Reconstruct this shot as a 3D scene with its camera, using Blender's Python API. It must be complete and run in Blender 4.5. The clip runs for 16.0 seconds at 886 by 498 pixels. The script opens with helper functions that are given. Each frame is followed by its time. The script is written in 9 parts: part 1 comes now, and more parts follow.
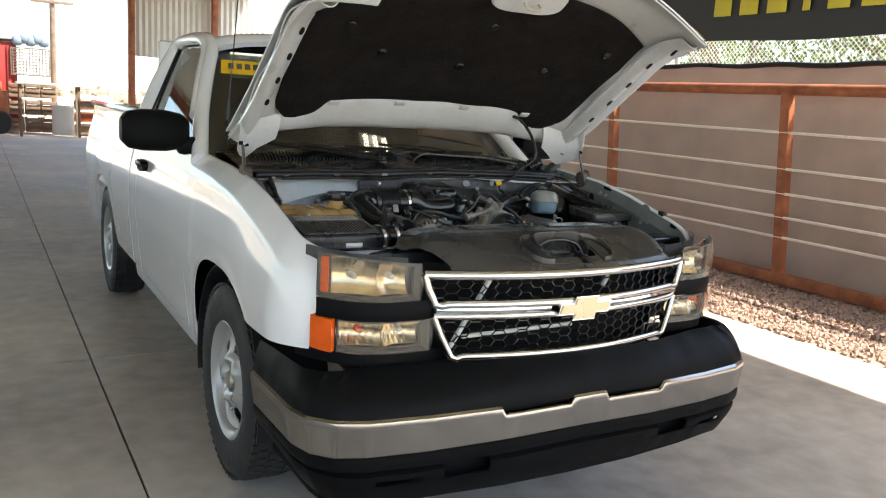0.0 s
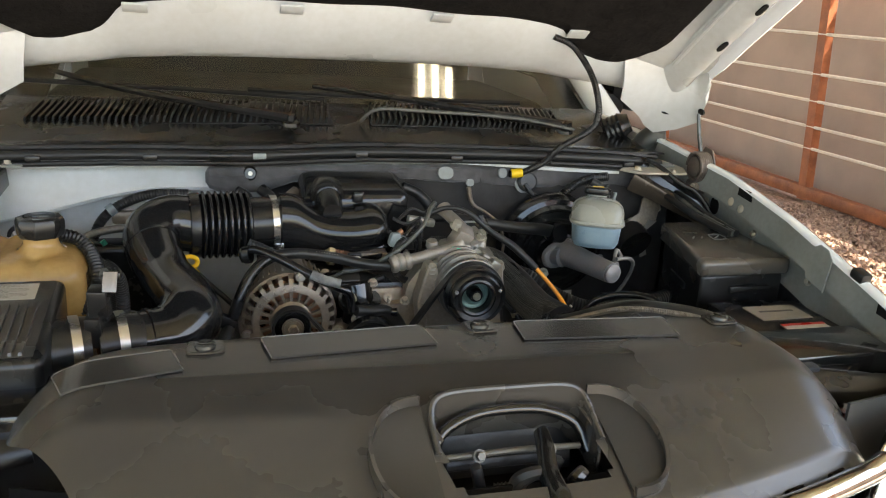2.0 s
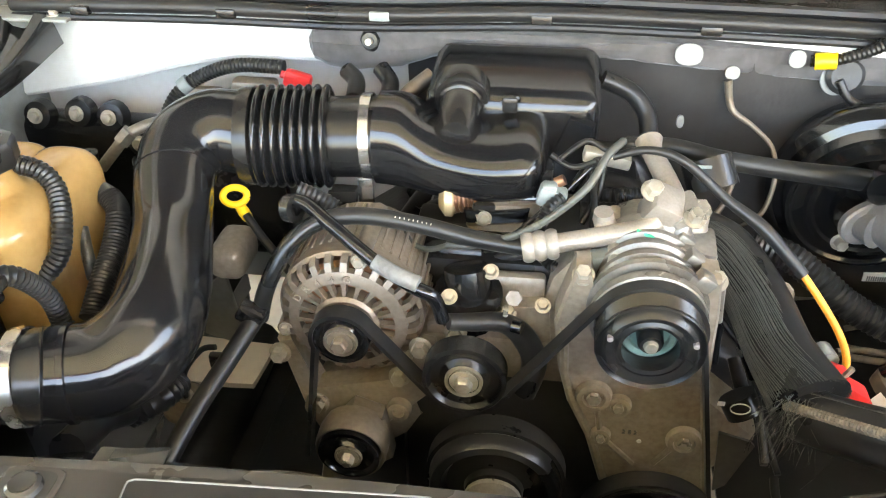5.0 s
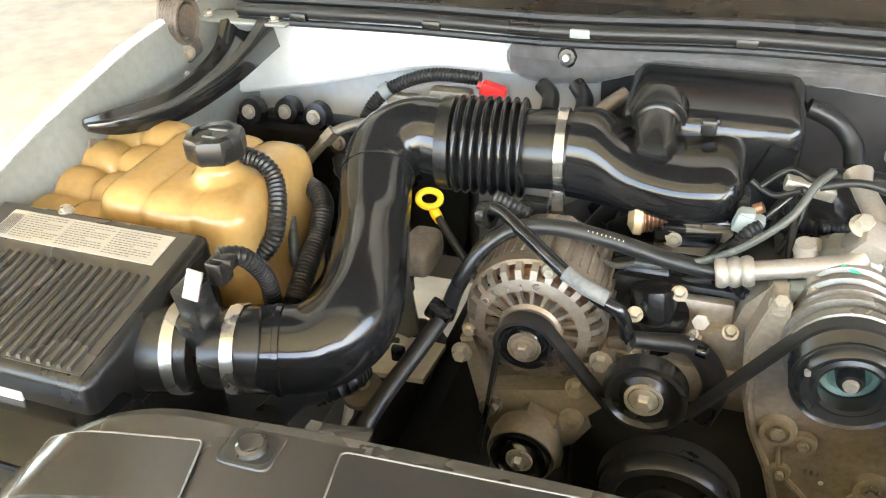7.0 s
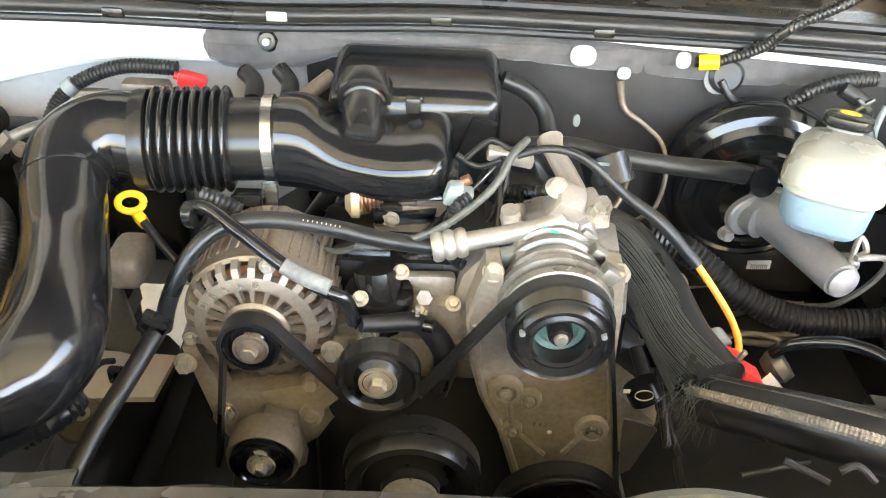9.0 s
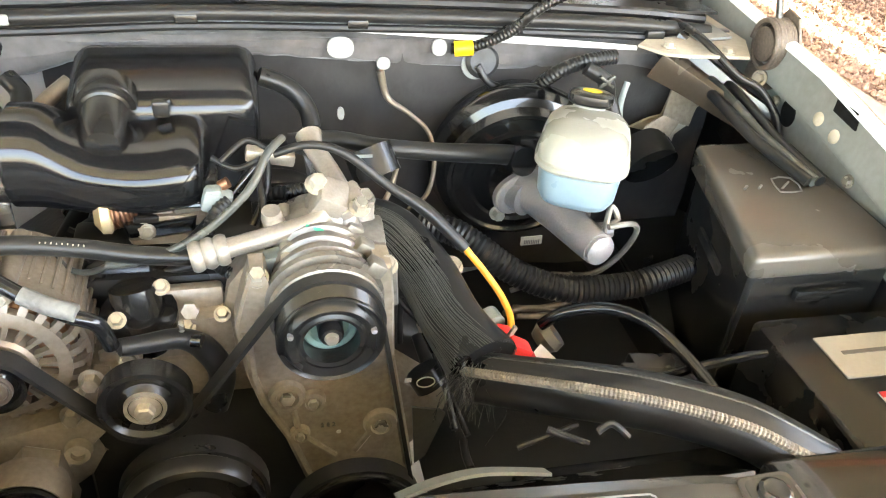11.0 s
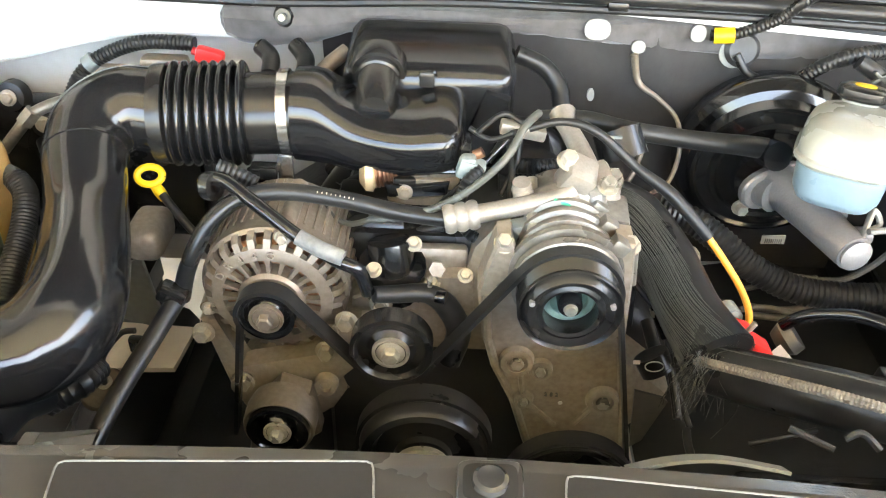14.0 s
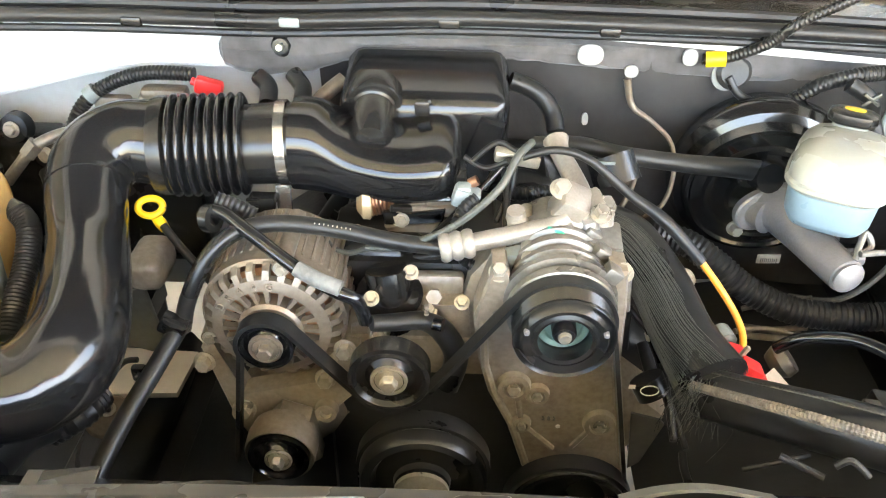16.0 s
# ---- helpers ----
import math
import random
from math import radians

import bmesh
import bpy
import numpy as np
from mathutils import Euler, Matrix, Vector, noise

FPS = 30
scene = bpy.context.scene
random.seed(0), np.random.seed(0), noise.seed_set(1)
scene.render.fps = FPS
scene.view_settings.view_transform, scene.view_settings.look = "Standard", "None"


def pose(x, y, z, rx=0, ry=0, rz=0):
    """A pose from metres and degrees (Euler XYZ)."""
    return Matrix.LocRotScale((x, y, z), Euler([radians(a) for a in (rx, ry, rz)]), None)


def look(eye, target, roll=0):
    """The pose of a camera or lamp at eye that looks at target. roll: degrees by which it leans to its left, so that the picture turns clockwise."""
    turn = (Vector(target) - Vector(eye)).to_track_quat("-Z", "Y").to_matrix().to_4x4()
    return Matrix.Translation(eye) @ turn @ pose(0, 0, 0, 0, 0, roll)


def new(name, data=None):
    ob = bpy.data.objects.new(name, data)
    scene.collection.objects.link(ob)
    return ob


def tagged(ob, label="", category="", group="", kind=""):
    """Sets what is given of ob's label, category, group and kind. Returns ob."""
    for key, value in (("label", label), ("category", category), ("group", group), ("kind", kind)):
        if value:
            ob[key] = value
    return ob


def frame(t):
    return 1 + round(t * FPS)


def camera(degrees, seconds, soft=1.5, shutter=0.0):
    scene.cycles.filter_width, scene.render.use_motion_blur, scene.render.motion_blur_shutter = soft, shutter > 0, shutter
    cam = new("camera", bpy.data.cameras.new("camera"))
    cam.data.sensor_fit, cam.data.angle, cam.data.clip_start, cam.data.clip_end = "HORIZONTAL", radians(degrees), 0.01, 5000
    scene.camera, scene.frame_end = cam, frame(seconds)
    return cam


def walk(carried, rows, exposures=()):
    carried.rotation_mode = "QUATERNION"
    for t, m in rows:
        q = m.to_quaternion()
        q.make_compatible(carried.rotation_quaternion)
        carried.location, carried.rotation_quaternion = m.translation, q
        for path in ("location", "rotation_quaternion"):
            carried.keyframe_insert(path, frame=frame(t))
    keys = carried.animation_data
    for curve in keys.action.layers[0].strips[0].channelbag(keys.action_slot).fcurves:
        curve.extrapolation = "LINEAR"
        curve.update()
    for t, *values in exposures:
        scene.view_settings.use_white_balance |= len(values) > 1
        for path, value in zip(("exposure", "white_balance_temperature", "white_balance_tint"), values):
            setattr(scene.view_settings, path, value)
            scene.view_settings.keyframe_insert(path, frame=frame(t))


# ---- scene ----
cam = camera(57.3, 16.0, soft=1.1)
PATH = [
    (0, (-1.812, -2.095, 1.602), (-0.819, -0.396, 1.246), 3.5),
    (0.5, (-1.471, -1.681, 1.591), (-0.498, 0.023, 1.205), 3.8),
    (1, (-1.076, -1.315, 1.598), (-0.152, 0.405, 1.161), 4.5),
    (1.5, (-0.729, -0.92, 1.619), (0.109, 0.832, 1.141), 5.1),
    (2, (-0.337, -0.635, 1.633), (0.221, 1.19, 1.037), 3.7),
    (2.5, (-0.099, -0.309, 1.680), (0.194, 1.48, 0.838), 3.8),
    (3, (-0.049, -0.035, 1.694), (0.091, 1.679, 0.672), 3.3),
    (3.2, (-0.016, 0.018, 1.68), (0.047, 1.712, 0.616), 2.1),
    (5.3, (0.036, 0.075, 1.655), (-0.268, 1.687, 0.51), -0.9),
    (5.5, (0.024, 0.069, 1.658), (-0.331, 1.672, 0.516), -1.2),
    (6, (0.002, 0.057, 1.663), (-0.477, 1.636, 0.532), -2.0),
    (6.5, (-0.013, 0.045, 1.667), (-0.585, 1.602, 0.548), -2.6),
    (7, (-0.018, 0.037, 1.669), (-0.598, 1.595, 0.557), -2.4),
    (7.5, (-0.018, 0.039, 1.667), (-0.512, 1.626, 0.554), -1.4),
    (8, (-0.003, 0.051, 1.665), (-0.356, 1.668, 0.543), -0.1),
    (8.5, (0.009, 0.061, 1.66), (-0.172, 1.701, 0.53), 1.4),
    (9, (0.014, 0.072, 1.656), (0.036, 1.716, 0.516), 2.9),
    (9.5, (0.043, 0.08, 1.653), (0.258, 1.712, 0.517), 4.3),
    (10, (0.071, 0.084, 1.656), (0.468, 1.686, 0.527), 5.5),
    (10.2, (0.075, 0.087, 1.656), (0.543, 1.673, 0.531), 6.0),
    (12.3, (0.076, 0.075, 1.653), (0.425, 1.678, 0.509), 4.4),
    (12.5, (0.065, 0.075, 1.654), (0.345, 1.684, 0.499), 3.9),
    (13, (0.039, 0.071, 1.652), (0.166, 1.687, 0.481), 3.1),
    (13.5, (0.025, 0.061, 1.656), (0.046, 1.676, 0.477), 2.4),
    (14, (0.025, 0.056, 1.655), (-0.003, 1.671, 0.475), 2.0),
    (14.5, (0.027, 0.054, 1.657), (-0.012, 1.671, 0.481), 1.7),
    (15, (0.03, 0.056, 1.672), (-0.013, 1.681, 0.507), 1.3),
    (15.5, (0.036, 0.059, 1.687), (-0.01, 1.689, 0.528), 1.0),
    (16, (0.035, 0.06, 1.684), (-0.006, 1.685, 0.518), 1.0),
]
EXPOSURES = [(0.0, 1.7, 6500, 7), (1.0, 1.85, 6800, 8), (1.5, 2.0, 6950, 8), (2.0, 2.5, 7150, 8), (2.5, 3.15, 7400, 8), (3.0, 3.8, 7350, 8), (5.5, 4.35, 7350, 8), (7.0, 4.3, 7500, 7), (8.0, 4.25, 7300, 8), (9.0, 4.55, 7350, 8), (10.0, 4.6, 7500, 8), (12.5, 4.3, 7600, 8), (13.5, 4.45, 7450, 8), (14.5, 4.5, 7400, 8), (16.0, 4.5, 7400, 8)]
walk(cam, [(t, look(eye, target, roll)) for t, eye, target, roll in PATH], EXPOSURES)

# ---- light ----
world = bpy.data.worlds.new("sky")
scene.world = world
world.use_nodes = True
wn = world.node_tree.nodes
sky = wn.new("ShaderNodeTexSky")
sky.sky_type = "NISHITA"
sky.sun_disc = False
sky.sun_elevation = radians(55)
sky.sun_rotation = radians(135)
sky.dust_density = 2.0
world.node_tree.links.new(sky.outputs[0], wn["Background"].inputs[0])
wn["Background"].inputs[1].default_value = 0.15
sun = new("sun", bpy.data.lights.new("sun", "SUN"))
sun.data.energy, sun.data.angle, sun.data.color = 4.0, radians(0.53), (1.0, 0.94, 0.84)
SUN_FROM = Vector((0.41, -0.41, 0.82))
sun.matrix_world = look(SUN_FROM * 30, (0, 0, 0))

# ---- materials ----
def mat(name, col, rough=0.5, metal=0.0, var=0.15, scale=6.0, fine=90.0, bump=0.05, coat=0.0, rvar=0.12, spec=0.5, trans=0.0, ior=1.45, emit=None, stretch=(1, 1, 1), dirt=None, sheen=0.0):
    m = bpy.data.materials.new(name)
    m.use_nodes = True
    nt = m.node_tree
    b = nt.nodes["Principled BSDF"]
    L = nt.links.new
    tc = nt.nodes.new("ShaderNodeTexCoord")
    mp = nt.nodes.new("ShaderNodeMapping")
    mp.inputs["Scale"].default_value = stretch
    L(tc.outputs["Object"], mp.inputs[0])
    big = nt.nodes.new("ShaderNodeTexNoise")
    big.inputs["Scale"].default_value, big.inputs["Detail"].default_value = scale, 5
    small = nt.nodes.new("ShaderNodeTexNoise")
    small.inputs["Scale"].default_value, small.inputs["Detail"].default_value = fine, 3
    L(mp.outputs[0], big.inputs[0])
    L(mp.outputs[0], small.inputs[0])
    add = nt.nodes.new("ShaderNodeMath")
    add.operation = "MULTIPLY_ADD"
    L(small.outputs[0], add.inputs[0])
    add.inputs[1].default_value = 0.45
    L(big.outputs[0], add.inputs[2])
    ramp = nt.nodes.new("ShaderNodeValToRGB")
    lo = dirt if dirt else [c * (1 - var) for c in col]
    hi = [min(1, c * (1 + var)) for c in col]
    ramp.color_ramp.elements[0].position, ramp.color_ramp.elements[1].position = 0.48, 0.95
    ramp.color_ramp.elements[0].color, ramp.color_ramp.elements[1].color = (*lo, 1), (*hi, 1)
    L(add.outputs[0], ramp.inputs[0])
    L(ramp.outputs[0], b.inputs["Base Color"])
    rr = nt.nodes.new("ShaderNodeMapRange")
    rr.inputs["From Min"].default_value, rr.inputs["From Max"].default_value = 0.3, 0.7
    rr.inputs["To Min"].default_value, rr.inputs["To Max"].default_value = max(0.02, rough - rvar), min(1, rough + rvar)
    L(big.outputs[0], rr.inputs[0])
    L(rr.outputs[0], b.inputs["Roughness"])
    b.inputs["Metallic"].default_value = metal
    b.inputs["Coat Weight"].default_value = coat
    b.inputs["Coat Roughness"].default_value = 0.04
    b.inputs["Specular IOR Level"].default_value = spec
    b.inputs["Transmission Weight"].default_value = trans
    b.inputs["IOR"].default_value = ior
    b.inputs["Sheen Weight"].default_value = sheen
    if bump:
        bp = nt.nodes.new("ShaderNodeBump")
        bp.inputs["Strength"].default_value, bp.inputs["Distance"].default_value = bump, 0.01
        L(small.outputs[0], bp.inputs["Height"])
        L(bp.outputs[0], b.inputs["Normal"])
    if emit:
        b.inputs["Emission Color"].default_value, b.inputs["Emission Strength"].default_value = (*emit[:3], 1), emit[3]
    return m


WHITE = mat("white_paint", (0.80, 0.82, 0.84), 0.2, 0, 0.01, 1.5, 300, 0.0, coat=1.0, rvar=0.01)
# slightly dusty body white, base dimmed so the bay looks less lit
WHITE_IN = mat("dimmed_dusty_white_paint", (0.56, 0.57, 0.56), 0.36, 0, 0.04, 4, 60, 0.006, coat=0.3, dirt=(0.49, 0.49, 0.46))
CREAM_PAINT = mat("dusty_cream_paint", (0.40, 0.36, 0.29), 0.5, 0, 0.1, 8, 120, 0.02, dirt=(0.30, 0.26, 0.20))
# black steel with a brownish reflection put into its base colour
BRACE_STEEL = mat("brown_sheen_black_steel", (0.060, 0.046, 0.034), 0.22, 0.2, 0.2, 8, 150, 0.01, coat=0.6)
SPRING = mat("rusty_spring_steel", (0.13, 0.105, 0.085), 0.5, 0.2, 0.3, 14, 200, 0.05, dirt=(0.045, 0.035, 0.03))
RAILP = mat("dusty_grey_primer", (0.205, 0.215, 0.205), 0.45, 0, 0.12, 6, 90, 0.02, dirt=(0.165, 0.168, 0.150))
BLACK_TEX = mat("grained_black_plastic", (0.0045, 0.0046, 0.005), 0.5, 0, 0.2, 8, 900, 0.05, spec=0.10)
# black lid plastic, base raised to paint in the sheen of the sky
FUSEP = mat("sky_sheen_lid_plastic", (0.080, 0.071, 0.060), 0.24, 0, 0.08, 6, 500, 0.02, spec=0.7, rvar=0.08)
BLACK_GLOSS = mat("glossy_black_plastic", (0.010, 0.010, 0.0105), 0.14, 0, 0.2, 6, 40, 0.012, rvar=0.06, spec=0.6)
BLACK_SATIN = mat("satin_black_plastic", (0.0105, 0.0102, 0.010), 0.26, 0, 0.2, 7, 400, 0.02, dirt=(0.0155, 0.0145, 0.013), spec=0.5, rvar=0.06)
# dusty black plastic, base lifted to stand for light and sheen on top
COVERP = mat("dusty_lit_grained_plastic", (0.040, 0.0365, 0.032), 0.27, 0, 0.1, 5, 700, 0.015, dirt=(0.048, 0.0435, 0.038), spec=0.8, rvar=0.05)
PANELP = mat("smooth_dark_plastic", (0.034, 0.032, 0.029), 0.16, 0, 0.08, 5, 300, 0.003, spec=0.65, rvar=0.02)
EDGEP = mat("pale_plastic_edge", (0.17, 0.163, 0.15), 0.35, 0, 0.2, 20, 300, 0.02)
TAG = mat("scuffed_grey_tag", (0.17, 0.17, 0.16), 0.5, 0, 0.25, 40, 200, 0.05, dirt=(0.09, 0.09, 0.085))
TANLINE = mat("dull_aluminium_tube", (0.285, 0.255, 0.222), 0.38, 0.35, 0.12, 16, 300, 0.05, dirt=(0.21, 0.18, 0.148))
BLACK_RUBBER = mat("black_rubber", (0.015, 0.0148, 0.0145), 0.36, 0, 0.25, 9, 200, 0.015, spec=0.42)
BLACK_STEEL = mat("black_painted_steel", (0.009, 0.0088, 0.0085), 0.17, 0.0, 0.3, 5, 150, 0.01, coat=0.6, rvar=0.06)
# dark steel; also puts the shade of deep places and holes into colour
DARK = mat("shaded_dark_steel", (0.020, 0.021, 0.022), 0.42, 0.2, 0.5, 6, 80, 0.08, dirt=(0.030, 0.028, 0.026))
# near-black that paints the shade inside slots, holes and recesses
RECESS_SHADE = mat("painted_recess_shade", (0.008, 0.008, 0.008), 0.8, 0, 0.3, 6, 80, 0.0, spec=0.1)
TYRE = mat("tyre_rubber", (0.022, 0.022, 0.023), 0.62, 0, 0.3, 12, 220, 0.1)
CHROME = mat("chrome", (0.70, 0.69, 0.66), 0.06, 1.0, 0.01, 5, 200, 0.0, rvar=0.01)
# chrome darkened in its base for the dark ground mirrored in the bumper
BUMPER_CHROME = mat("ground_reflecting_dark_chrome", (0.40, 0.39, 0.375), 0.12, 1.0, 0.04, 3, 200, 0.0, rvar=0.03)
# tint stands for the dark cab behind the side glass
SIDE_GLASS = mat("shaded_side_glass", (0.30, 0.33, 0.32), 0.0, 0, 0, 1, 1, 0, trans=1.0, rvar=0.0)
STEEL = mat("zinc_plated_steel", (0.42, 0.385, 0.32), 0.34, 0.6, 0.25, 14, 200, 0.03)
STAINLESS = mat("stainless_band", (0.46, 0.44, 0.41), 0.24, 0.9, 0.08, 10, 300, 0.01)
CAST = mat("cast_aluminium", (0.225, 0.190, 0.150), 0.38, 0.4, 0.16, 7, 160, 0.05, dirt=(0.150, 0.120, 0.088))
CAST_DIRTY = mat("stained_cast_aluminium", (0.33, 0.288, 0.235), 0.40, 0.35, 0.18, 5, 130, 0.06, dirt=(0.20, 0.163, 0.12))
ALU = mat("clean_aluminium", (0.205, 0.193, 0.172), 0.34, 0.45, 0.2, 14, 160, 0.06, dirt=(0.115, 0.10, 0.082))
RIM = mat("silver_wheel_paint", (0.42, 0.42, 0.42), 0.34, 0.5, 0.08, 6, 200, 0.01, coat=0.3)
COPPER = mat("copper_spring", (0.24, 0.125, 0.075), 0.34, 0.8, 0.35, 24, 200, 0.05)
AMBER_TANK = mat("amber_translucent_plastic", (0.40, 0.25, 0.095), 0.16, 0, 0.12, 6, 90, 0.004, trans=0.10, dirt=(0.33, 0.20, 0.07))
MILKY = mat("milky_plastic", (0.29, 0.29, 0.25), 0.28, 0, 0.05, 9, 150, 0.01)
PALE_ALU = mat("pale_cast_aluminium", (0.25, 0.235, 0.23), 0.42, 0.3, 0.1, 14, 260, 0.1, dirt=(0.22, 0.205, 0.195))
MILKY_BLUE = mat("bluish_milky_plastic", (0.20, 0.28, 0.33), 0.28, 0, 0.08, 9, 150, 0.01)
YELLOW = mat("yellow_plastic", (0.80, 0.50, 0.015), 0.35, 0, 0.1, 12, 200, 0.02)
RED = mat("red_plastic", (0.62, 0.03, 0.03), 0.35, 0, 0.15, 12, 200, 0.02)
ORANGE = mat("orange_cable", (0.82, 0.32, 0.03), 0.4, 0, 0.1, 12, 200, 0.02)
GREEN = mat("green_rubber", (0.03, 0.34, 0.2), 0.4, 0, 0.1, 12, 200, 0.02)
GREY_WIRE = mat("grey_cable", (0.062, 0.064, 0.056), 0.3, 0, 0.2, 12, 200, 0.02)
GREY_CONN = mat("grey_connector_plastic", (0.23, 0.26, 0.255), 0.42, 0, 0.15, 12, 200, 0.02)
TEAL = mat("pale_green_clutch_plate", (0.144, 0.228, 0.198), 0.4, 0.3, 0.2, 30, 300, 0.04)
FELT = mat("grey_felt", (0.085, 0.080, 0.079), 0.9, 0, 0.3, 5, 40, 0.25, dirt=(0.042, 0.039, 0.038), sheen=0.3)
# stained felt with the shade of the recess put into its base
FELT_RECESS = mat("stained_recess_shade_felt", (0.030, 0.028, 0.027), 0.85, 0, 0.4, 4, 30, 0.2, dirt=(0.014, 0.012, 0.011), sheen=0.2)
# pale beige, brightened to stand for lit ground seen through the bay
BEIGE = mat("bright_ground_beige", (0.80, 0.71, 0.62), 0.6, 0, 0.1, 6, 60, 0.03)
DULL = mat("dull_dark_steel", (0.12, 0.113, 0.10), 0.42, 0.4, 0.15, 8, 120, 0.03)
PAD = mat("black_insulation_felt", (0.012, 0.0105, 0.0095), 0.95, 0, 0.4, 14, 60, 0.6, spec=0.1)
LABEL = mat("worn_paper_label", (0.36, 0.33, 0.275), 0.5, 0, 0.08, 14, 200, 0.02)
LABEL_W = mat("white_label", (0.62, 0.62, 0.60), 0.45, 0, 0.05, 14, 200, 0.01)
INK = mat("dark_print", (0.11, 0.10, 0.09), 0.5, 0, 0.1, 14, 200, 0.0)
GOLD = mat("gold_emblem", (0.74, 0.60, 0.38), 0.28, 0.4, 0.05, 8, 300, 0.02)
CONCRETE = mat("stained_concrete", (0.56, 0.50, 0.435), 0.58, 0, 0.2, 0.7, 7.0, 0.02, dirt=(0.32, 0.282, 0.24), spec=0.28)
DIRT = mat("pale_desert_dirt", (0.50, 0.44, 0.37), 0.9, 0, 0.2, 0.4, 12, 0.3)
GRAVEL = mat("crushed_gravel", (0.46, 0.33, 0.26), 0.85, 0, 0.5, 30, 60, 0.5)
RUST = mat("rust_red_painted_pipe", (0.36, 0.125, 0.055), 0.5, 0.1, 0.3, 6, 90, 0.15, dirt=(0.2, 0.065, 0.03))
CABLE = mat("galvanised_cable", (0.85, 0.80, 0.72), 0.5, 0.1, 0.1, 30, 200, 0.05)
SCREEN = mat("brown_privacy_mesh", (0.47, 0.37, 0.315), 0.75, 0, 0.12, 2.5, 260, 0.3)
BANNER = mat("dark_grey_vinyl", (0.035, 0.038, 0.04), 0.5, 0, 0.2, 3, 200, 0.03)
BANNER_Y = mat("yellow_vinyl", (0.62, 0.56, 0.05), 0.5, 0, 0.1, 3, 200, 0.02)
SIDING = mat("cream_metal_siding", (0.62, 0.60, 0.54), 0.45, 0.1, 0.08, 2, 60, 0.03)
ROOFM = mat("pale_roof_sheet", (0.40, 0.395, 0.285), 0.5, 0.2, 0.15, 2, 60, 0.05)
GLASS = mat("clear_glass", (1, 1, 1), 0.0, 0, 0, 1, 1, 0, trans=1.0, rvar=0.0)
TINTED = mat("tinted_rear_glass", (0.05, 0.065, 0.05), 0.0, 0, 0, 1, 1, 0, trans=1.0, rvar=0.0)
LENS = mat("hazy_lamp_lens", (0.98, 0.93, 0.83), 0.06, 0, 0.01, 12, 90, 0.0, trans=0.96, ior=1.12, rvar=0.02)
REFLECT = mat("lamp_reflector", (0.80, 0.69, 0.52), 0.2, 1.0, 0.15, 30, 120, 0.04, rvar=0.05)
LAMP_CASE = mat("dark_grey_lamp_case", (0.06, 0.06, 0.058), 0.35, 0, 0.1, 8, 100, 0.01)
AMBER = mat("amber_lamp_lens", (0.92, 0.14, 0.008), 0.12, 0, 0.1, 20, 300, 0.02, trans=0.25)
# dark trim colour that carries the shade inside the cab
CAB_DARK = mat("shaded_cab_trim", (0.03, 0.028, 0.026), 0.7, 0, 0.2, 5, 90, 0.1)
LEAF = mat("green_leaves", (0.10, 0.17, 0.03), 0.6, 0, 0.4, 6, 50, 0.1)
WOOD = mat("weathered_wood", (0.22, 0.15, 0.10), 0.8, 0, 0.3, 5, 70, 0.3)
REDPAINT = mat("red_container_paint", (0.35, 0.035, 0.03), 0.6, 0, 0.15, 2, 60, 0.05)
LAMP = mat("lit_tube", (1, 1, 1), 0.5, 0, 0, 1, 1, 0, emit=(1.0, 0.85, 0.58, 4))
LAMP_BODY = mat("lamp_housing", (0.6, 0.6, 0.58), 0.4, 0, 0.05)


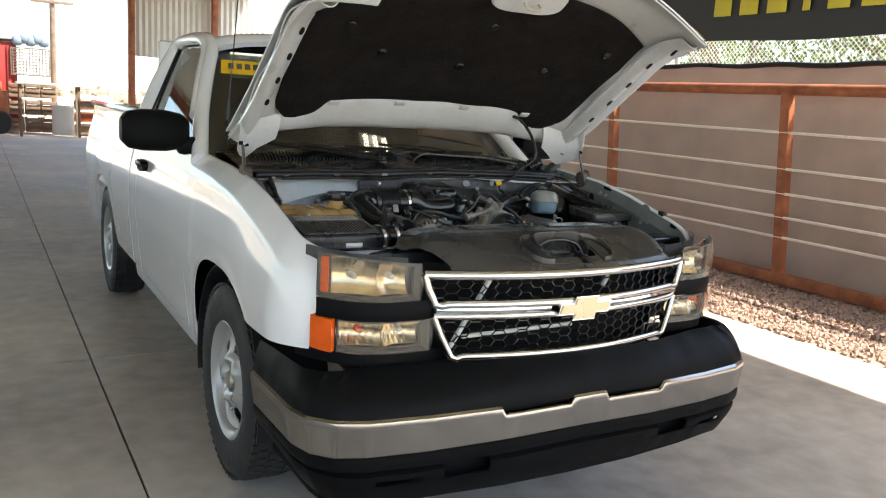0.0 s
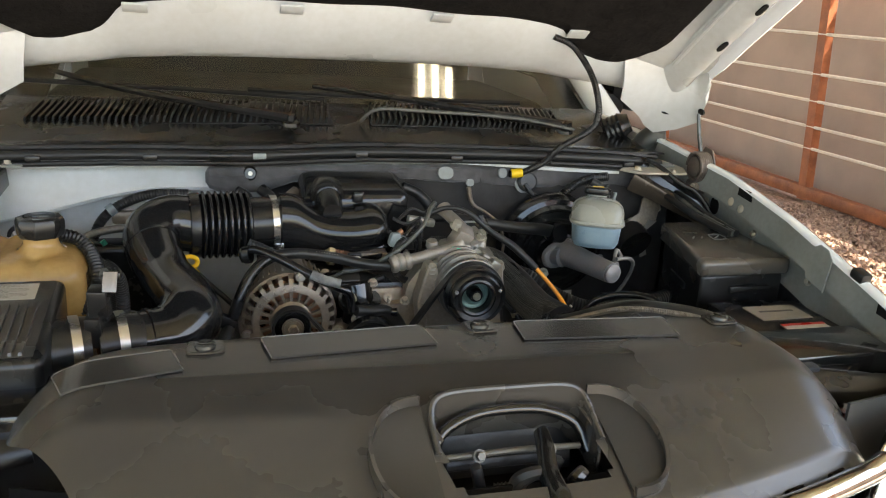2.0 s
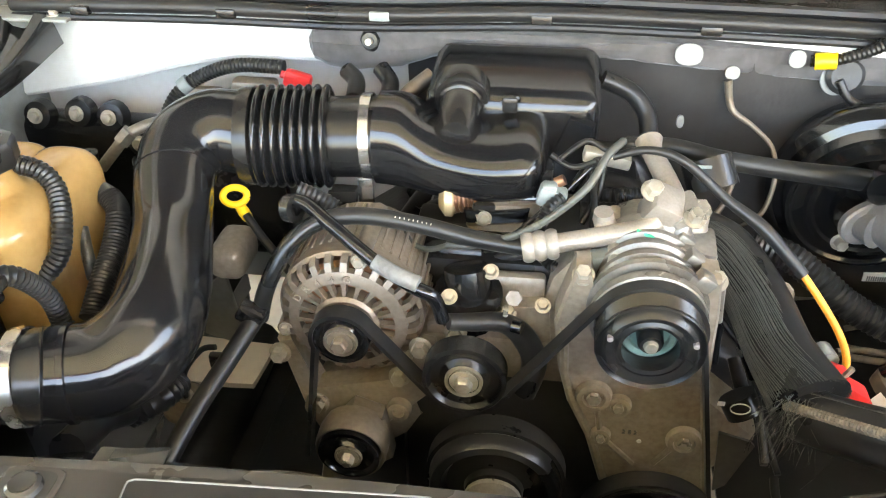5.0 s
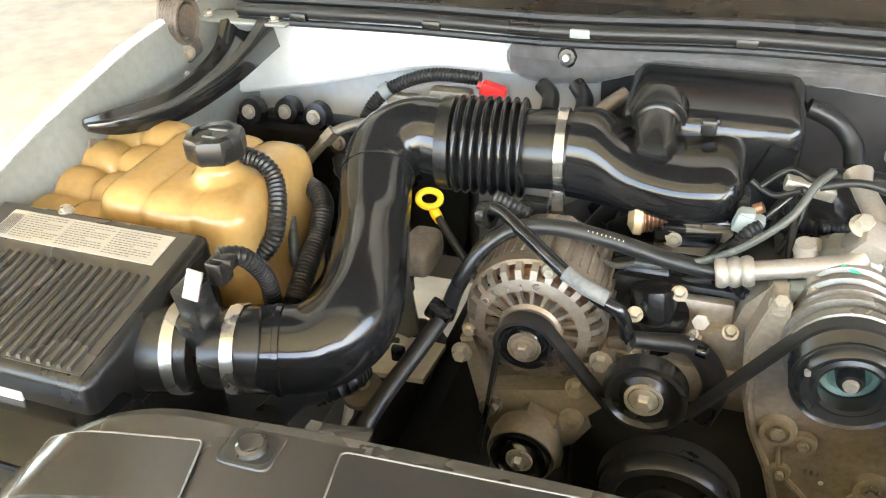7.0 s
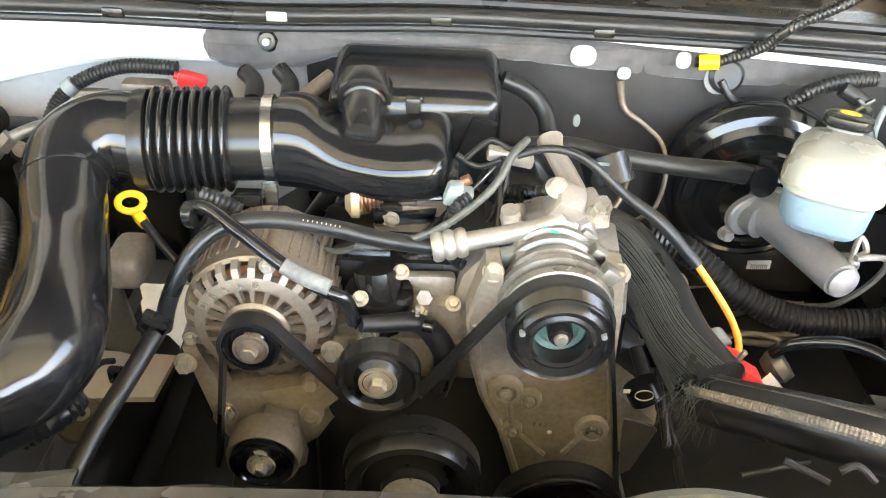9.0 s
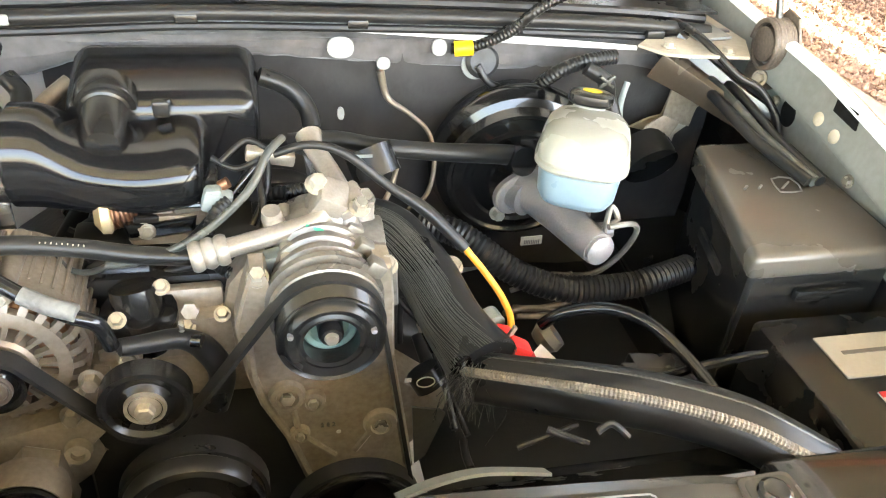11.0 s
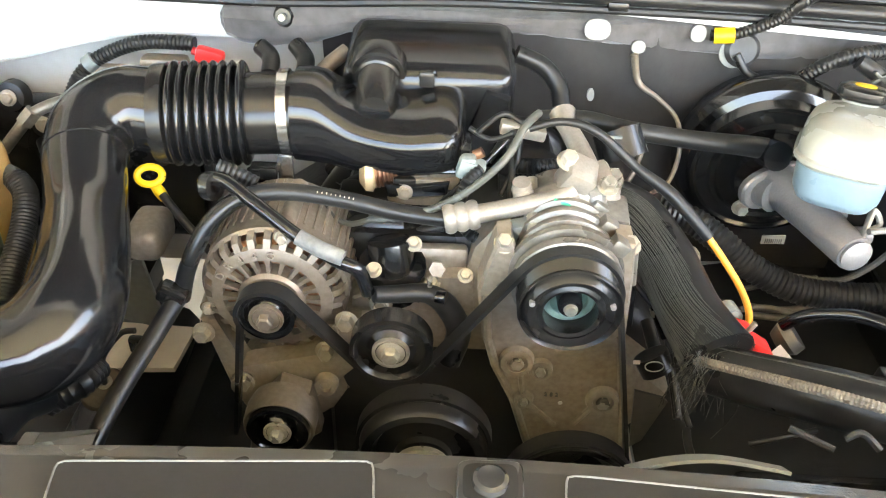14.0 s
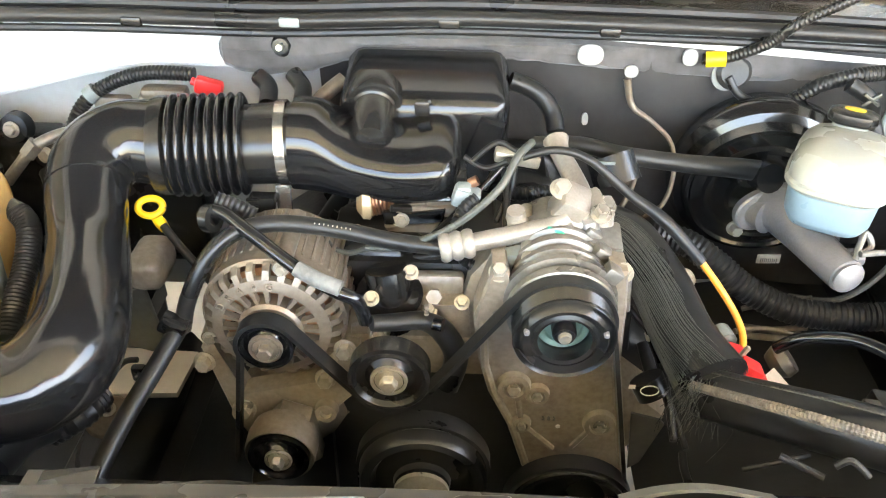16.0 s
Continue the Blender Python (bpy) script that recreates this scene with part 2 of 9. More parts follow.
# ---- building tools ----
class M:
    """Vertices and faces of one mesh."""
    def __init__(self):
        self.v, self.f = [], []

    def add(self, vs, fs):
        o = len(self.v)
        self.v += [tuple(p) for p in vs]
        self.f += [tuple(i + o for i in q) for q in fs]
        return self

    def box(self, c, s, bev=0.004, rot=None, seg=2):
        bm = bmesh.new()
        bmesh.ops.create_cube(bm, size=1)
        bmesh.ops.scale(bm, vec=s, verts=bm.verts)
        if bev:
            bmesh.ops.bevel(bm, geom=bm.edges[:], offset=min(bev, min(s) * 0.49), segments=seg, affect="EDGES", profile=0.5)
        m = Matrix.Translation(c) @ (Euler([radians(a) for a in rot]).to_matrix().to_4x4() if rot else Matrix())
        bmesh.ops.transform(bm, matrix=m, verts=bm.verts)
        bm.verts.index_update()
        self.add([p.co[:] for p in bm.verts], [[p.index for p in q.verts] for q in bm.faces])
        bm.free()
        return self

    def loft(self, rings, cap=True, close=True):
        n = len(rings[0])
        vs = [p for r in rings for p in r]
        fs = []
        for i in range(len(rings) - 1):
            for j in range(n if close else n - 1):
                k = (j + 1) % n
                fs.append((i * n + j, i * n + k, (i + 1) * n + k, (i + 1) * n + j))
        if cap:
            fs.append(tuple(range(n - 1, -1, -1)))
            fs.append(tuple(range((len(rings) - 1) * n, len(rings) * n)))
        return self.add(vs, fs)

    def lathe(self, prof, c, axis, seg=32):
        """prof: (radius, height along the axis)."""
        q = Vector((0, 0, 1)).rotation_difference(Vector(axis))
        rings = []
        for r, h in prof:
            rings.append([Vector(c) + q @ Vector((max(r, 1e-4) * math.cos(2 * math.pi * k / seg), max(r, 1e-4) * math.sin(2 * math.pi * k / seg), h)) for k in range(seg)])
        closed = prof[0][0] < 0.002 and prof[-1][0] < 0.002
        return self.loft(rings, cap=closed)

    def ring(self, prof, c, axis, seg=32):
        """A lathed ring whose profile closes on itself."""
        return self.lathe(list(prof) + [prof[0]], c, axis, seg)

    def cut(self, inside):
        """Drops the faces whose middle lies inside."""
        keep = []
        for q in self.f:
            c = Vector((0, 0, 0))
            for i in q:
                c += Vector(self.v[i])
            if not inside(*(c / len(q))):
                keep.append(q)
        self.f = keep
        return self

    def split(self):
        """Its separate pieces, each as a mesh of its own."""
        root = list(range(len(self.v)))
        def top(i):
            while root[i] != i:
                root[i] = root[root[i]]
                i = root[i]
            return i
        for q in self.f:
            a = top(q[0])
            for i in q[1:]:
                root[top(i)] = a
        out = {}
        for q in self.f:
            m, ids = out.setdefault(top(q[0]), (M(), {}))
            for i in q:
                if i not in ids:
                    ids[i] = len(m.v)
                    m.v.append(self.v[i])
            m.f.append(tuple(ids[i] for i in q))
        return [m for m, ids in out.values()]

    def tube(self, pts, r, seg=12, sub=6, rib=0.0, pitch=0.008, flat=1.0, fine=2):
        """A bent tube through pts. r: one radius, or one for each point. rib: depth of its ribs, pitch: their spacing."""
        P = [Vector(p) for p in pts]
        R = r if isinstance(r, (list, tuple)) else [r] * len(P)
        line, rad = [], []
        if len(P) == 2:
            line, rad = P, R
        else:
            for i in range(len(P) - 1):
                a, b, c, d = P[max(i - 1, 0)], P[i], P[i + 1], P[min(i + 2, len(P) - 1)]
                for k in range(sub):
                    t = k / sub
                    line.append(0.5 * ((2 * b) + (c - a) * t + (2 * a - 5 * b + 4 * c - d) * t * t + (3 * b - a - 3 * c + d) * t ** 3))
                    rad.append(R[i] * (1 - t) + R[i + 1] * t)
            line.append(P[-1])
            rad.append(R[-1])
        if rib:
            L = [0.0]
            for a, b in zip(line, line[1:]):
                L.append(L[-1] + (b - a).length)
            n = max(4, int(L[-1] / pitch) * fine)
            nl, nr = [], []
            j = 0
            for k in range(n + 1):
                s = L[-1] * k / n
                while j < len(L) - 2 and L[j + 1] < s:
                    j += 1
                t = (s - L[j]) / max(1e-9, L[j + 1] - L[j])
                nl.append(line[j].lerp(line[j + 1], t))
                nr.append(rad[j] * (1 - t) + rad[j + 1] * t - rib * (k % 2 if fine == 2 else 1 - abs(math.sin(math.pi * k / fine)) ** 0.7))
            line, rad = nl, nr
        rings, up = [], None
        for i, p in enumerate(line):
            d = (line[min(i + 1, len(line) - 1)] - line[max(i - 1, 0)]).normalized()
            if up is None:
                up = d.orthogonal().normalized()
            up = (up - d * up.dot(d)).normalized()
            w = d.cross(up)
            rings.append([p + rad[i] * (math.cos(2 * math.pi * k / seg) * up + flat * math.sin(2 * math.pi * k / seg) * w) for k in range(seg)])
        return self.loft(rings)

    def prism(self, outline, o, u, w, depth, bev=0.0):
        """A plate: outline in (a, b) on the axes u and w from o, with its depth along u x w."""
        u, w = Vector(u).normalized(), Vector(w).normalized()
        n = u.cross(w)
        o = Vector(o)
        c = Vector((sum(p[0] for p in outline) / len(outline), sum(p[1] for p in outline) / len(outline)))
        def ring(h, k):
            out = []
            for a, b in outline:
                q = Vector((a, b)) - c
                q = q * max(0.05, 1 - k / max(q.length, 1e-6)) + c
                out.append(o + q.x * u + q.y * w + h * n)
            return out
        rings = [ring(0, 0), ring(depth, 0)] if not bev else [ring(0, bev), ring(bev, 0), ring(depth - bev, 0), ring(depth, bev)]
        return self.loft(rings)

    def grid(self, fn, nu, nv, thick=0.0):
        """A sheet fn(u, v), u and v from 0 to 1, with its thickness along -normal."""
        P = [[Vector(fn(i / nu, j / nv)) for j in range(nv + 1)] for i in range(nu + 1)]
        vs = [p for r in P for p in r]
        fs = [(i * (nv + 1) + j, (i + 1) * (nv + 1) + j, (i + 1) * (nv + 1) + j + 1, i * (nv + 1) + j + 1) for i in range(nu) for j in range(nv)]
        if thick:
            N = []
            for i in range(nu + 1):
                for j in range(nv + 1):
                    a = P[min(i + 1, nu)][j] - P[max(i - 1, 0)][j]
                    b = P[i][min(j + 1, nv)] - P[i][max(j - 1, 0)]
                    n = a.cross(b)
                    N.append(n.normalized() if n.length > 1e-9 else Vector((0, 0, 1)))
            k = len(vs)
            low = [vs[q] - thick * N[q] for q in range(k)]
            fs2 = [tuple(x + k for x in reversed(q)) for q in fs]
            edge = [i * (nv + 1) for i in range(nu + 1)] + [nu * (nv + 1) + j for j in range(1, nv + 1)] + [i * (nv + 1) + nv for i in range(nu - 1, -1, -1)] + [j for j in range(nv - 1, 0, -1)]
            rim = [(edge[q], edge[(q + 1) % len(edge)], edge[(q + 1) % len(edge)] + k, edge[q] + k) for q in range(len(edge))]
            return self.add(vs + low, fs + fs2 + [tuple(reversed(q)) for q in rim])
        return self.add(vs, fs)

    def mirror(self):
        """A copy of all that is in it, on the other side of x = 0."""
        n = len(self.v)
        self.v += [(-x, y, z) for x, y, z in self.v]
        self.f += [tuple(i + n for i in reversed(q)) for q in self.f]
        return self

    def flip(self):
        self.v = [(-x, y, z) for x, y, z in self.v]
        self.f = [tuple(reversed(q)) for q in self.f]
        return self

    def mesh(self, name, sharp=38):
        me = bpy.data.meshes.new(name)
        me.from_pydata(self.v, [], self.f)
        bm = bmesh.new()
        bm.from_mesh(me)
        bmesh.ops.recalc_face_normals(bm, faces=bm.faces)
        bm.to_mesh(me)
        bm.free()
        me.polygons.foreach_set("use_smooth", [True] * len(me.polygons))
        me.set_sharp_from_angle(angle=radians(sharp))
        return me


def thing(name, at, label, category, group="", kind=""):
    e = new(name)
    e.location = at
    e.empty_display_size = 0.1
    return tagged(e, label, category, group, kind)


def base(ob):
    m = Matrix.Translation(ob.location)
    return base(ob.parent) @ ob.matrix_parent_inverse @ m if ob.parent else m


def part(name, m, material, parent, label=""):
    """Links a mesh, built where it stands, as one object under a thing or a part."""
    me = m.mesh(name) if isinstance(m, M) else m
    me.materials.append(material)
    ob = new(name, me)
    ob.parent = parent
    ob.matrix_parent_inverse = base(parent).inverted()
    return tagged(ob, label) if label else ob


def parts(name, m, material, parent, label=""):
    """Each separate piece of m as a part of its own."""
    return [part(name, q, material, parent, label) for q in m.split()]


def solid(name, m, material, label, category, kind="", group=""):
    """One mesh as a thing or a piece of the setting."""
    me = m.mesh(name)
    me.materials.append(material)
    return tagged(new(name, me), label, category, group, kind)


def lerp(table, s):
    """A value from (s, value) pairs."""
    if s <= table[0][0]:
        return table[0][1]
    for (a, x), (b, y) in zip(table, table[1:]):
        if s <= b:
            t = (s - a) / (b - a)
            return x + (y - x) * t
    return table[-1][1]


def spline(rows, n):
    """Rows of numbers, n steps between each two, on a smooth curve."""
    out = []
    for i in range(len(rows) - 1):
        a, b, c, d = rows[max(i - 1, 0)], rows[i], rows[i + 1], rows[min(i + 2, len(rows) - 1)]
        for k in range(n):
            t = k / n
            out.append([0.5 * (2 * q + (r - p) * t + (2 * p - 5 * q + 4 * r - w) * t * t + (3 * q - p - 3 * r + w) * t ** 3) for p, q, r, w in zip(a, b, c, d)])
    return out + [list(rows[-1])]


def letters(text, at, right, up, size, material, parent, name="moulded_letter", depth=0.0008):
    """Raised characters in the built-in font, one for each place in at."""
    for ch_, p, r, w in zip(text, at, right, up):
        cu = bpy.data.curves.new(name, "FONT")
        cu.body, cu.size, cu.extrude, cu.align_x, cu.align_y = ch_, size, depth, "CENTER", "CENTER"
        cu.materials.append(material)
        ob = new(name, cu)
        r, w = Vector(r).normalized(), Vector(w).normalized()
        n = r.cross(w)
        ob.parent = parent
        ob.matrix_parent_inverse = base(parent).inverted()
        ob.matrix_basis = Matrix.Translation(p) @ Matrix((r, w, n)).transposed().to_4x4()


def oval(a, b, n=24, p=2.0, cx=0.0, cy=0.0):
    out = []
    for k in range(n):
        c, s = math.cos(2 * math.pi * k / n), math.sin(2 * math.pi * k / n)
        out.append((cx + a * math.copysign(abs(c) ** (2 / p), c), cy + b * math.copysign(abs(s) ** (2 / p), s)))
    return out


def bolt(m, c, axis, r=0.007, h=0.006, washer=True):
    """A hex head on a washer."""
    if washer:
        m.lathe([(0, 0), (r * 1.4, 0), (r * 1.4, 0.002), (0, 0.002)], c, axis, 16)
    a = Vector(axis).normalized()
    return m.lathe([(0, 0), (r, 0), (r, h * 0.85), (r * 0.85, h), (0, h)], Vector(c) + a * 0.002, axis, 6)

# ---- ground and yard ----
def sheet(x0, x1, y0, y1, z, thick, n=1):
    return M().box(((x0 + x1) / 2, (y0 + y1) / 2, z - thick / 2), (x1 - x0, y1 - y0, thick), 0)


g = M()
g.grid(lambda u, v: (-600 + 1200 * u, -500 + 1200 * v, -0.06), 4, 4)
solid("ground", g, DIRT, "pale dry desert dirt reaching to the horizon", "ground", "structure")
floor_slab = thing("floor", (0, 5, 0), "grey-brown stained concrete slab under an open canopy", "floor", kind="structure")
SEAMS_X = [-20, -12.7, -8.9, -5.1, -1.26, 3.5]
SEAMS_Y = [-14, -9.0, -5.0, -1.2, 2.83, 7.13, 11.4, 15.6, 19.9, 22.5]
for i in range(5):
    for j in range(9):
        x0, x1, y0, y1 = SEAMS_X[i], SEAMS_X[i + 1], SEAMS_Y[j], SEAMS_Y[j + 1]
        part("slab", M().box(((x0 + x1) / 2, (y0 + y1) / 2, -0.05), (x1 - x0 - (0.018 if i < 4 else 0.0), y1 - y0 - 0.006, 0.1), 0.004, seg=1), CONCRETE, floor_slab)
solid("ground_joint", sheet(-20, 3.49, -14, 22.5, -0.02, 0.02), DARK, "dark dirt lying in the slab joints", "joint", "structure")

# gravel strip beside the slab
gr = M()
rng = random.Random(4)
gr.grid(lambda u, v: (3.51 + 3.2 * u, -6 + 22 * v, -0.01 + 0.02 * noise.noise((u * 16, v * 90, 0))), 12, 60)
solid("gravel_bed", gr, GRAVEL, "reddish-brown crushed gravel bed beside the slab", "gravel", "structure")
st = M()
for k in range(9000):
    x, y = 3.53 + 1.75 * rng.random(), -0.6 + 6.0 * rng.random() ** 0.9
    r = rng.uniform(0.012, 0.032)
    c = Vector((x, y, 0.004))
    t1, t2 = Euler((rng.random() * 6, rng.random() * 6, rng.random() * 6)).to_matrix(), rng.uniform(0.5, 0.9)
    pts = [c + t1 @ Vector(p) * r for p in ((1, 0, 0), (-1, 0.2, 0), (0, 1, 0.1), (0.1, -1, 0), (0, 0, t2), (0, 0.1, -t2))]
    st.add(pts, [(0, 2, 4), (2, 1, 4), (1, 3, 4), (3, 0, 4), (2, 0, 5), (1, 2, 5), (3, 1, 5), (0, 3, 5)])
STONE = mat("gravel_stone", (0.42, 0.30, 0.23), 0.85, 0, 0.6, 25, 40, 0.3, dirt=(0.17, 0.10, 0.08))
solid("gravel", st, STONE, "loose reddish-brown gravel stones in the bed", "gravel", "stuff")

# pipe fence with cables
FX = 5.05
fence = thing("pipe_fence", (FX, 4, 0), "rust-red welded pipe fence with bright horizontal cables", "fence")
POSTS = [-2.0, 0.62, 3.21, 5.70, 8.25, 10.8]
for y in POSTS:
    part("post", M().loft([[(FX + a, y + b + lean, z) for a, b in ((-0.042, -0.05), (0.042, -0.05), (0.042, 0.05), (-0.042, 0.05))] for z, lean in ((0.02, -0.17), (1.0, -0.085), (1.92, 0.0))]), RUST, fence)
part("top_rail", M().tube([(FX, -2.5, 1.922), (FX, 4, 1.922), (FX, 11.2, 1.922)], 0.055, 14), RUST, fence)
part("bottom_rail", M().box((FX, 4.3, 0.09), (0.09, 13.6, 0.11), 0.01), RUST, fence)
for z in (0.495, 0.69, 0.92, 1.16, 1.51):
    part("cable", M().tube([(FX - 0.03, -2.3, z), (FX - 0.03, 11, z)], 0.014, 8), CABLE, fence)

scr = thing("privacy_fence", (FX + 0.45, 4, 0), "chain-link fence hung with a brown privacy mesh", "fence")
part("screen", M().grid(lambda u, v: (FX + 0.45 + 0.02 * math.sin(u * 60) + 0.012 * noise.noise((u * 25, v * 4, 0)), -4 + 22 * u, 0.02 + 2.18 * v + 0.012 * math.sin(u * 75) * v), 160, 10, 0.004), SCREEN, scr, "brown woven privacy mesh")
part("border", M().tube([(FX + 0.44, -4 + 0.55 * k, 2.2 - 0.02 * (k % 2)) for k in range(41)], 0.028, 8, 3), BLACK_RUBBER, scr, "black bound hem")
link_m = M()
for k in range(-2, 190):
    y0 = 1.0 + k * 0.055
    for s in (1, -1):
        a = (FX + 0.48, y0, 2.2)
        b = (FX + 0.48, y0 + s * 0.32, 2.52)
        link_m.tube([a, b], 0.0035, 4)
part("chain_link", link_m, CABLE, scr, "galvanised chain-link wire")
part("top_pipe", M().tube([(FX + 0.48, -4, 2.53), (FX + 0.48, 18, 2.53)], 0.03, 10), CABLE, scr)
for y in (-1.0, 2.2, 5.2, 8.2, 11.2):
    part("post", M().tube([(FX + 0.5, y, 0), (FX + 0.5, y, 2.5)], 0.03, 10), CABLE, scr)

ban = thing("banner", (FX - 0.1, 4, 2.4), "dark vinyl banner with large yellow lettering", "banner")
part("sheet", M().grid(lambda u, v: (FX - 0.1 + 0.02 * math.sin(u * 9 + 3 * v), 1.35 + 8 * u, 2.39 + 1.97 * v + 0.012 * math.sin(u * 22)), 60, 6, 0.004), BANNER, ban)
for k in range(7):
    part("printed_bar", M().box((FX - 0.125, 2.05 + 0.33 * k, 2.74), (0.008, 0.22 if k != 3 else 0.08, 0.2), 0.003), BANNER_Y, ban)

# canopy over the slab
roof = thing("canopy", (-3, 5, 4.2), "galvanised ribbed metal canopy roof on rust-brown steel columns", "canopy", kind="structure")
rf = M()
rf.grid(lambda u, v: (-19.0 + 24 * u, -4.6 + 26.6 * v, 4.35 + 0.03 * (int(u * 240) % 2)), 240, 1, 0.03)
part("roof_sheet", rf, ROOFM, roof)
for y in (-4.4, 4, 12, 20.5):
    part("beam", M().box((-7.0, y, 4.15), (23.6, 0.14, 0.3), 0.01), RUST, roof)
for x, y in ((1.78, 20.5), (3.9, 20.5), (-18.5, 20.5), (-18.5, 4), (-18.5, -4.4), (4.75, 12.0)):
    part("column", M().box((x, y, 2.0), (0.16, 0.16, 4.0), 0.01), RUST, roof)
skirt = M()
skirt.grid(lambda u, v: (1.85 + 9 * u, 20.65 + 0.03 * (int(u * 120) % 2), 2.3 + 2.2 * v), 120, 1, 0.01)
solid("wall_back", skirt, SIDING, "cream ribbed metal siding hung at the canopy end", "wall", "structure")
shed = M()
shed.grid(lambda u, v: (5.6 + 0.03 * (int(u * 160) % 2), 13 + 14 * u, 2.6 * v), 160, 1, 0.01)
solid("wall_side", shed, SIDING, "cream ribbed metal siding beyond the yard", "wall", "structure")

lampt = thing("ceiling_light", (1.4, 2.4, 4.3), "lit fluorescent light fixture under the canopy", "light")
part("housing", M().box((1.4, 2.4, 4.28), (0.42, 0.3, 0.05), 0.01), LAMP_BODY, lampt)
for k in range(3):
    part("tube", M().tube([(1.27 + 0.13 * k, 2.28, 4.235), (1.27 + 0.13 * k, 2.52, 4.235)], 0.03, 10), LAMP, lampt)

# ---- pickup truck: body ----
truck = thing("pickup_truck", (0, 2.8, 0), "white regular-cab pickup truck parked with its hood raised", "pickup truck")
AXLE_F, AXLE_R, TR = 1.11, 4.50, 0.415

def fender_top(y):
    return lerp([(0.3, 1.088), (0.42, 1.12), (0.55, 1.157), (0.78, 1.22), (1.0, 1.262), (1.3, 1.288), (1.76, 1.305)], y)


def body_x(z):
    """Half width of the body side at a height."""
    return lerp([(0.38, 0.93), (0.5, 0.95), (0.7, 0.972), (0.85, 0.985), (1.0, 0.982), (1.12, 0.965), (1.2, 0.945), (1.3, 0.915), (1.45, 0.905)], z)


def arch(y, ya, r, low):
    d = abs(y - ya) / r
    return max(low, AXLE_Z + r * (1 - d ** 2.7) ** (1 / 2.7)) if d < 1 else low


AXLE_Z = 0.43
for side in (-1, 1):
    def fen(u, v, s=side):
        y = 0.30 + 1.45 * u
        zt = fender_top(y)
        low = lerp([(0.3, 0.785), (0.62, 0.772)], y) if y < AXLE_F else 0.43
        zl = arch(y, AXLE_F, 0.475, low)
        prof = [(0.868, zt - 0.007), (0.869, zt - 0.003), (0.872, zt - 0.001), (0.879, zt), (0.902, zt - 0.012), (0.93, zt - 0.04), (0.952, zt - 0.085)]
        n = len(prof)
        q = v * 18
        if q <= n - 1:
            i = min(int(q), n - 2)
            t = q - i
            x, z = prof[i][0] * (1 - t) + prof[i + 1][0] * t, prof[i][1] * (1 - t) + prof[i + 1][1] * t
        else:
            t = (q - (n - 1)) / (18 - (n - 1))
            z0 = zt - 0.085
            z = z0 + (zl - z0) * t
            x = body_x(z) + (0.95 - body_x(z0)) * (1 - t) ** 2
            d = math.hypot(y - AXLE_F, z - AXLE_Z)
            x += 0.004 * max(0, 1 - abs(d - 0.5) / 0.04)
        # the nose tucks in towards the lamp
        x -= 0.10 * max(0, (0.5 - y) / 0.2) ** 2 * (1 if x > 0.84 else 0.3)
        return (s * x, y, z)
    part("fender", M().grid(fen, 58, 36, 0.004), WHITE, truck)
    ww = M()
    ww.grid(lambda u, v, s=side: (s * (0.95 - 0.27 * v), AXLE_F + 0.47 * math.cos(math.pi * (1.15 * u - 0.075)), AXLE_Z + 0.47 * math.sin(math.pi * (1.15 * u - 0.075))), 30, 2, 0.006)
    ww.grid(lambda u, v, s=side: (s * 0.68, AXLE_F + 0.47 * (2 * v - 1) * math.sqrt(max(0, 1 - u * u)), AXLE_Z + 0.47 * u), 12, 8, 0.006)
    part("wheel_liner", ww, BLACK_RUBBER, truck)
    # inner fender rail in the engine bay
    rail = M()
    def rl(u, v, s=side):
        y = 0.36 + 1.0 * u
        zt = fender_top(y)
        pr = [(0.869, zt - 0.006), (0.868, zt - 0.02), (0.864, zt - 0.045), (0.860, zt - 0.066), (0.866, zt - 0.069), (0.884, zt - 0.071), (0.886, zt - 0.10), (0.886, zt - 0.22)]
        if s < 0:
            pr = pr[:4] + [(0.859, zt - 0.10), (0.852, zt - 0.12), (0.84, zt - 0.145), (0.835, zt - 0.26), (0.835, 0.75)]
        q = v * (len(pr) - 1)
        i = min(int(q), len(pr) - 2)
        t = q - i
        x = pr[i][0] * (1 - t) + pr[i + 1][0] * t
        x -= 0.10 * max(0, (0.5 - y) / 0.2) ** 2 * (1 if x > 0.84 else 0.3)
        return (s * x, y, pr[i][1] * (1 - t) + pr[i + 1][1] * t)
    rail.grid(rl, 20, 24, 0.004)
    part("inner_fender", rail, RAILP, truck, "dusty white inner fender rail")
    if side > 0:
        part("wheelhouse_liner", M().grid(lambda u, v: (0.872 + 0.012 * (1 - v), 0.36 + 1.0 * u, (fender_top(0.36 + 1.0 * u) - 0.15) * (1 - v) + 0.75 * v), 16, 8, 0.004), BLACK_SATIN, truck, "black wheelhouse liner below the rail")
    if side > 0:
        # slots are flat plates, their shade given by near-black colour
        slots = M()
        for y, dz in ((0.930, 0.012), (0.47, 0.012)):
            slots.prism([(-0.026, -0.009), (0.024, -0.011), (0.026, 0.008), (-0.02, 0.012)], (0.8640, y, fender_top(y) - dz), (0, 1, 0.16), (0.12, 0, 1), 0.004)
        slots.prism(oval(0.006, 0.006, 14), (0.8615, 0.655, fender_top(0.655) - 0.032), (0, 1, 0.2), (0.12, 0, 1), 0.004)
        slots.prism(oval(0.017, 0.022, 20), (0.8835, 1.065, fender_top(1.065) - 0.094), (0, 1, 0.1), (0, 0, 1), 0.004)
        parts("rail_slot", slots, RECESS_SHADE, truck, "flat near-black patch painted as the shade of a rail slot")
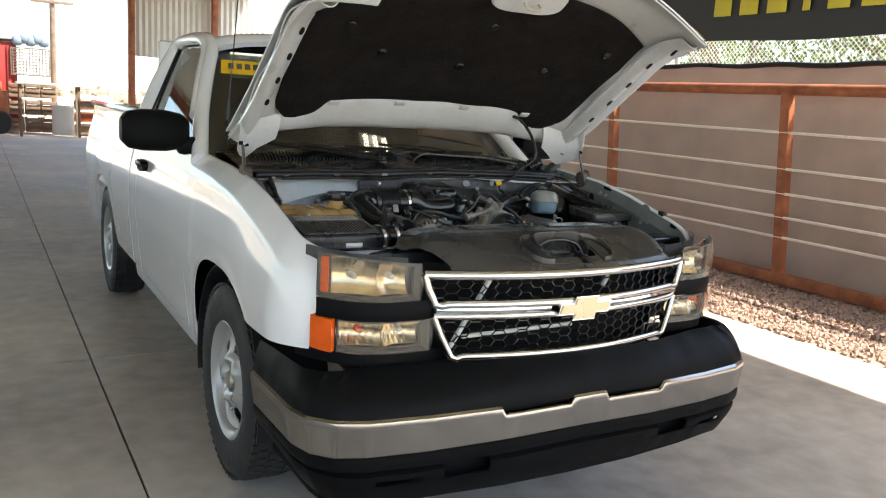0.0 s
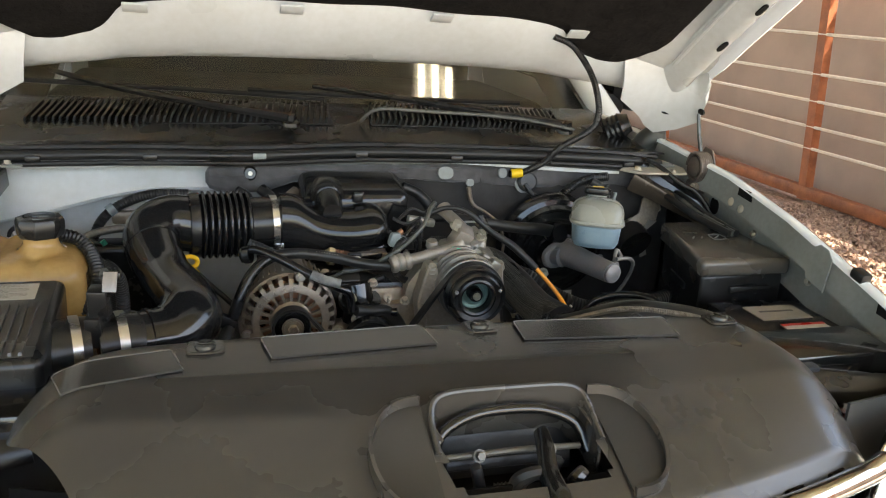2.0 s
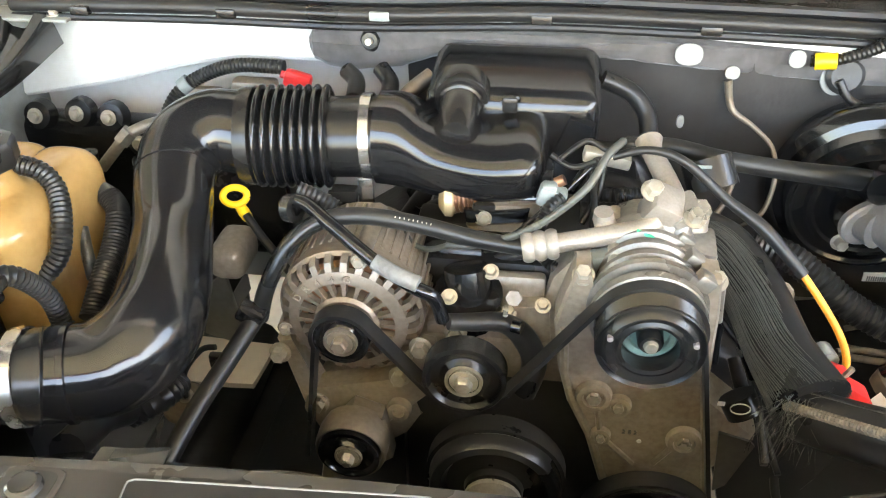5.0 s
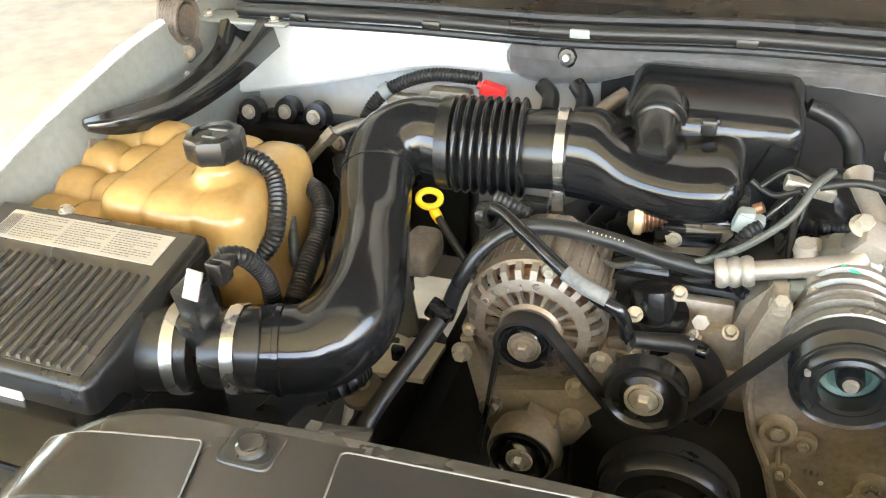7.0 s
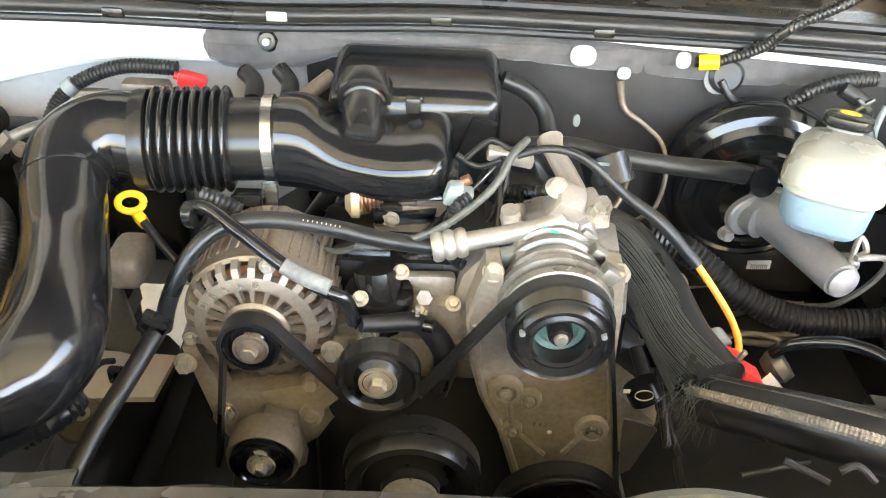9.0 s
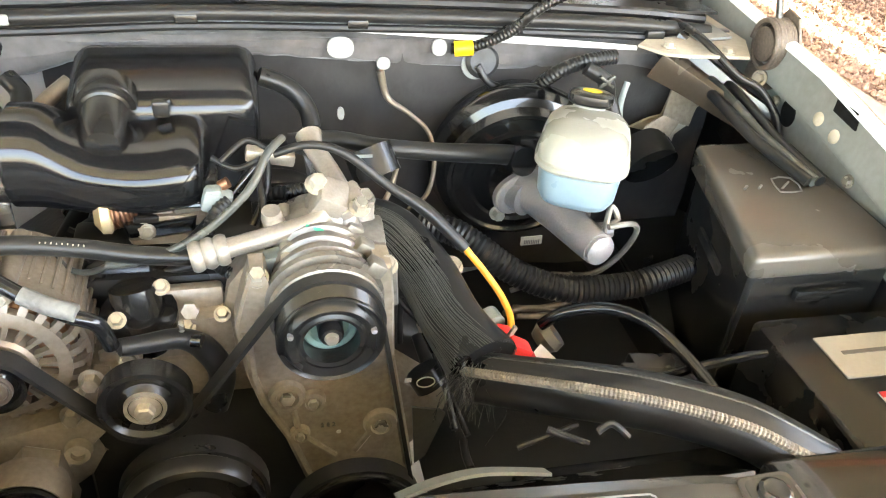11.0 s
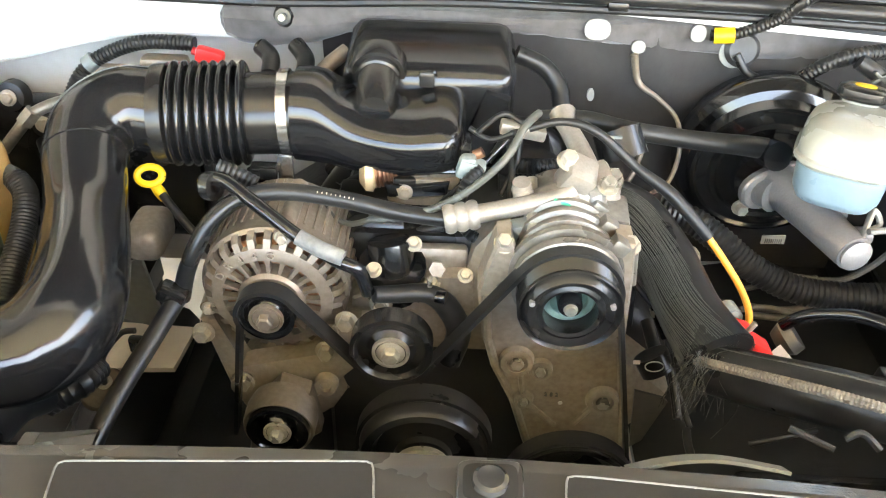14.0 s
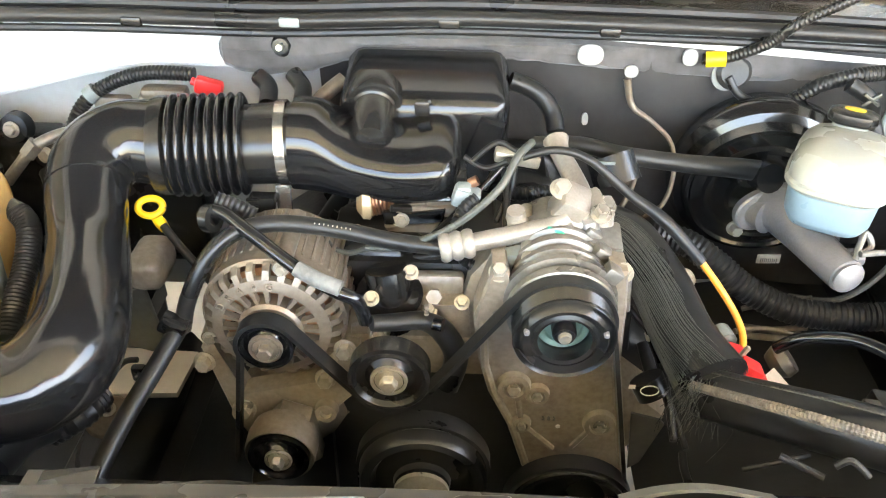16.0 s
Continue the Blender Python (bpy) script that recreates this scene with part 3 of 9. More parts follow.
        part("rubber_stop", M().box((0.876, 0.56, fender_top(0.56) + 0.006), (0.026, 0.036, 0.022), 0.006, rot=(12, 0, 0)), BLACK_RUBBER, truck, "black rubber hood stop on the fender")
        lap = M().prism([(-0.03, -0.048), (0.03, -0.046), (0.03, 0.02), (0.012, 0.034), (-0.012, 0.034), (-0.03, 0.02)], (0.8605, 0.655, fender_top(0.655) - 0.026), (0, 1, 0.2), (0.12, 0, 1), 0.003, 0.001)
        part("rail_lap", lap, RAILP, truck, "lapped grey plate on the rail")
        for y in (0.975, 0.935):
            part("rail_dimple", M().lathe([(0, 0.003), (0.006, 0.003), (0.010, 0.0), (0.011, -0.002)], (0.8625, y, fender_top(y) - 0.05), (-1, 0, 0.2), 16), CREAM_PAINT, truck)
    else:
        nt_ = M().prism([(-0.05, -0.016), (0.03, -0.018), (0.05, 0.008), (-0.02, 0.012)], (-0.8632, 0.905, fender_top(0.905) - 0.034), (0, 1, 0.14), (-0.12, 0, 1), -0.004)
        part("rail_slot", nt_, RECESS_SHADE, truck, "flat near-black patch painted as the shade of a flange notch")
        part("rail_slot", M().prism(oval(0.007, 0.008, 14), (-0.8635, 1.07, fender_top(1.07) - 0.05), (0, 1, 0.16), (0, 0, 1), -0.004), RECESS_SHADE, truck)
        for y in (0.90, 0.86):
            part("rail_bolt", bolt(M(), (-0.860, y, fender_top(y) - 0.075), (1, 0, 0.3), 0.011, 0.008), CAST, truck)
    if side < 0:
        part("rail_step", M().tube([(side * 0.853, 0.42 + 0.1 * k, fender_top(0.42 + 0.1 * k) - 0.128) for k in range(9)], 0.006, 8, 3), RAILP, truck)
    rb = M()
    for y in (0.52, 0.7, 0.78, 0.9, 1.1):
        bolt(rb, (side * (0.859 if side < 0 else 0.884), y, fender_top(y) - 0.095), (-side, 0, 0.2), 0.007)
    parts("rail_bolt", rb, STEEL, truck)

# doors, cab and bed
def side_panel(name, y0, y1, z0f, z1f, ya=None, mat_=WHITE, label=""):
    for side in (-1, 1):
        def fn(u, v, s=side):
            y = y0 + (y1 - y0) * u
            lo = z0f(y)
            if ya:
                lo = arch(y, ya, 0.475, lo)
            z = z1f(y) + (lo - z1f(y)) * v
            return (s * body_x(z), y, z)
        ob = part(name, M().grid(fn, 40, 24, 0.02), mat_, truck, label)
        if name == "door":
            h = M()
            h.prism(oval(0.1, 0.032, 24, 3), (side * 0.965, 2.83, 1.14), (0, 1, 0), (0, 0, 1), side * 0.022, 0.004)
            part("handle_recess", h, BLACK_TEX, ob)
            part("handle", M().box((side * 0.995, 2.83, 1.15), (0.02, 0.14, 0.03), 0.008), BLACK_SATIN, ob)


side_panel("door", 1.765, 3.02, lambda y: 0.47, lambda y: 1.335 + 0.02 * (y - 1.76))
side_panel("rocker_panel", 1.60, 3.27, lambda y: 0.40, lambda y: 0.462)
side_panel("cab_corner", 3.03, 3.27, lambda y: 0.47, lambda y: 1.40)
side_panel("bedside", 3.31, 5.52, lambda y: 0.47, lambda y: 1.43, AXLE_R)
bed = M()
bed.box((0, 4.42, 0.78), (1.84, 2.2, 0.04), 0.003)
bed.box((0, 3.335, 1.08), (1.84, 0.03, 0.68), 0.004)
part("bed_floor", bed, WHITE_IN, truck)
for s in (-1, 1):
    part("bed_rail", M().box((s * 0.885, 4.41, 1.425), (0.1, 2.2, 0.05), 0.018), WHITE, truck)
part("tailgate", M().box((0, 5.5, 1.1), (1.7, 0.06, 0.62), 0.015), WHITE, truck)
part("bed_cap", M().box((0, 3.4, 1.45), (1.7, 0.06, 0.03), 0.008), BLACK_TEX, truck, "black plastic bed front cap")

# cab shell
for s in (-1, 1):
    cf = [(s * 0.915, 1.70, 1.27), (s * 0.848, 1.96, 1.47), (s * 0.765, 2.2, 1.66), (s * 0.69, 2.40, 1.805), (s * 0.675, 2.55, 1.862), (s * 0.675, 2.8, 1.875), (s * 0.685, 3.05, 1.865), (s * 0.71, 3.17, 1.81), (s * 0.80, 3.19, 1.6), (s * 0.895, 3.19, 1.36)]
    part("cab_frame", M().tube(cf, [0.042, 0.040, 0.039, 0.038, 0.039, 0.040, 0.042, 0.055, 0.07, 0.075], 14, 6, flat=0.9), WHITE, truck)
    part("door_frame", M().tube([(x + s * 0.016, y + 0.03, z - 0.004) for x, y, z in cf[1:-1]], 0.036, 10, 6), WHITE, truck)
    gl = M()
    gq = [Vector(p) for p in ((s * 0.893, 1.87, 1.35), (s * 0.885, 3.1, 1.37), (s * 0.70, 3.1, 1.83), (s * 0.685, 2.45, 1.82))]
    gl.grid(lambda u, v: gq[0].lerp(gq[1], u).lerp(gq[3].lerp(gq[2], u), v), 4, 4, 0.005)
    win = part("window", gl, SIDE_GLASS, truck)
    fr = M()
    fr.tube([(s * 0.897, 1.84, 1.345), (s * 0.812, 2.13, 1.58), (s * 0.70, 2.45, 1.825), (s * 0.695, 2.6, 1.842), (s * 0.705, 3.0, 1.845), (s * 0.715, 3.09, 1.82), (s * 0.9, 3.1, 1.37)], 0.008, 6, 4)
    fr.tube([(s * 0.9, 1.84, 1.34), (s * 0.915, 2.5, 1.355), (s * 0.905, 3.1, 1.365)], 0.009, 6)
    part("window_seal", fr, BLACK_RUBBER, win)
rf2 = M()
def roof_fn(u, v):
    x = -0.68 + 1.36 * u
    y = 2.38 + 0.86 * v
    e = abs(2 * u - 1)
    return (x, y, 1.925 - 0.06 * e ** 4 - 0.05 * max(0, 1 - v / 0.12) ** 2 - 0.03 * max(0, (v - 0.85) / 0.15) ** 2)
rf2.grid(roof_fn, 24, 20, 0.03)
part("roof", rf2, WHITE, truck)
back = M()
back.box((0, 3.26, 0.95), (1.76, 0.04, 0.9), 0.01)
back.box((-0.66, 3.23, 1.62), (0.3, 0.05, 0.5), 0.02)
back.box((0.66, 3.23, 1.62), (0.3, 0.05, 0.5), 0.02)
part("cab_back", back, WHITE, truck)
part("rear_window", M().grid(lambda u, v: ((2 * u - 1) * (0.55 - 0.05 * v), 3.24 - 0.02 * v, 1.42 + 0.4 * v), 2, 2, 0.005), TINTED, truck)
def wsf(u, v):
    e = 2 * u - 1
    hw = 0.885 - 0.225 * v
    return (e * hw, 1.66 + 0.80 * v + 0.10 * e * e * (1 - 0.6 * v), 1.27 + 0.60 * v)
ws = part("windshield", M().grid(wsf, 24, 10, 0.005), GLASS, truck)
tint = M()
tint.grid(lambda u, v: Vector(wsf(0.03 + 0.94 * u, 0.90 + 0.1 * v)) + Vector((0, 0.012, -0.012)), 24, 2)
part("frit", tint, BLACK_GLOSS, ws)
for ua, ub in ((0.0, 0.07), (0.93, 1.0)):
    part("frit", M().grid(lambda u, v: Vector(wsf(ua + (ub - ua) * u, 0.94 * v)) + Vector((0, 0.012, -0.012)), 4, 12), BLACK_GLOSS, ws)
ysg = M()
ysg.grid(lambda u, v: Vector(wsf(0.035 + 0.16 * u, 0.68 + 0.12 * v)) + Vector((0, -0.004, 0.004)), 8, 2, 0.001)
part("price_sign", ysg, YELLOW, ws, "yellow price sign inside the windshield")
bars = M()
for k in range(4):
    bars.grid(lambda u, v, k=k: Vector(wsf(0.06 + 0.03 * k + 0.02 * u, 0.72 + 0.05 * v)) + Vector((0, -0.006, 0.006)), 2, 1)
part("printed_bar", bars, INK, ws)
dash = M()
dash.box((0, 2.25, 1.15), (1.6, 0.75, 0.32), 0.08, seg=4)
dash.box((-0.0, 2.9, 1.1), (1.5, 0.5, 0.8), 0.08, seg=3)
dash.box((0.4, 3.05, 1.55), (0.3, 0.1, 0.24), 0.04, seg=3)
dash.box((-0.4, 3.05, 1.55), (0.3, 0.1, 0.24), 0.04, seg=3)
part("dashboard", dash, CAB_DARK, truck, "dark dashboard and bench seat")
part("headliner", M().grid(lambda u, v: (-0.64 + 1.28 * u, 2.44 + 0.74 * v, 1.86), 4, 4, 0.01), CAB_DARK, truck)
# dark sheets added over the white cab back to paint its shade
for x in (-0.7, 0.7):
    part("cab_shade_lining", M().box((x * 0.82, 3.16, 1.58), (0.2, 0.02, 0.46), 0.005), CAB_DARK, truck)
part("cab_shade_lining", M().box((0, 3.17, 1.18), (1.6, 0.02, 0.5), 0.005), CAB_DARK, truck)
part("cab_floor", M().box((0, 2.5, 0.5), (1.8, 1.6, 0.05), 0.005), CAB_DARK, truck)

for s in (-1, 1):
    mh = M()
    rings = []
    for k, (dx, w, h) in enumerate(((0.0, 0.055, 0.06), (0.03, 0.075, 0.085), (0.1, 0.085, 0.1), (0.2, 0.085, 0.1), (0.26, 0.075, 0.088), (0.29, 0.045, 0.055))):
        rings.append([(s * (0.945 + dx), 1.83 + b + 0.02 * k / 5, 1.395 + c * 0.95) for b, c in oval(w, h, 20, 3.2)])
    mh.loft(rings)
    mir = part("mirror", mh, BLACK_TEX, truck, "black grained plastic door mirror")
    part("mirror_arm", M().box((s * 0.935, 1.82, 1.33), (0.12, 0.10, 0.075), 0.025, rot=(0, s * 10, 0)), BLACK_TEX, mir)
    part("mirror_glass", M().prism(oval(0.11, 0.08, 20, 4), (s * 1.115, 1.935, 1.40), (1, 0, 0), (0, 0, 1), -0.004), CHROME, mir)

# ---- wheels ----
def wheel_parts(x, y, s):
    R0 = 0.385
    grow = TR / R0
    def sized(m):
        m.v = [(a, y + (b - y) * grow, h * grow) for a, b, h in m.v]
        return m
    ax = (s, 0, 0)
    c = (x, y, R0)
    t = M()
    t.lathe([(0.222, -0.105), (0.25, -0.118), (0.31, -0.122), (0.355, -0.112), (0.374, -0.088), (0.378, -0.03), (0.378, 0.03), (0.374, 0.088), (0.355, 0.112), (0.31, 0.122), (0.25, 0.118), (0.222, 0.105), (0.222, -0.105)], c, ax, 64)
    for k in range(56):
        a = 2 * math.pi * k / 56
        for row, h in enumerate((-0.094, -0.062, -0.02, 0.022, 0.062, 0.094)):
            aa = a + (0.045 if row % 2 else 0)
            wdt = 0.032 if row in (0, 5) else 0.034
            rr = R0 - (0.008 if row in (0, 5) else 0.0)
            q = Vector((x + s * h, y + math.cos(aa) * (rr - 0.006), R0 + math.sin(aa) * (rr - 0.006)))
            t.box(q, (wdt, 0.012, 0.028), 0, rot=(math.degrees(aa), 0, (18 if row % 2 else -18) * 0.6))
    tyre = part("tyre", sized(t), TYRE, truck, "black all-terrain tyre with block tread")
    r = M()
    r.lathe([(0.222, -0.10), (0.222, 0.098), (0.232, 0.106), (0.226, 0.112), (0.212, 0.104), (0.196, 0.085), (0.19, 0.06), (0.18, 0.045), (0.186, 0.03), (0.2, -0.09), (0.222, -0.10)], c, ax, 48)
    r.lathe([(0.0, 0.075), (0.03, 0.078), (0.05, 0.07), (0.085, 0.055), (0.095, 0.03), (0.095, 0.0), (0.0, 0.0)], c, ax, 32)
    NA, NR = 120, 14
    o = len(r.v)
    for i in range(NA):
        th = 2 * math.pi * i / NA
        for j in range(NR + 1):
            rr = 0.05 + (0.192 - 0.05) * j / NR
            h = 0.088 - 0.03 * (rr / 0.19) ** 2 + 0.022 * math.exp(-((rr - 0.085) / 0.02) ** 2) + 0.02 * max(0, (rr - 0.165) / 0.027)
            h += 0.006 * math.cos(5 * th)
            q = Vector((s * h, rr * math.cos(th), rr * math.sin(th)))
            r.v.append((c[0] + q.x, c[1] + q.y, c[2] + q.z))
    for i in range(NA):
        th = 2 * math.pi * (i + 0.5) / NA
        dth = (th % (2 * math.pi / 5)) - math.pi / 5
        for j in range(NR):
            rr = 0.05 + (0.192 - 0.05) * (j + 0.5) / NR
            if (dth * rr / 0.044) ** 2 + ((rr - 0.140) / 0.034) ** 2 < 1:
                continue
            k = (i + 1) % NA
            r.f.append((o + i * (NR + 1) + j, o + k * (NR + 1) + j, o + k * (NR + 1) + j + 1, o + i * (NR + 1) + j + 1))
    rim = part("rim", sized(r), RIM, tyre, "silver five-spoke steel wheel")
    cp = M()
    cp.lathe([(0, 0.105), (0.03, 0.103), (0.036, 0.095), (0.038, 0.07), (0, 0.07)], c, ax, 24)
    for k in range(6):
        a = 2 * math.pi * k / 6
        cp.lathe([(0, 0.055), (0.012, 0.055), (0.012, 0.085), (0.006, 0.092), (0, 0.092)], Vector(c) + Vector((0, math.cos(a) * 0.064, math.sin(a) * 0.064)), ax, 10)
    part("hub_cap", sized(cp), STEEL, tyre)
    part("brake_drum", M().lathe([(0, -0.09), (0.18, -0.09), (0.18, 0.0), (0, 0.0)], c, ax, 32), DARK, tyre)


for s in (-1, 1):
    for y in (AXLE_F, AXLE_R):
        wheel_parts(s * 0.832, y, s)
for y in (AXLE_R,):
    part("rear_axle", M().tube([(-0.75, y, TR), (0.75, y, TR)], 0.05, 12), DARK, truck)
chassis = M()
for s in (-1, 1):
    chassis.box((s * 0.42, 3.0, 0.52), (0.09, 4.8, 0.16), 0.01)
part("chassis_rail", chassis, DARK, truck)

# ---- bumper ----
def front_line(u):
    """The bumper's line in plan for u from -1 to 1."""
    a = abs(u)
    x = lerp([(0, 0), (0.5, 0.6), (0.62, 0.8), (0.7, 0.89), (0.78, 0.945), (0.86, 0.968), (1, 0.972)], a)
    y = lerp([(0, -0.05), (0.25, -0.042), (0.5, -0.012), (0.62, 0.022), (0.7, 0.062), (0.78, 0.125), (0.86, 0.22), (1, 0.60)], a)
    return math.copysign(x, u), y


def bumper_sheet(z_of, off_of, n=90, nv=8, thick=0.008):
    def fn(u, v):
        q = 2 * u - 1
        x, y = front_line(q)
        x2, y2 = front_line(min(1, q + 0.01))
        x1, y1 = front_line(max(-1, q - 0.01))
        nrm = Vector((y2 - y1, -(x2 - x1), 0)).normalized()
        o = off_of(v, q)
        return (x + nrm.x * o, y + nrm.y * o, z_of(v, q))
    return M().grid(fn, n, nv, thick)


def chrome_top(q):
    a = abs(q)
    z = 0.645 - 0.02 * a
    for c, w in ((0.175, 0.115), (-0.175, 0.115)):
        if abs(q - c) < w:
            z -= 0.024
    return z


bumper = part("bumper", bumper_sheet(lambda v, q: chrome_top(q) + (0.535 - 0.03 * abs(q) - chrome_top(q)) * v, lambda v, q: 0.004 + 0.012 * min(1, v / 0.07) - 0.016 * max(0, v - 0.07), 180, 16), BUMPER_CHROME, truck, "chrome front bumper face bar")
part("bumper_pad", bumper_sheet(lambda v, q: 0.640 - 0.02 * abs(q) + v ** 0.8 * 0.132 * (1 - 0.10 * max(0, abs(q) - 0.8) / 0.2), lambda v, q: 0.012 - v ** 1.8 * lerp([(0, 0.085), (0.35, 0.10), (0.55, 0.14), (0.68, 0.13), (0.78, 0.075), (0.88, 0.04), (1.0, 0.025)], abs(q)), 120, 14), BLACK_TEX, bumper, "black textured bumper top cover")
valm = bumper_sheet(lambda v, q: 0.532 - 0.03 * abs(q) - v * (0.17 - 0.07 * max(0, (abs(q) - 0.65) / 0.35)), lambda v, q: 0.004 - 0.05 * v * v - 0.02 * (0.3 < v < 0.4), 160, 16)
valm.cut(lambda x, y, z: (abs(abs(x) - 0.46) < 0.085 and 0.415 < z < 0.475) or (abs(abs(x) - 0.70) < 0.07 and 0.405 < z < 0.425))
part("valance", valm, BLACK_TEX, bumper, "black plastic lower valance")
# near-black boxes and a back sheet paint the shade of bumper openings
for s in (-1, 1):
    part("pad_slot", M().box((s * 0.21, -0.018, 0.632), (0.27, 0.04, 0.045), 0.004), RECESS_SHADE, bumper)
part("valance_recess", bumper_sheet(lambda v, q: 0.56 - 0.24 * v, lambda v, q: -0.075, 60, 4), RECESS_SHADE, bumper)
for s in (-1, 1):
    part("tow_hook", M().tube([(s * 0.42, 0.09, 0.45), (s * 0.42, 0.05, 0.448), (s * 0.47, 0.04, 0.448), (s * 0.49, 0.09, 0.45)], 0.008, 8), BLACK_STEEL, bumper)
nb = M()
for s in (-1, 1):
    nb.lathe([(0, 0), (0.006, 0), (0.006, 0.004), (0, 0.004)], (s * 0.06, -0.062, 0.6), (0, -1, 0), 10)
parts("plate_hole", nb, DARK, bumper)
part("bumper_beam", M().box((0, 0.16, 0.6), (1.5, 0.1, 0.14), 0.01), DARK, bumper)

# ---- grille ----
def gy(x):
    return 0.035 + 0.105 * (abs(x) / 0.57) ** 2


def bar(x0, x1, z0, z1, r, n=24, dy=0.0):
    pts = []
    for k in range(n + 1):
        x = x0 + (x1 - x0) * k / n
        pts.append((x, gy(x) + dy, z0 + (z1 - z0) * k / n))
    return pts


# backing sheet painted near-black for the shade behind the honeycomb
grille = part("grille", M().grid(lambda u, v: (-0.56 + 1.12 * u, gy(-0.56 + 1.12 * u) + 0.12, 0.77 + 0.30 * v), 24, 4, 0.004), RECESS_SHADE, truck, "black honeycomb grille with chrome frame")
ch = M()
def frame_loop(x_top, x_bot, zt, zb, r, flat):
    a = [(p[0], p[1] - 0.004, p[2]) for p in bar(-x_top, x_top, zt, zt, r)]
    b = [(p[0], p[1] - 0.004, p[2]) for p in bar(x_bot, -x_bot, zb, zb, r)]
    return a + b + [a[0]]
ch.tube(frame_loop(0.57, 0.535, 1.052, 0.955, 0.016, 1), 0.016, 10, 2)
part("upper_frame", ch, CHROME, grille, "chrome upper grille surround")
ch = M()
ch.tube(frame_loop(0.535, 0.475, 0.915, 0.778, 0.013, 1), 0.013, 10, 2)
part("lower_frame", ch, CHROME, grille, "chrome lower grille surround")
mb = M()
mb.grid(lambda u, v: (-0.535 + 1.07 * u, gy(-0.535 + 1.07 * u) + 0.012 - 0.012 * math.sin(math.pi * v), 0.918 + 0.035 * v), 24, 4, 0.01)
part("centre_bar", mb, BLACK_GLOSS, grille)
for s in (-1, 1):
    cb = M()
    cb.tube([(s * x, gy(x) - 0.008, 0.937) for x in (0.13, 0.25, 0.4, 0.53)], [0.007, 0.012, 0.013, 0.01], 8, 3)
    part("centre_trim", cb, CHROME, grille)
hexm = M()
HR = 0.019
for row in range(-1, 18):
    for col in range(-16, 17):
        x = col * HR * 4.5 + (HR * 2.25 if row % 2 else 0)
        z = 0.79 + row * HR * 0.866
        up = z > 0.935
        lim = (0.54 + (z - 1.0) * 0.3) if up else (0.47 + (z - 0.78) * 0.4)
        if abs(x) > lim - 0.01 or 0.905 < z < 0.962 or z < 0.785 or z > 1.04:
            continue
        for k in range(6):
            a, b = math.pi / 3 * k, math.pi / 3 * (k + 1)
            p = Vector((x + HR * 1.5 * math.cos(a), 0, z + HR * math.sin(a)))
            q = Vector((x + HR * 1.5 * math.cos(b), 0, z + HR * math.sin(b)))
            p.y, q.y = gy(p.x) + 0.02, gy(q.x) + 0.02
            hexm.tube([p, q], 0.0026, 4)
for a, b, r_ in (((-0.33, 0.115, 1.03), (-0.46, 0.135, 0.80), 0.009), ((0.20, 0.11, 1.04), (0.16, 0.11, 0.98), 0.008), ((-0.42, 0.125, 0.835), (0.02, 0.10, 0.85), 0.008)):
    part("radiator_brace", M().tube([a, b], r_, 8), SIDING, grille, "pale brace behind the grille")
part("honeycomb", hexm, BLACK_GLOSS, grille)
em = M()
W, H = 0.115, 0.042
em.prism([(-W, -0.020), (-0.045, -0.020), (-0.052, -H), (0.045, -H), (0.05, -0.020), (W - 0.01, -0.020), (W + 0.005, 0.020), (0.052, 0.020), (0.06, H), (-0.04, H), (-0.047, 0.020), (-W + 0.012, 0.020)], (0, 0.022, 0.932), (1, 0, 0), (0, 0, 1), 0.014, 0.0)
part("emblem_edge", em, CHROME, grille)
em = M()
W, H = 0.108, 0.036
em.prism([(-W, -0.015), (-0.041, -0.015), (-0.047, -H), (0.041, -H), (0.046, -0.015), (W - 0.01, -0.015), (W + 0.005, 0.015), (0.047, 0.015), (0.055, H), (-0.036, H), (-0.042, 0.015), (-W + 0.012, 0.015)], (0, 0.0075, 0.932), (1, 0, 0), (0, 0, 1), 0.004, 0.0)
part("emblem", em, GOLD, grille, "plain gold emblem")

# ---- lamps ----
def lamp_face(x, s):
    """Depth of the lamp's front at a half width."""
    return gy(0.56) - 0.01 + 0.152 * max(0, (x - 0.58) / 0.298) ** 3.4


def frame_ring(m, s, outer, inner, dy):
    """A flat frame between two outlines on the lamp's front."""
    ro_ = [(s * x, lamp_face(x, s) + dy, z) for x, z in outer]
    ri = [(s * x, lamp_face(x, s) + dy + 0.012, z) for x, z in inner]
    rb_ = [(s * x, lamp_face(x, s) + dy + 0.03, z) for x, z in inner]
    return m.loft([ro_, ri, rb_], cap=False)


def outline(xa, xb, z0, z1a, z1b, n=10):
    lo = [(xa + (xb - xa) * k / n, z0) for k in range(n + 1)]
    hi = [(xb + (xa - xb) * k / n, z1b + (z1a - z1b) * k / n) for k in range(n + 1)]
    return lo + hi


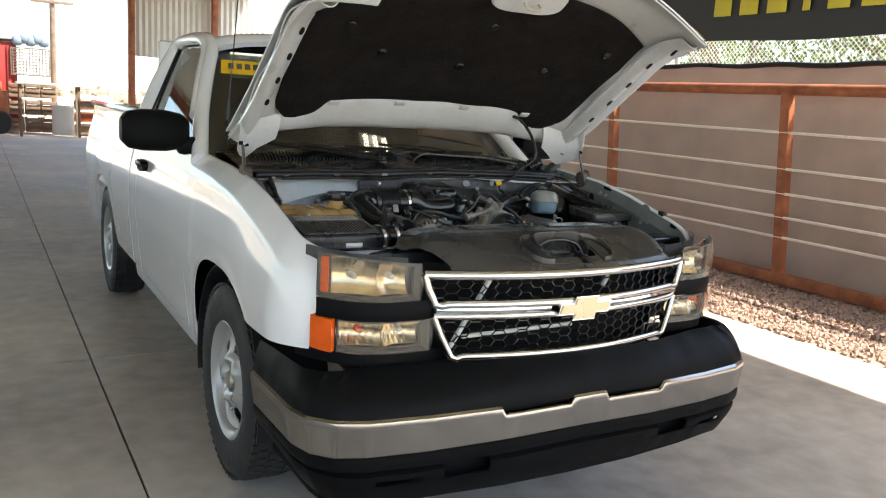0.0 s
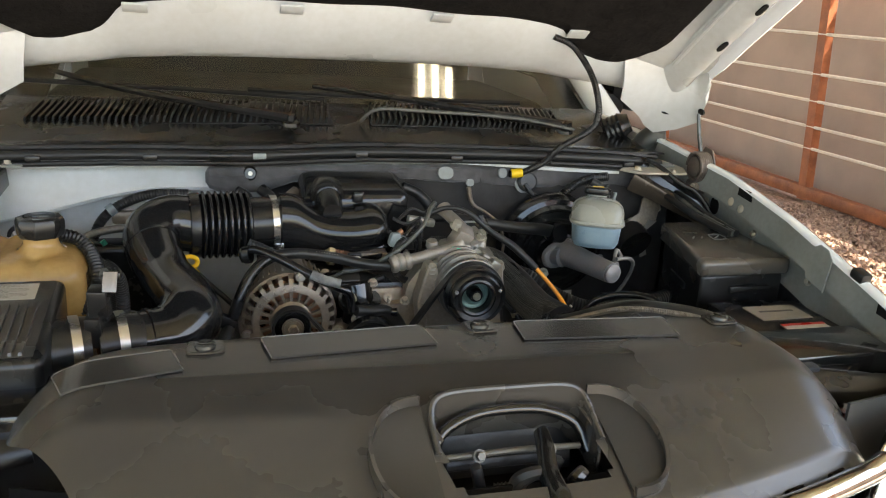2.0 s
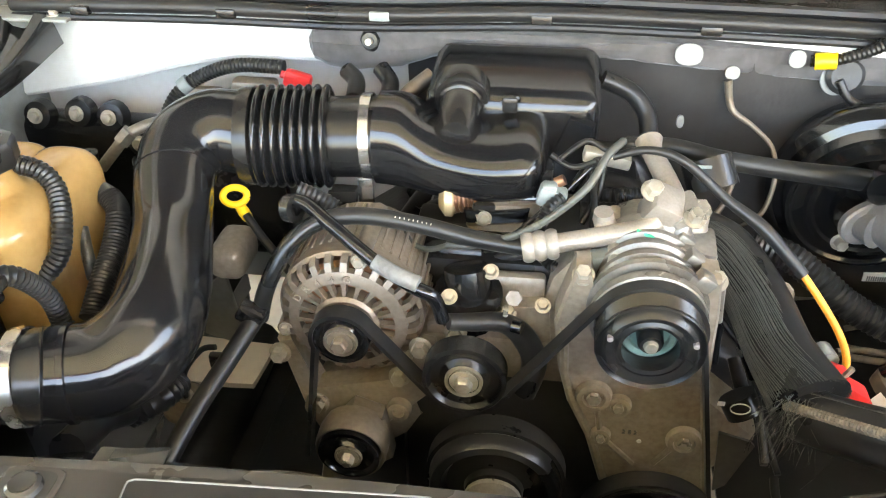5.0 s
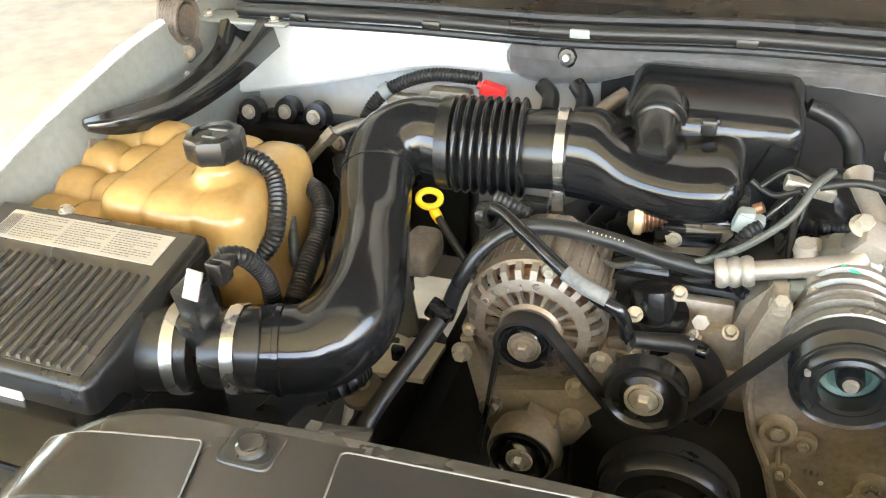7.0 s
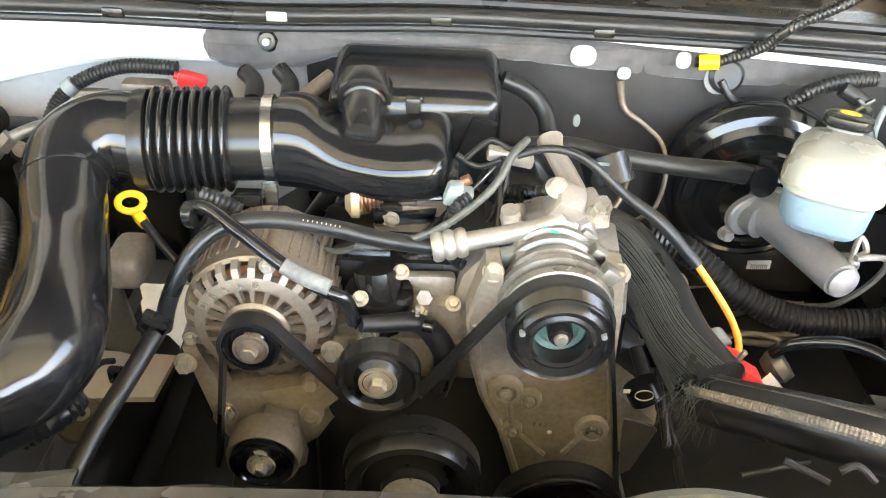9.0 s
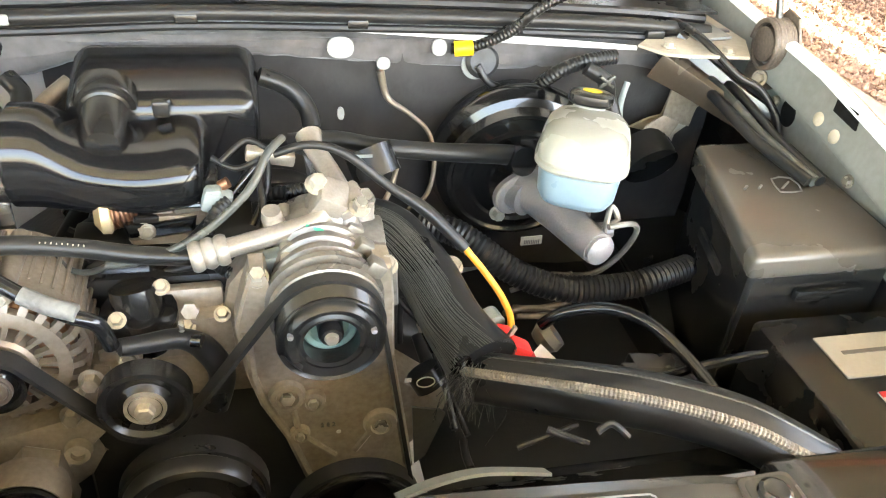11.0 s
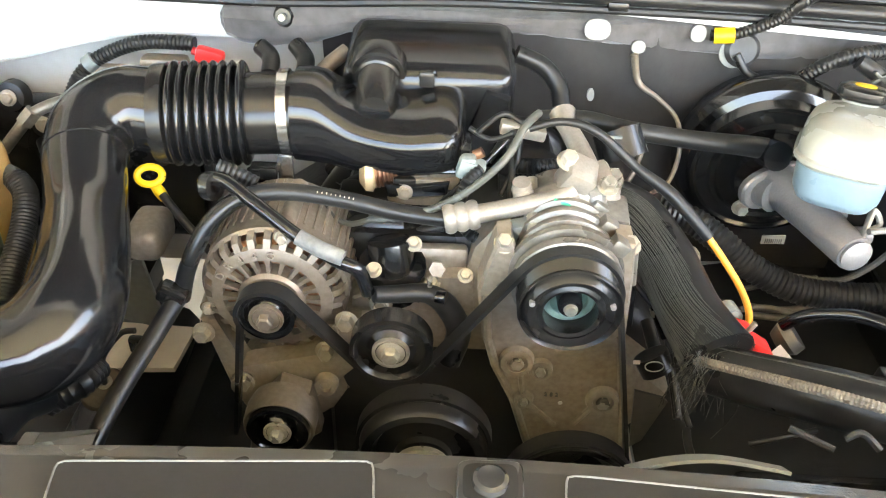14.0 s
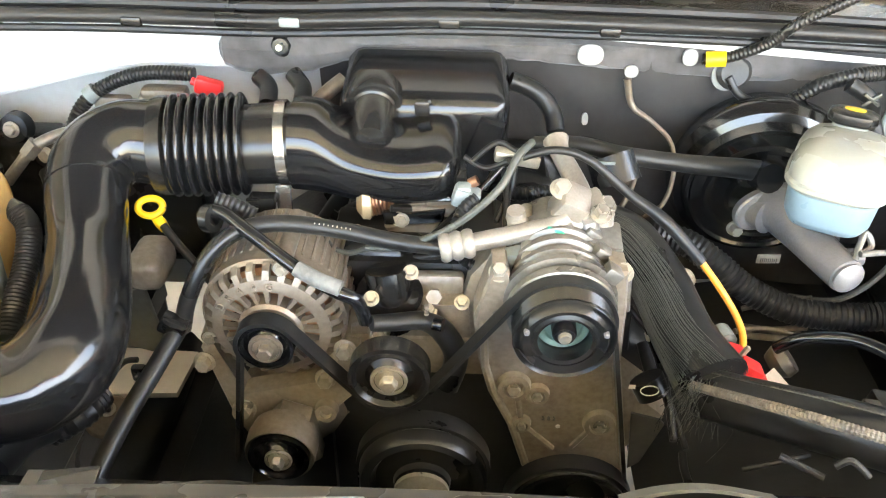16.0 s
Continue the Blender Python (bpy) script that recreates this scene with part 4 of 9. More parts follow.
for s in (-1, 1):
    def lamp(xa, xb, z0, z1a, z1b, name, label, inset, bowls):
        shell = part(name, M().grid(lambda u, v: (s * (xa + (xb - xa) * u), lamp_face(xa + (xb - xa) * u, s) + 0.11, z0 + (z1a + (z1b - z1a) * u - z0) * v), 12, 4, 0.005), LAMP_CASE, truck, label)
        part("lens", M().grid(lambda u, v: (s * (xa + (xb - xa) * u), lamp_face(xa + (xb - xa) * u, s) + 0.010 - 0.014 * math.sin(math.pi * v), z0 + (z1a + (z1b - z1a) * u - z0) * v), 20, 8, 0.003), LENS, shell, "clear lamp lens")
        a, b, c, d = inset
        part("inner_frame", frame_ring(M(), s, outline(xa, xb, z0, z1a, z1b), outline(xa + a, xb - b, z0 + c, z1a - d, z1b - d), 0.014), LAMP_CASE, shell, "grey inner lamp frame")
        for p, q, flute in bowls:
            def bowl(u, v):
                x = p + (q - p) * u
                zt_ = z1a + (z1b - z1a) * (x - xa) / (xb - xa) - d
                zz = z0 + c + (zt_ - z0 - c) * v
                deep = 1 - 0.55 * (2 * u - 1) ** 2 - 0.45 * (2 * v - 1) ** 2
                return (s * x, lamp_face(x, s) + 0.035 + 0.06 * deep + flute * math.cos(40 * u), zz)
            part("reflector", M().grid(bowl, 48, 12, 0.003), REFLECT, shell, "chromed lamp reflector")
            xm, zm = (p + q) / 2, (z0 + z1a) / 2 + 0.012
            part("bulb", M().lathe([(0, 0), (0.008, 0.004), (0.011, 0.02), (0.011, 0.05), (0, 0.05)], (s * xm, lamp_face(xm, s) + 0.05, zm), (0, 1, 0), 12), AMBER if flute > 0.0015 else LABEL_W, shell)
        return shell
    hl = lamp(0.582, 0.878, 0.968, 1.088, 1.119, "headlamp", "hazy clear headlamp with chrome reflectors", (0.018, 0.034, 0.012, 0.012), ((0.612, 0.715, 0.0003), (0.715, 0.842, 0.0006)))
    part("side_reflector", M().grid(lambda u, v: (s * (0.85 + 0.016 * u), lamp_face(0.85 + 0.016 * u, s) + 0.022, 0.985 + 0.115 * v), 2, 4, 0.004), AMBER, hl, "narrow amber reflector")
    part("filler", M().grid(lambda u, v: (s * (0.548 + 0.327 * u), lamp_face(0.548 + 0.327 * u, s) + 0.012 - 0.006 * math.sin(math.pi * v), 0.908 + 0.058 * v), 14, 4, 0.01), BLACK_TEX, hl, "black plastic filler strip")
    tl = lamp(0.538, 0.832, 0.797, 0.903, 0.905, "turn_lamp", "clear turn lamp with an amber corner", (0.026, 0.008, 0.014, 0.011), ((0.565, 0.69, 0.001), (0.69, 0.822, 0.002)))
    part("amber_corner", M().grid(lambda u, v: (s * (0.838 + 0.038 * u), lamp_face(0.838 + 0.038 * u, s) + 0.006 + 0.02 * u * u, 0.798 + 0.108 * v), 8, 4, 0.02), AMBER, tl, "amber side marker")
    # black strip that paints the shade of the gap under the lamp
    part("lower_gap", M().grid(lambda u, v: (s * (0.45 + 0.46 * u), lamp_face(0.45 + 0.46 * u, s) + 0.03, 0.755 + 0.04 * v), 12, 2, 0.01), BLACK_TEX, tl, "black strip painted as the shaded gap below the lamp")

# ---- hood, raised ----
HY, HZ = 1.21, 1.475
EY, EZ = -0.819, 0.574
NY, NZ = 0.574, 0.819

def hood_pt(x, s, n):
    """x across, s forward from the hinge edge, n towards the outer skin."""
    return (x, HY + EY * s + NY * n, HZ + EZ * s + NZ * n)


def hood_half(s):
    return lerp([(-0.15, 0.895), (0, 0.885), (0.2, 0.875), (0.7, 0.872), (0.86, 0.868), (0.93, 0.84), (1.0, 0.72)], s)


def hood_n(x, s):
    e = min(1, abs(x) / hood_half(s))
    nose = -0.13 * max(0, (s - 0.62) / 0.30) ** 2 * (0.2 + 0.8 * e ** 3)
    return lerp([(-0.1, 0.095), (0.0, 0.118), (0.3, 0.165), (0.7, 0.17)], s) * (1 - e ** 3.2) + nose


HL = 1.0
def hs(v):
    """Place along the hood from its rear edge to its nose."""
    return -0.13 + (HL + 0.13) * v


hood = part("hood", M().grid(lambda u, v: hood_pt((2 * u - 1) * hood_half(hs(v)), hs(v), hood_n((2 * u - 1) * hood_half(hs(v)), hs(v)) + 0.03), 40, 30, 0.006), WHITE, truck, "white hood propped open")
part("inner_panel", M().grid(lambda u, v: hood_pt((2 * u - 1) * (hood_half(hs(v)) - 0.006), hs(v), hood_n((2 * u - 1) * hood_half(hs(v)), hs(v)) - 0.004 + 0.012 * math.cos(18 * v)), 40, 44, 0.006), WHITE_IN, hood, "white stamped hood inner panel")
for s in (-1, 1):
    fl = M()
    fl.grid(lambda u, v: hood_pt(s * (hood_half(-0.12 + 1.0 * u) - 0.012 - 0.085 * v), -0.12 + 1.0 * u, hood_n(hood_half(-0.12 + 1.0 * u), -0.12 + 1.0 * u) - 0.002 + 0.028 * v - 0.035 * math.sin(math.pi * v)), 36, 10, 0.004)
    part("side_flange", fl, WHITE_IN, hood)
    lip = M()
    lip.grid(lambda u, v: hood_pt(s * (hood_half(-0.12 + 1.02 * u) - 0.014 + 0.014 * v ** 0.5), -0.12 + 1.02 * u, hood_n(hood_half(-0.12 + 1.02 * u), -0.12 + 1.02 * u) - 0.004 - 0.034 * v * min(1, 8 * (1 - u)) * min(1, 0.3 + 3 * u)), 36, 6, 0.004)
    part("side_lip", lip, WHITE, hood, "turned-down white side edge of the hood")
    part("flange_crease", M().tube([hood_pt(s * (hood_half(0.03 + 0.09 * k) - 0.092), 0.03 + 0.09 * k, hood_n(hood_half(0.03 + 0.09 * k), 0.03 + 0.09 * k) + 0.014) for k in range(9)], 0.0055, 8, 3), WHITE_IN, hood)
    sl = M()
    for k in range(5):
        ss = 0.19 + 0.148 * k
        o = Vector(hood_pt(s * (hood_half(ss) - 0.06), ss, hood_n(hood_half(ss), ss) - 0.028))
        sl.prism(oval(0.019, 0.0075, 14, 3), o, (0, EY, EZ), (1, 0, 0), -0.004)
    parts("flange_slot", sl, RECESS_SHADE, hood)
pd = M()
def pad_pt(u, v):
    e = 2 * u - 1
    a = abs(e)
    s0 = lerp([(0, 0.068), (0.62, 0.06), (0.68, 0.045), (0.74, -0.02), (0.88, -0.04), (0.96, -0.02), (1, 0.06)], a)
    s1 = 0.80 - 0.12 * a ** 5 - 0.10 * max(0, 1 - ((e - 0.16) / 0.26) ** 2) ** 0.5
    ss = s0 + (s1 - s0) * v
    hw = lerp([(-0.04, 0.70), (0.1, 0.745), (0.5, 0.77), (0.7, 0.76), (0.85, 0.66)], ss)
    x = e * hw
    q = hood_n(x, ss) - 0.036 + 0.006 * noise.noise((x * 6, ss * 6, 0)) + 0.014 * max(a ** 20, (1 - v) ** 26, v ** 26)
    for cx, cs in ((-0.36, 0.37), (0.04, 0.31), (0.46, 0.36), (-0.57, 0.55), (0.07, 0.58), (0.66, 0.56)):
        q += 0.008 * math.exp(-((x - cx) ** 2 + (ss - cs) ** 2) / 0.0016)
    return hood_pt(x, ss, q)
pd.grid(pad_pt, 80, 40, 0.012)
part("insulation_pad", pd, PAD, hood, "black felt insulation pad")
clip = M()
for cx, cs in ((-0.36, 0.37), (0.04, 0.31), (0.46, 0.36), (-0.57, 0.55), (0.07, 0.58), (0.66, 0.56)):
    o = hood_pt(cx, cs, hood_n(cx, cs) - 0.034)
    clip.lathe([(0, 0.008), (0.017, 0.006), (0.02, 0), (0, 0)], o, (0, -NY, -NZ), 16)
parts("pad_clip", clip, BLACK_SATIN, hood)
tabs = M()
for cx in (-0.467, -0.148, 0.19, 0.524):
    tabs.box(hood_pt(cx, 0.062, hood_n(cx, 0.062) - 0.038), (0.05, 0.03, 0.006), 0.002, rot=(-35, 0, 0))
parts("pad_tab", tabs, WHITE_IN, hood)
rail = M()
rail.grid(lambda u, v: hood_pt((2 * u - 1) * 0.84, -0.125 + lerp([(0.50, 0.20), (0.56, 0.125), (0.84, 0.09)], abs(2 * u - 1) * 0.84) * v, hood_n((2 * u - 1) * 0.84, -0.12 + 0.2 * v) - 0.012 - 0.030 * math.sin(math.pi * v) ** 0.6 * (1 - abs(2 * u - 1) ** 8)), 60, 10, 0.004)
part("rear_beam", rail, WHITE_IN, hood)
latch = M()
latch.prism(oval(0.17, 0.075, 28, 3), hood_pt(0.10, 0.80, hood_n(0.10, 0.80) - 0.05), (1, 0, 0), (0, EY, EZ), 0.02, 0.006)
part("striker_plate", latch, WHITE_IN, hood, "white latch reinforcement plate")
lh = M()
lh.tube([hood_pt(0.08, 0.79, hood_n(0, 0.79) - 0.05), hood_pt(0.08, 0.79, hood_n(0, 0.79) - 0.1), hood_pt(0.14, 0.79, hood_n(0, 0.79) - 0.1), hood_pt(0.14, 0.79, hood_n(0, 0.79) - 0.05)], 0.006, 8)
part("striker", lh, STEEL, hood)
for s in (-1, 1):
    tongue = [(0.882, 1.165, 1.452), (0.884, 1.168, 1.41), (0.884, 1.19, 1.362), (0.858, 1.245, 1.335), (0.825, 1.30, 1.318), (0.800, 1.31, 1.335), (0.772, 1.30, 1.362), (0.70, 1.275, 1.405)]
    top_row = [hood_pt(x, b, hood_n(x, b) + 0.006) for x, b in ((0.876, 0.05), (0.872, 0.03), (0.868, 0.01), (0.85, 0.0), (0.83, 0.0), (0.80, 0.0), (0.76, 0.0), (0.68, 0.0))]
    def tong(u, v, s=s, lo=tongue, hi=top_row):
        q = u * 7
        i = min(int(q), 6)
        a = Vector(lo[i]).lerp(Vector(lo[i + 1]), q - i)
        b = Vector(hi[i]).lerp(Vector(hi[i + 1]), q - i)
        p = a.lerp(b, v) + Vector((0, -0.012, -0.006)) * math.sin(math.pi * v)
        return (s * p.x, p.y, p.z)
    part("hinge_tongue", M().grid(tong, 21, 8, 0.004), WHITE_IN, hood, "white rear corner of the hood frame")
    holes = M()
    holes.prism(oval(0.02, 0.0065, 16, 3), (s * 0.834, 1.252, 1.378), (s * 0.8, -0.55, 0), (0, 0.3, 1), -0.014 * s)
    holes.prism(oval(0.007, 0.008, 14), (s * 0.872, 1.168, 1.392), (s * 0.6, -0.8, 0), (0, 0.3, 1), -0.014 * s)
    parts("hinge_hole", holes, RECESS_SHADE, hood)
    hc_ = Vector((s * 0.872, 1.128, 1.258))
    hg = M().prism([(-0.040, -0.055), (0.030, -0.05), (0.034, 0.02), (0.012, 0.05), (-0.02, 0.045), (-0.044, 0.0)], hc_ + Vector((s * 0.014, 0.004, 0)), (0, 1, 0), (0, 0, 1), 0.005, 0.001)
    part("hinge", hg, SPRING, hood, "rusty steel hood hinge plate")
    sp = M()
    sp.tube([hc_ + Vector((s * (-0.022 + 0.034 * k / 72), 0.031 * math.cos(k * 0.524), 0.036 * math.sin(k * 0.524))) for k in range(73)], 0.0042, 8, 2)
    sp.tube([hc_ + Vector((-s * 0.022, 0, 0)), hc_ + Vector((s * 0.012, 0, 0))], 0.026, 18)
    part("hinge_spring", sp, SPRING, hood, "rusty coiled hood spring")
    part("hinge_arm", M().tube([hc_ + Vector((0, 0.004, 0.02)), hc_ + Vector((-s * 0.002, 0.028, 0.08)), (s * 0.870, 1.172, 1.385)], [0.013, 0.011, 0.010], 10, flat=0.45), GREY_WIRE, hood, "grey steel hinge link")
    part("hinge_foot", M().box(hc_ + Vector((-s * 0.004, 0.006, -0.052)), (0.034, 0.05, 0.03), 0.008, rot=(10, 0, 0)), SPRING, hood)
    part("bolt", bolt(M(), hc_ + Vector((-s * 0.018, -0.012, -0.05)), (-s, -0.5, 0.2), 0.009, 0.008), CAST_DIRTY, hood)

# radio antenna on the fender
ant = part("antenna_base", M().lathe([(0, 0.03), (0.008, 0.028), (0.012, 0.012), (0.02, 0.004), (0.021, 0), (0, 0)], (-0.810, 1.640, 1.434), (0, 0, 1), 16), BLACK_SATIN, truck, "thin black radio antenna")
part("mast", M().tube([(-0.810, 1.640, 1.434), (-0.780, 1.670, 1.718), (-0.750, 1.700, 2.002)], 0.0025, 6), BLACK_STEEL, ant)

# ---- engine bay ----
def xz(pts):
    return [(p[0], p[2]) for p in pts]


def strap(m, a, b, w=0.022, t=0.005):
    """A flat belt run from a to b, its width along y."""
    a, b = Vector(a), Vector(b)
    d = (b - a).normalized()
    n = Vector((0, 1, 0)).cross(d).normalized() * t / 2
    y = Vector((0, w / 2, 0))
    return m.loft([[p - n - y, p + n - y, p + n + y, p - n + y] for p in (a, b)])


# firewall and cowl
fw = M()
fw.box((0, 1.275, 0.98), (1.66, 0.02, 0.52), 0.004)
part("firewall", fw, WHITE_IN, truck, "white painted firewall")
sh = M()
PANEL_LOW = [(-0.93, 1.085), (-0.693, 1.131), (-0.598, 1.156), (-0.524, 1.174), (-0.444, 1.187), (-0.27, 1.187)]
sh.grid(lambda u, v: (-0.93 + 0.66 * u, 1.262 - 0.045 * v, 1.235 + (lerp(PANEL_LOW, -0.93 + 0.66 * u) - 1.235) * v), 28, 6, 0.004)
sh.tube([(x, 1.222, z) for x, z in PANEL_LOW], 0.006, 8, 4)
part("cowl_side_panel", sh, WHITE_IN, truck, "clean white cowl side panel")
felt = M()
STRIP_LOW = [(-0.337, 1.182), (-0.27, 1.172), (-0.196, 1.182), (-0.144, 1.199), (0.0, 1.206), (0.14, 1.209), (0.22, 1.200), (0.32, 1.188), (0.85, 1.175)]
def felt_fn(u, v):
    """The padded strip along the top, wrapped round from back to front."""
    x = -0.337 + 1.182 * u
    top, low = 1.240 + 0.008 * u, lerp(STRIP_LOW, x)
    end = math.sqrt(max(0.0, 1 - max(0, 1 - (x + 0.337) / 0.025) ** 2))
    a = 2 * math.pi * v
    zc, zr = (top + low) / 2, (top - low) / 2
    wave = 0.004 * noise.noise((x * 9, 3 * math.sin(a), 1)) + 0.002 * noise.noise((x * 34, 5 * math.cos(a), 4)) - 0.003 * math.exp(-((x % 0.21 - 0.1) / 0.006) ** 2)
    return (x, 1.222 - (0.020 + wave) * math.copysign(abs(math.cos(a)) ** 0.7, math.cos(a)) * (0.3 + 0.7 * end), zc + (zr * (0.35 + 0.65 * end) + wave) * math.copysign(abs(math.sin(a)) ** 0.8, math.sin(a)))
felt.grid(felt_fn, 150, 28)
pad_fw = part("firewall_mat", felt, FELT, truck, "grey felt sound mat along the firewall")
# lower mat, painted darker for the shade behind the engine
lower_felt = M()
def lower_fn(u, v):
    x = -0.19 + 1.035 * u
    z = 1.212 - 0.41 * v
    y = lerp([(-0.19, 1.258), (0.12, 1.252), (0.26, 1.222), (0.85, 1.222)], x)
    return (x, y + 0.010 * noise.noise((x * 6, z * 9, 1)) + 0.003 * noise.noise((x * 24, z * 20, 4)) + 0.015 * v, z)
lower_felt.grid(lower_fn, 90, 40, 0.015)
part("lower_mat", lower_felt, FELT_RECESS, pad_fw, "stained lower part of the mat, darkened in colour for recess shade")
nut = M()
nut.lathe([(0, 0), (0.017, 0), (0.017, 0.006), (0.012, 0.012), (0.0, 0.012)], (-0.240, 1.212, 1.222), (0, -1, 0.2), 20)
part("push_nut", nut, BLACK_GLOSS, pad_fw)
part("stud", M().lathe([(0, 0), (0.005, 0), (0.005, 0.022), (0, 0.022)], (-0.240, 1.212, 1.222), (0, -1, 0.2), 10), STEEL, pad_fw)
for (c, a, b) in (((0.217, 1.199, 1.226), 0.019, 0.015), ((0.280, 1.199, 1.202), 0.010, 0.009), ((0.362, 1.199, 1.226), 0.011, 0.012), ((0.214, 1.160, 1.142), 0.005, 0.009)):
    h = M()
    h.prism(oval(a, b, 20, 2.4), c, (1, 0, 0), (0, 0.25, 1), 0.006)
    part("cutout", h, RAILP, pad_fw, "white metal showing through a mat cutout")
gm = M()
gm.lathe([(0, 0.006), (0.02, 0.008), (0.026, 0.003), (0.026, 0), (0, 0)], (0.431, 1.200, 1.204), (0, -1, 0.3), 24)
part("grommet", gm, DARK, pad_fw, "brown-black rubber grommet")
part("cutout", M().prism(oval(0.022, 0.022, 24), Vector((0.428, 1.200, 1.201)) + Vector((-0.006, 0.004, -0.004)), (1, 0, 0), (0, 0.3, 1), 0.004), RAILP, pad_fw)

seal = M()
SL = [(-0.80, 1.205, 1.258), (-0.5, 1.198, 1.266), (-0.24, 1.195, 1.266), (0.0, 1.195, 1.276), (0.2, 1.195, 1.275), (0.45, 1.197, 1.27), (0.66, 1.20, 1.262), (0.80, 1.205, 1.25)]
seal.tube(SL, 0.011, 10, 8)
seal.tube([(x, y + 0.022, z + 0.012) for x, y, z in SL], 0.008, 8, 8)
seal.tube([(x, y - 0.006, z - 0.017) for x, y, z in SL], 0.006, 8, 8)
weather = part("weather_seal", seal, BLACK_RUBBER, truck, "black rubber cowl weather seal")
part("seal_flange", M().grid(lambda u, v: (-0.80 + 1.6 * u, 1.21 + 0.03 * v, 1.245 + 0.015 * math.sin(math.pi * u) - 0.02 * v), 30, 2, 0.003), WHITE_IN, weather)
for k in range(7):
    x = -0.68 + 0.23 * k
    part("seal_clip", M().box((x, 1.19, lerp([(-0.8, 1.258), (0, 1.274), (0.8, 1.25)], x) - 0.003), (0.03, 0.014, 0.014), 0.003), BLACK_SATIN if k != 2 else GREY_CONN, weather)

part("cowl_flange", M().tube([(0.20, 1.197, 1.255), (0.30, 1.195, 1.252), (0.43, 1.195, 1.243), (0.55, 1.194, 1.235), (0.67, 1.180, 1.232)], [0.004, 0.007, 0.007, 0.006, 0.004], 8, flat=0.6), WHITE_IN, truck, "white edge of the cowl flange above the mat")
torn = M().prism([(0.695, 1.092), (0.724, 1.107), (0.748, 1.113), (0.757, 1.157), (0.772, 1.185), (0.786, 1.166), (0.802, 1.162), (0.815, 1.130), (0.798, 1.118), (0.806, 1.097), (0.781, 1.076), (0.778, 1.045), (0.789, 1.006), (0.772, 0.999), (0.768, 1.03), (0.754, 1.064), (0.723, 1.085)], (0, 1.196, 0), (1, 0, 0), (0, 0, 1), 0.006, 0.0015)
part("torn_liner", torn, CREAM_PAINT, pad_fw, "torn cream edge of the firewall liner")

def cowl_fn(u, v):
    x = -0.82 + 1.64 * u
    e = 2 * u - 1
    prof = [(1.222, 1.275), (1.30, 1.268), (1.36, 1.278), (1.50, 1.305), (1.60, 1.322), (1.70, 1.30)]
    q = v * (len(prof) - 1)
    i = min(int(q), len(prof) - 2)
    t = q - i
    y = prof[i][0] * (1 - t) + prof[i + 1][0] * t
    return (x, y + 0.12 * e * e * v, prof[i][1] * (1 - t) + prof[i + 1][1] * t + 0.01 * (1 - e * e))
cowl = part("cowl_panel", M().grid(cowl_fn, 40, 30, 0.004), BLACK_SATIN, truck, "black plastic cowl panel below the windshield")
def cowl_z(x, y):
    return lerp([(1.22, 1.275), (1.30, 1.268), (1.36, 1.278), (1.50, 1.305), (1.60, 1.322), (1.75, 1.31)], y - 0.07 * (x / 0.82) ** 2) + 0.01 * (1 - (x / 0.82) ** 2)
for x0, x1 in ((-0.74, -0.02), (0.08, 0.64)):
    vent = part("vent", M().grid(lambda u, v: (x0 + (x1 - x0) * u, 1.42 + 0.14 * v + 0.05 * ((x0 + (x1 - x0) * u) / 0.8) ** 2, cowl_z(x0 + (x1 - x0) * u, 1.42 + 0.14 * v) + 0.004), 20, 4, 0.002), DARK, cowl)
    n = int((x1 - x0) / 0.0155)
    for k in range(n):
        x = x0 + (x1 - x0) * (k + 0.5) / n
        yy = 1.49 + 0.05 * (x / 0.8) ** 2
        ob = part("slat", M().box((x, yy, cowl_z(x, 1.49) + 0.012), (0.005, 0.135, 0.016), 0, rot=(11, 14, -6)), BLACK_SATIN, vent)
wip = M()
wip.tube([(-0.12, 1.40, 1.318), (-0.3, 1.47, 1.335), (-0.55, 1.60, 1.36), (-0.72, 1.72, 1.385)], [0.014, 0.011, 0.009, 0.006], 8)
part("wiper_arm", wip, BLACK_SATIN, cowl, "black wiper arm")
wip = M()
wip.tube([(0.62, 1.38, 1.315), (0.4, 1.47, 1.335), (0.15, 1.56, 1.36), (-0.05, 1.62, 1.375)], [0.014, 0.011, 0.009, 0.006], 8)
part("wiper_arm", wip, BLACK_SATIN, cowl)
wip = M()
wip.tube([(-0.82, 1.70, 1.36), (-0.4, 1.66, 1.352), (-0.02, 1.60, 1.342)], 0.007, 6)
part("wiper_blade", wip, BLACK_RUBBER, cowl)
wip = M()
wip.tube([(-0.22, 1.66, 1.355), (0.2, 1.60, 1.35), (0.55, 1.60, 1.345)], 0.007, 6)
part("wiper_blade", wip, BLACK_RUBBER, cowl)
for c in ((-0.13, 1.395, 1.305), (0.60, 1.38, 1.30)):
    part("wiper_pivot", M().lathe([(0, 0.028), (0.009, 0.026), (0.011, 0.012), (0.022, 0.008), (0.024, 0), (0, 0)], c, (0, -0.2, 1), 18), BLACK_SATIN, cowl)
hz = M()
hz.tube([(0.05, 1.43, 1.31), (0.09, 1.41, 1.345), (0.2, 1.40, 1.345), (0.45, 1.38, 1.335), (0.62, 1.36, 1.31)], 0.005, 8)
part("washer_hose", hz, GREY_WIRE, cowl)

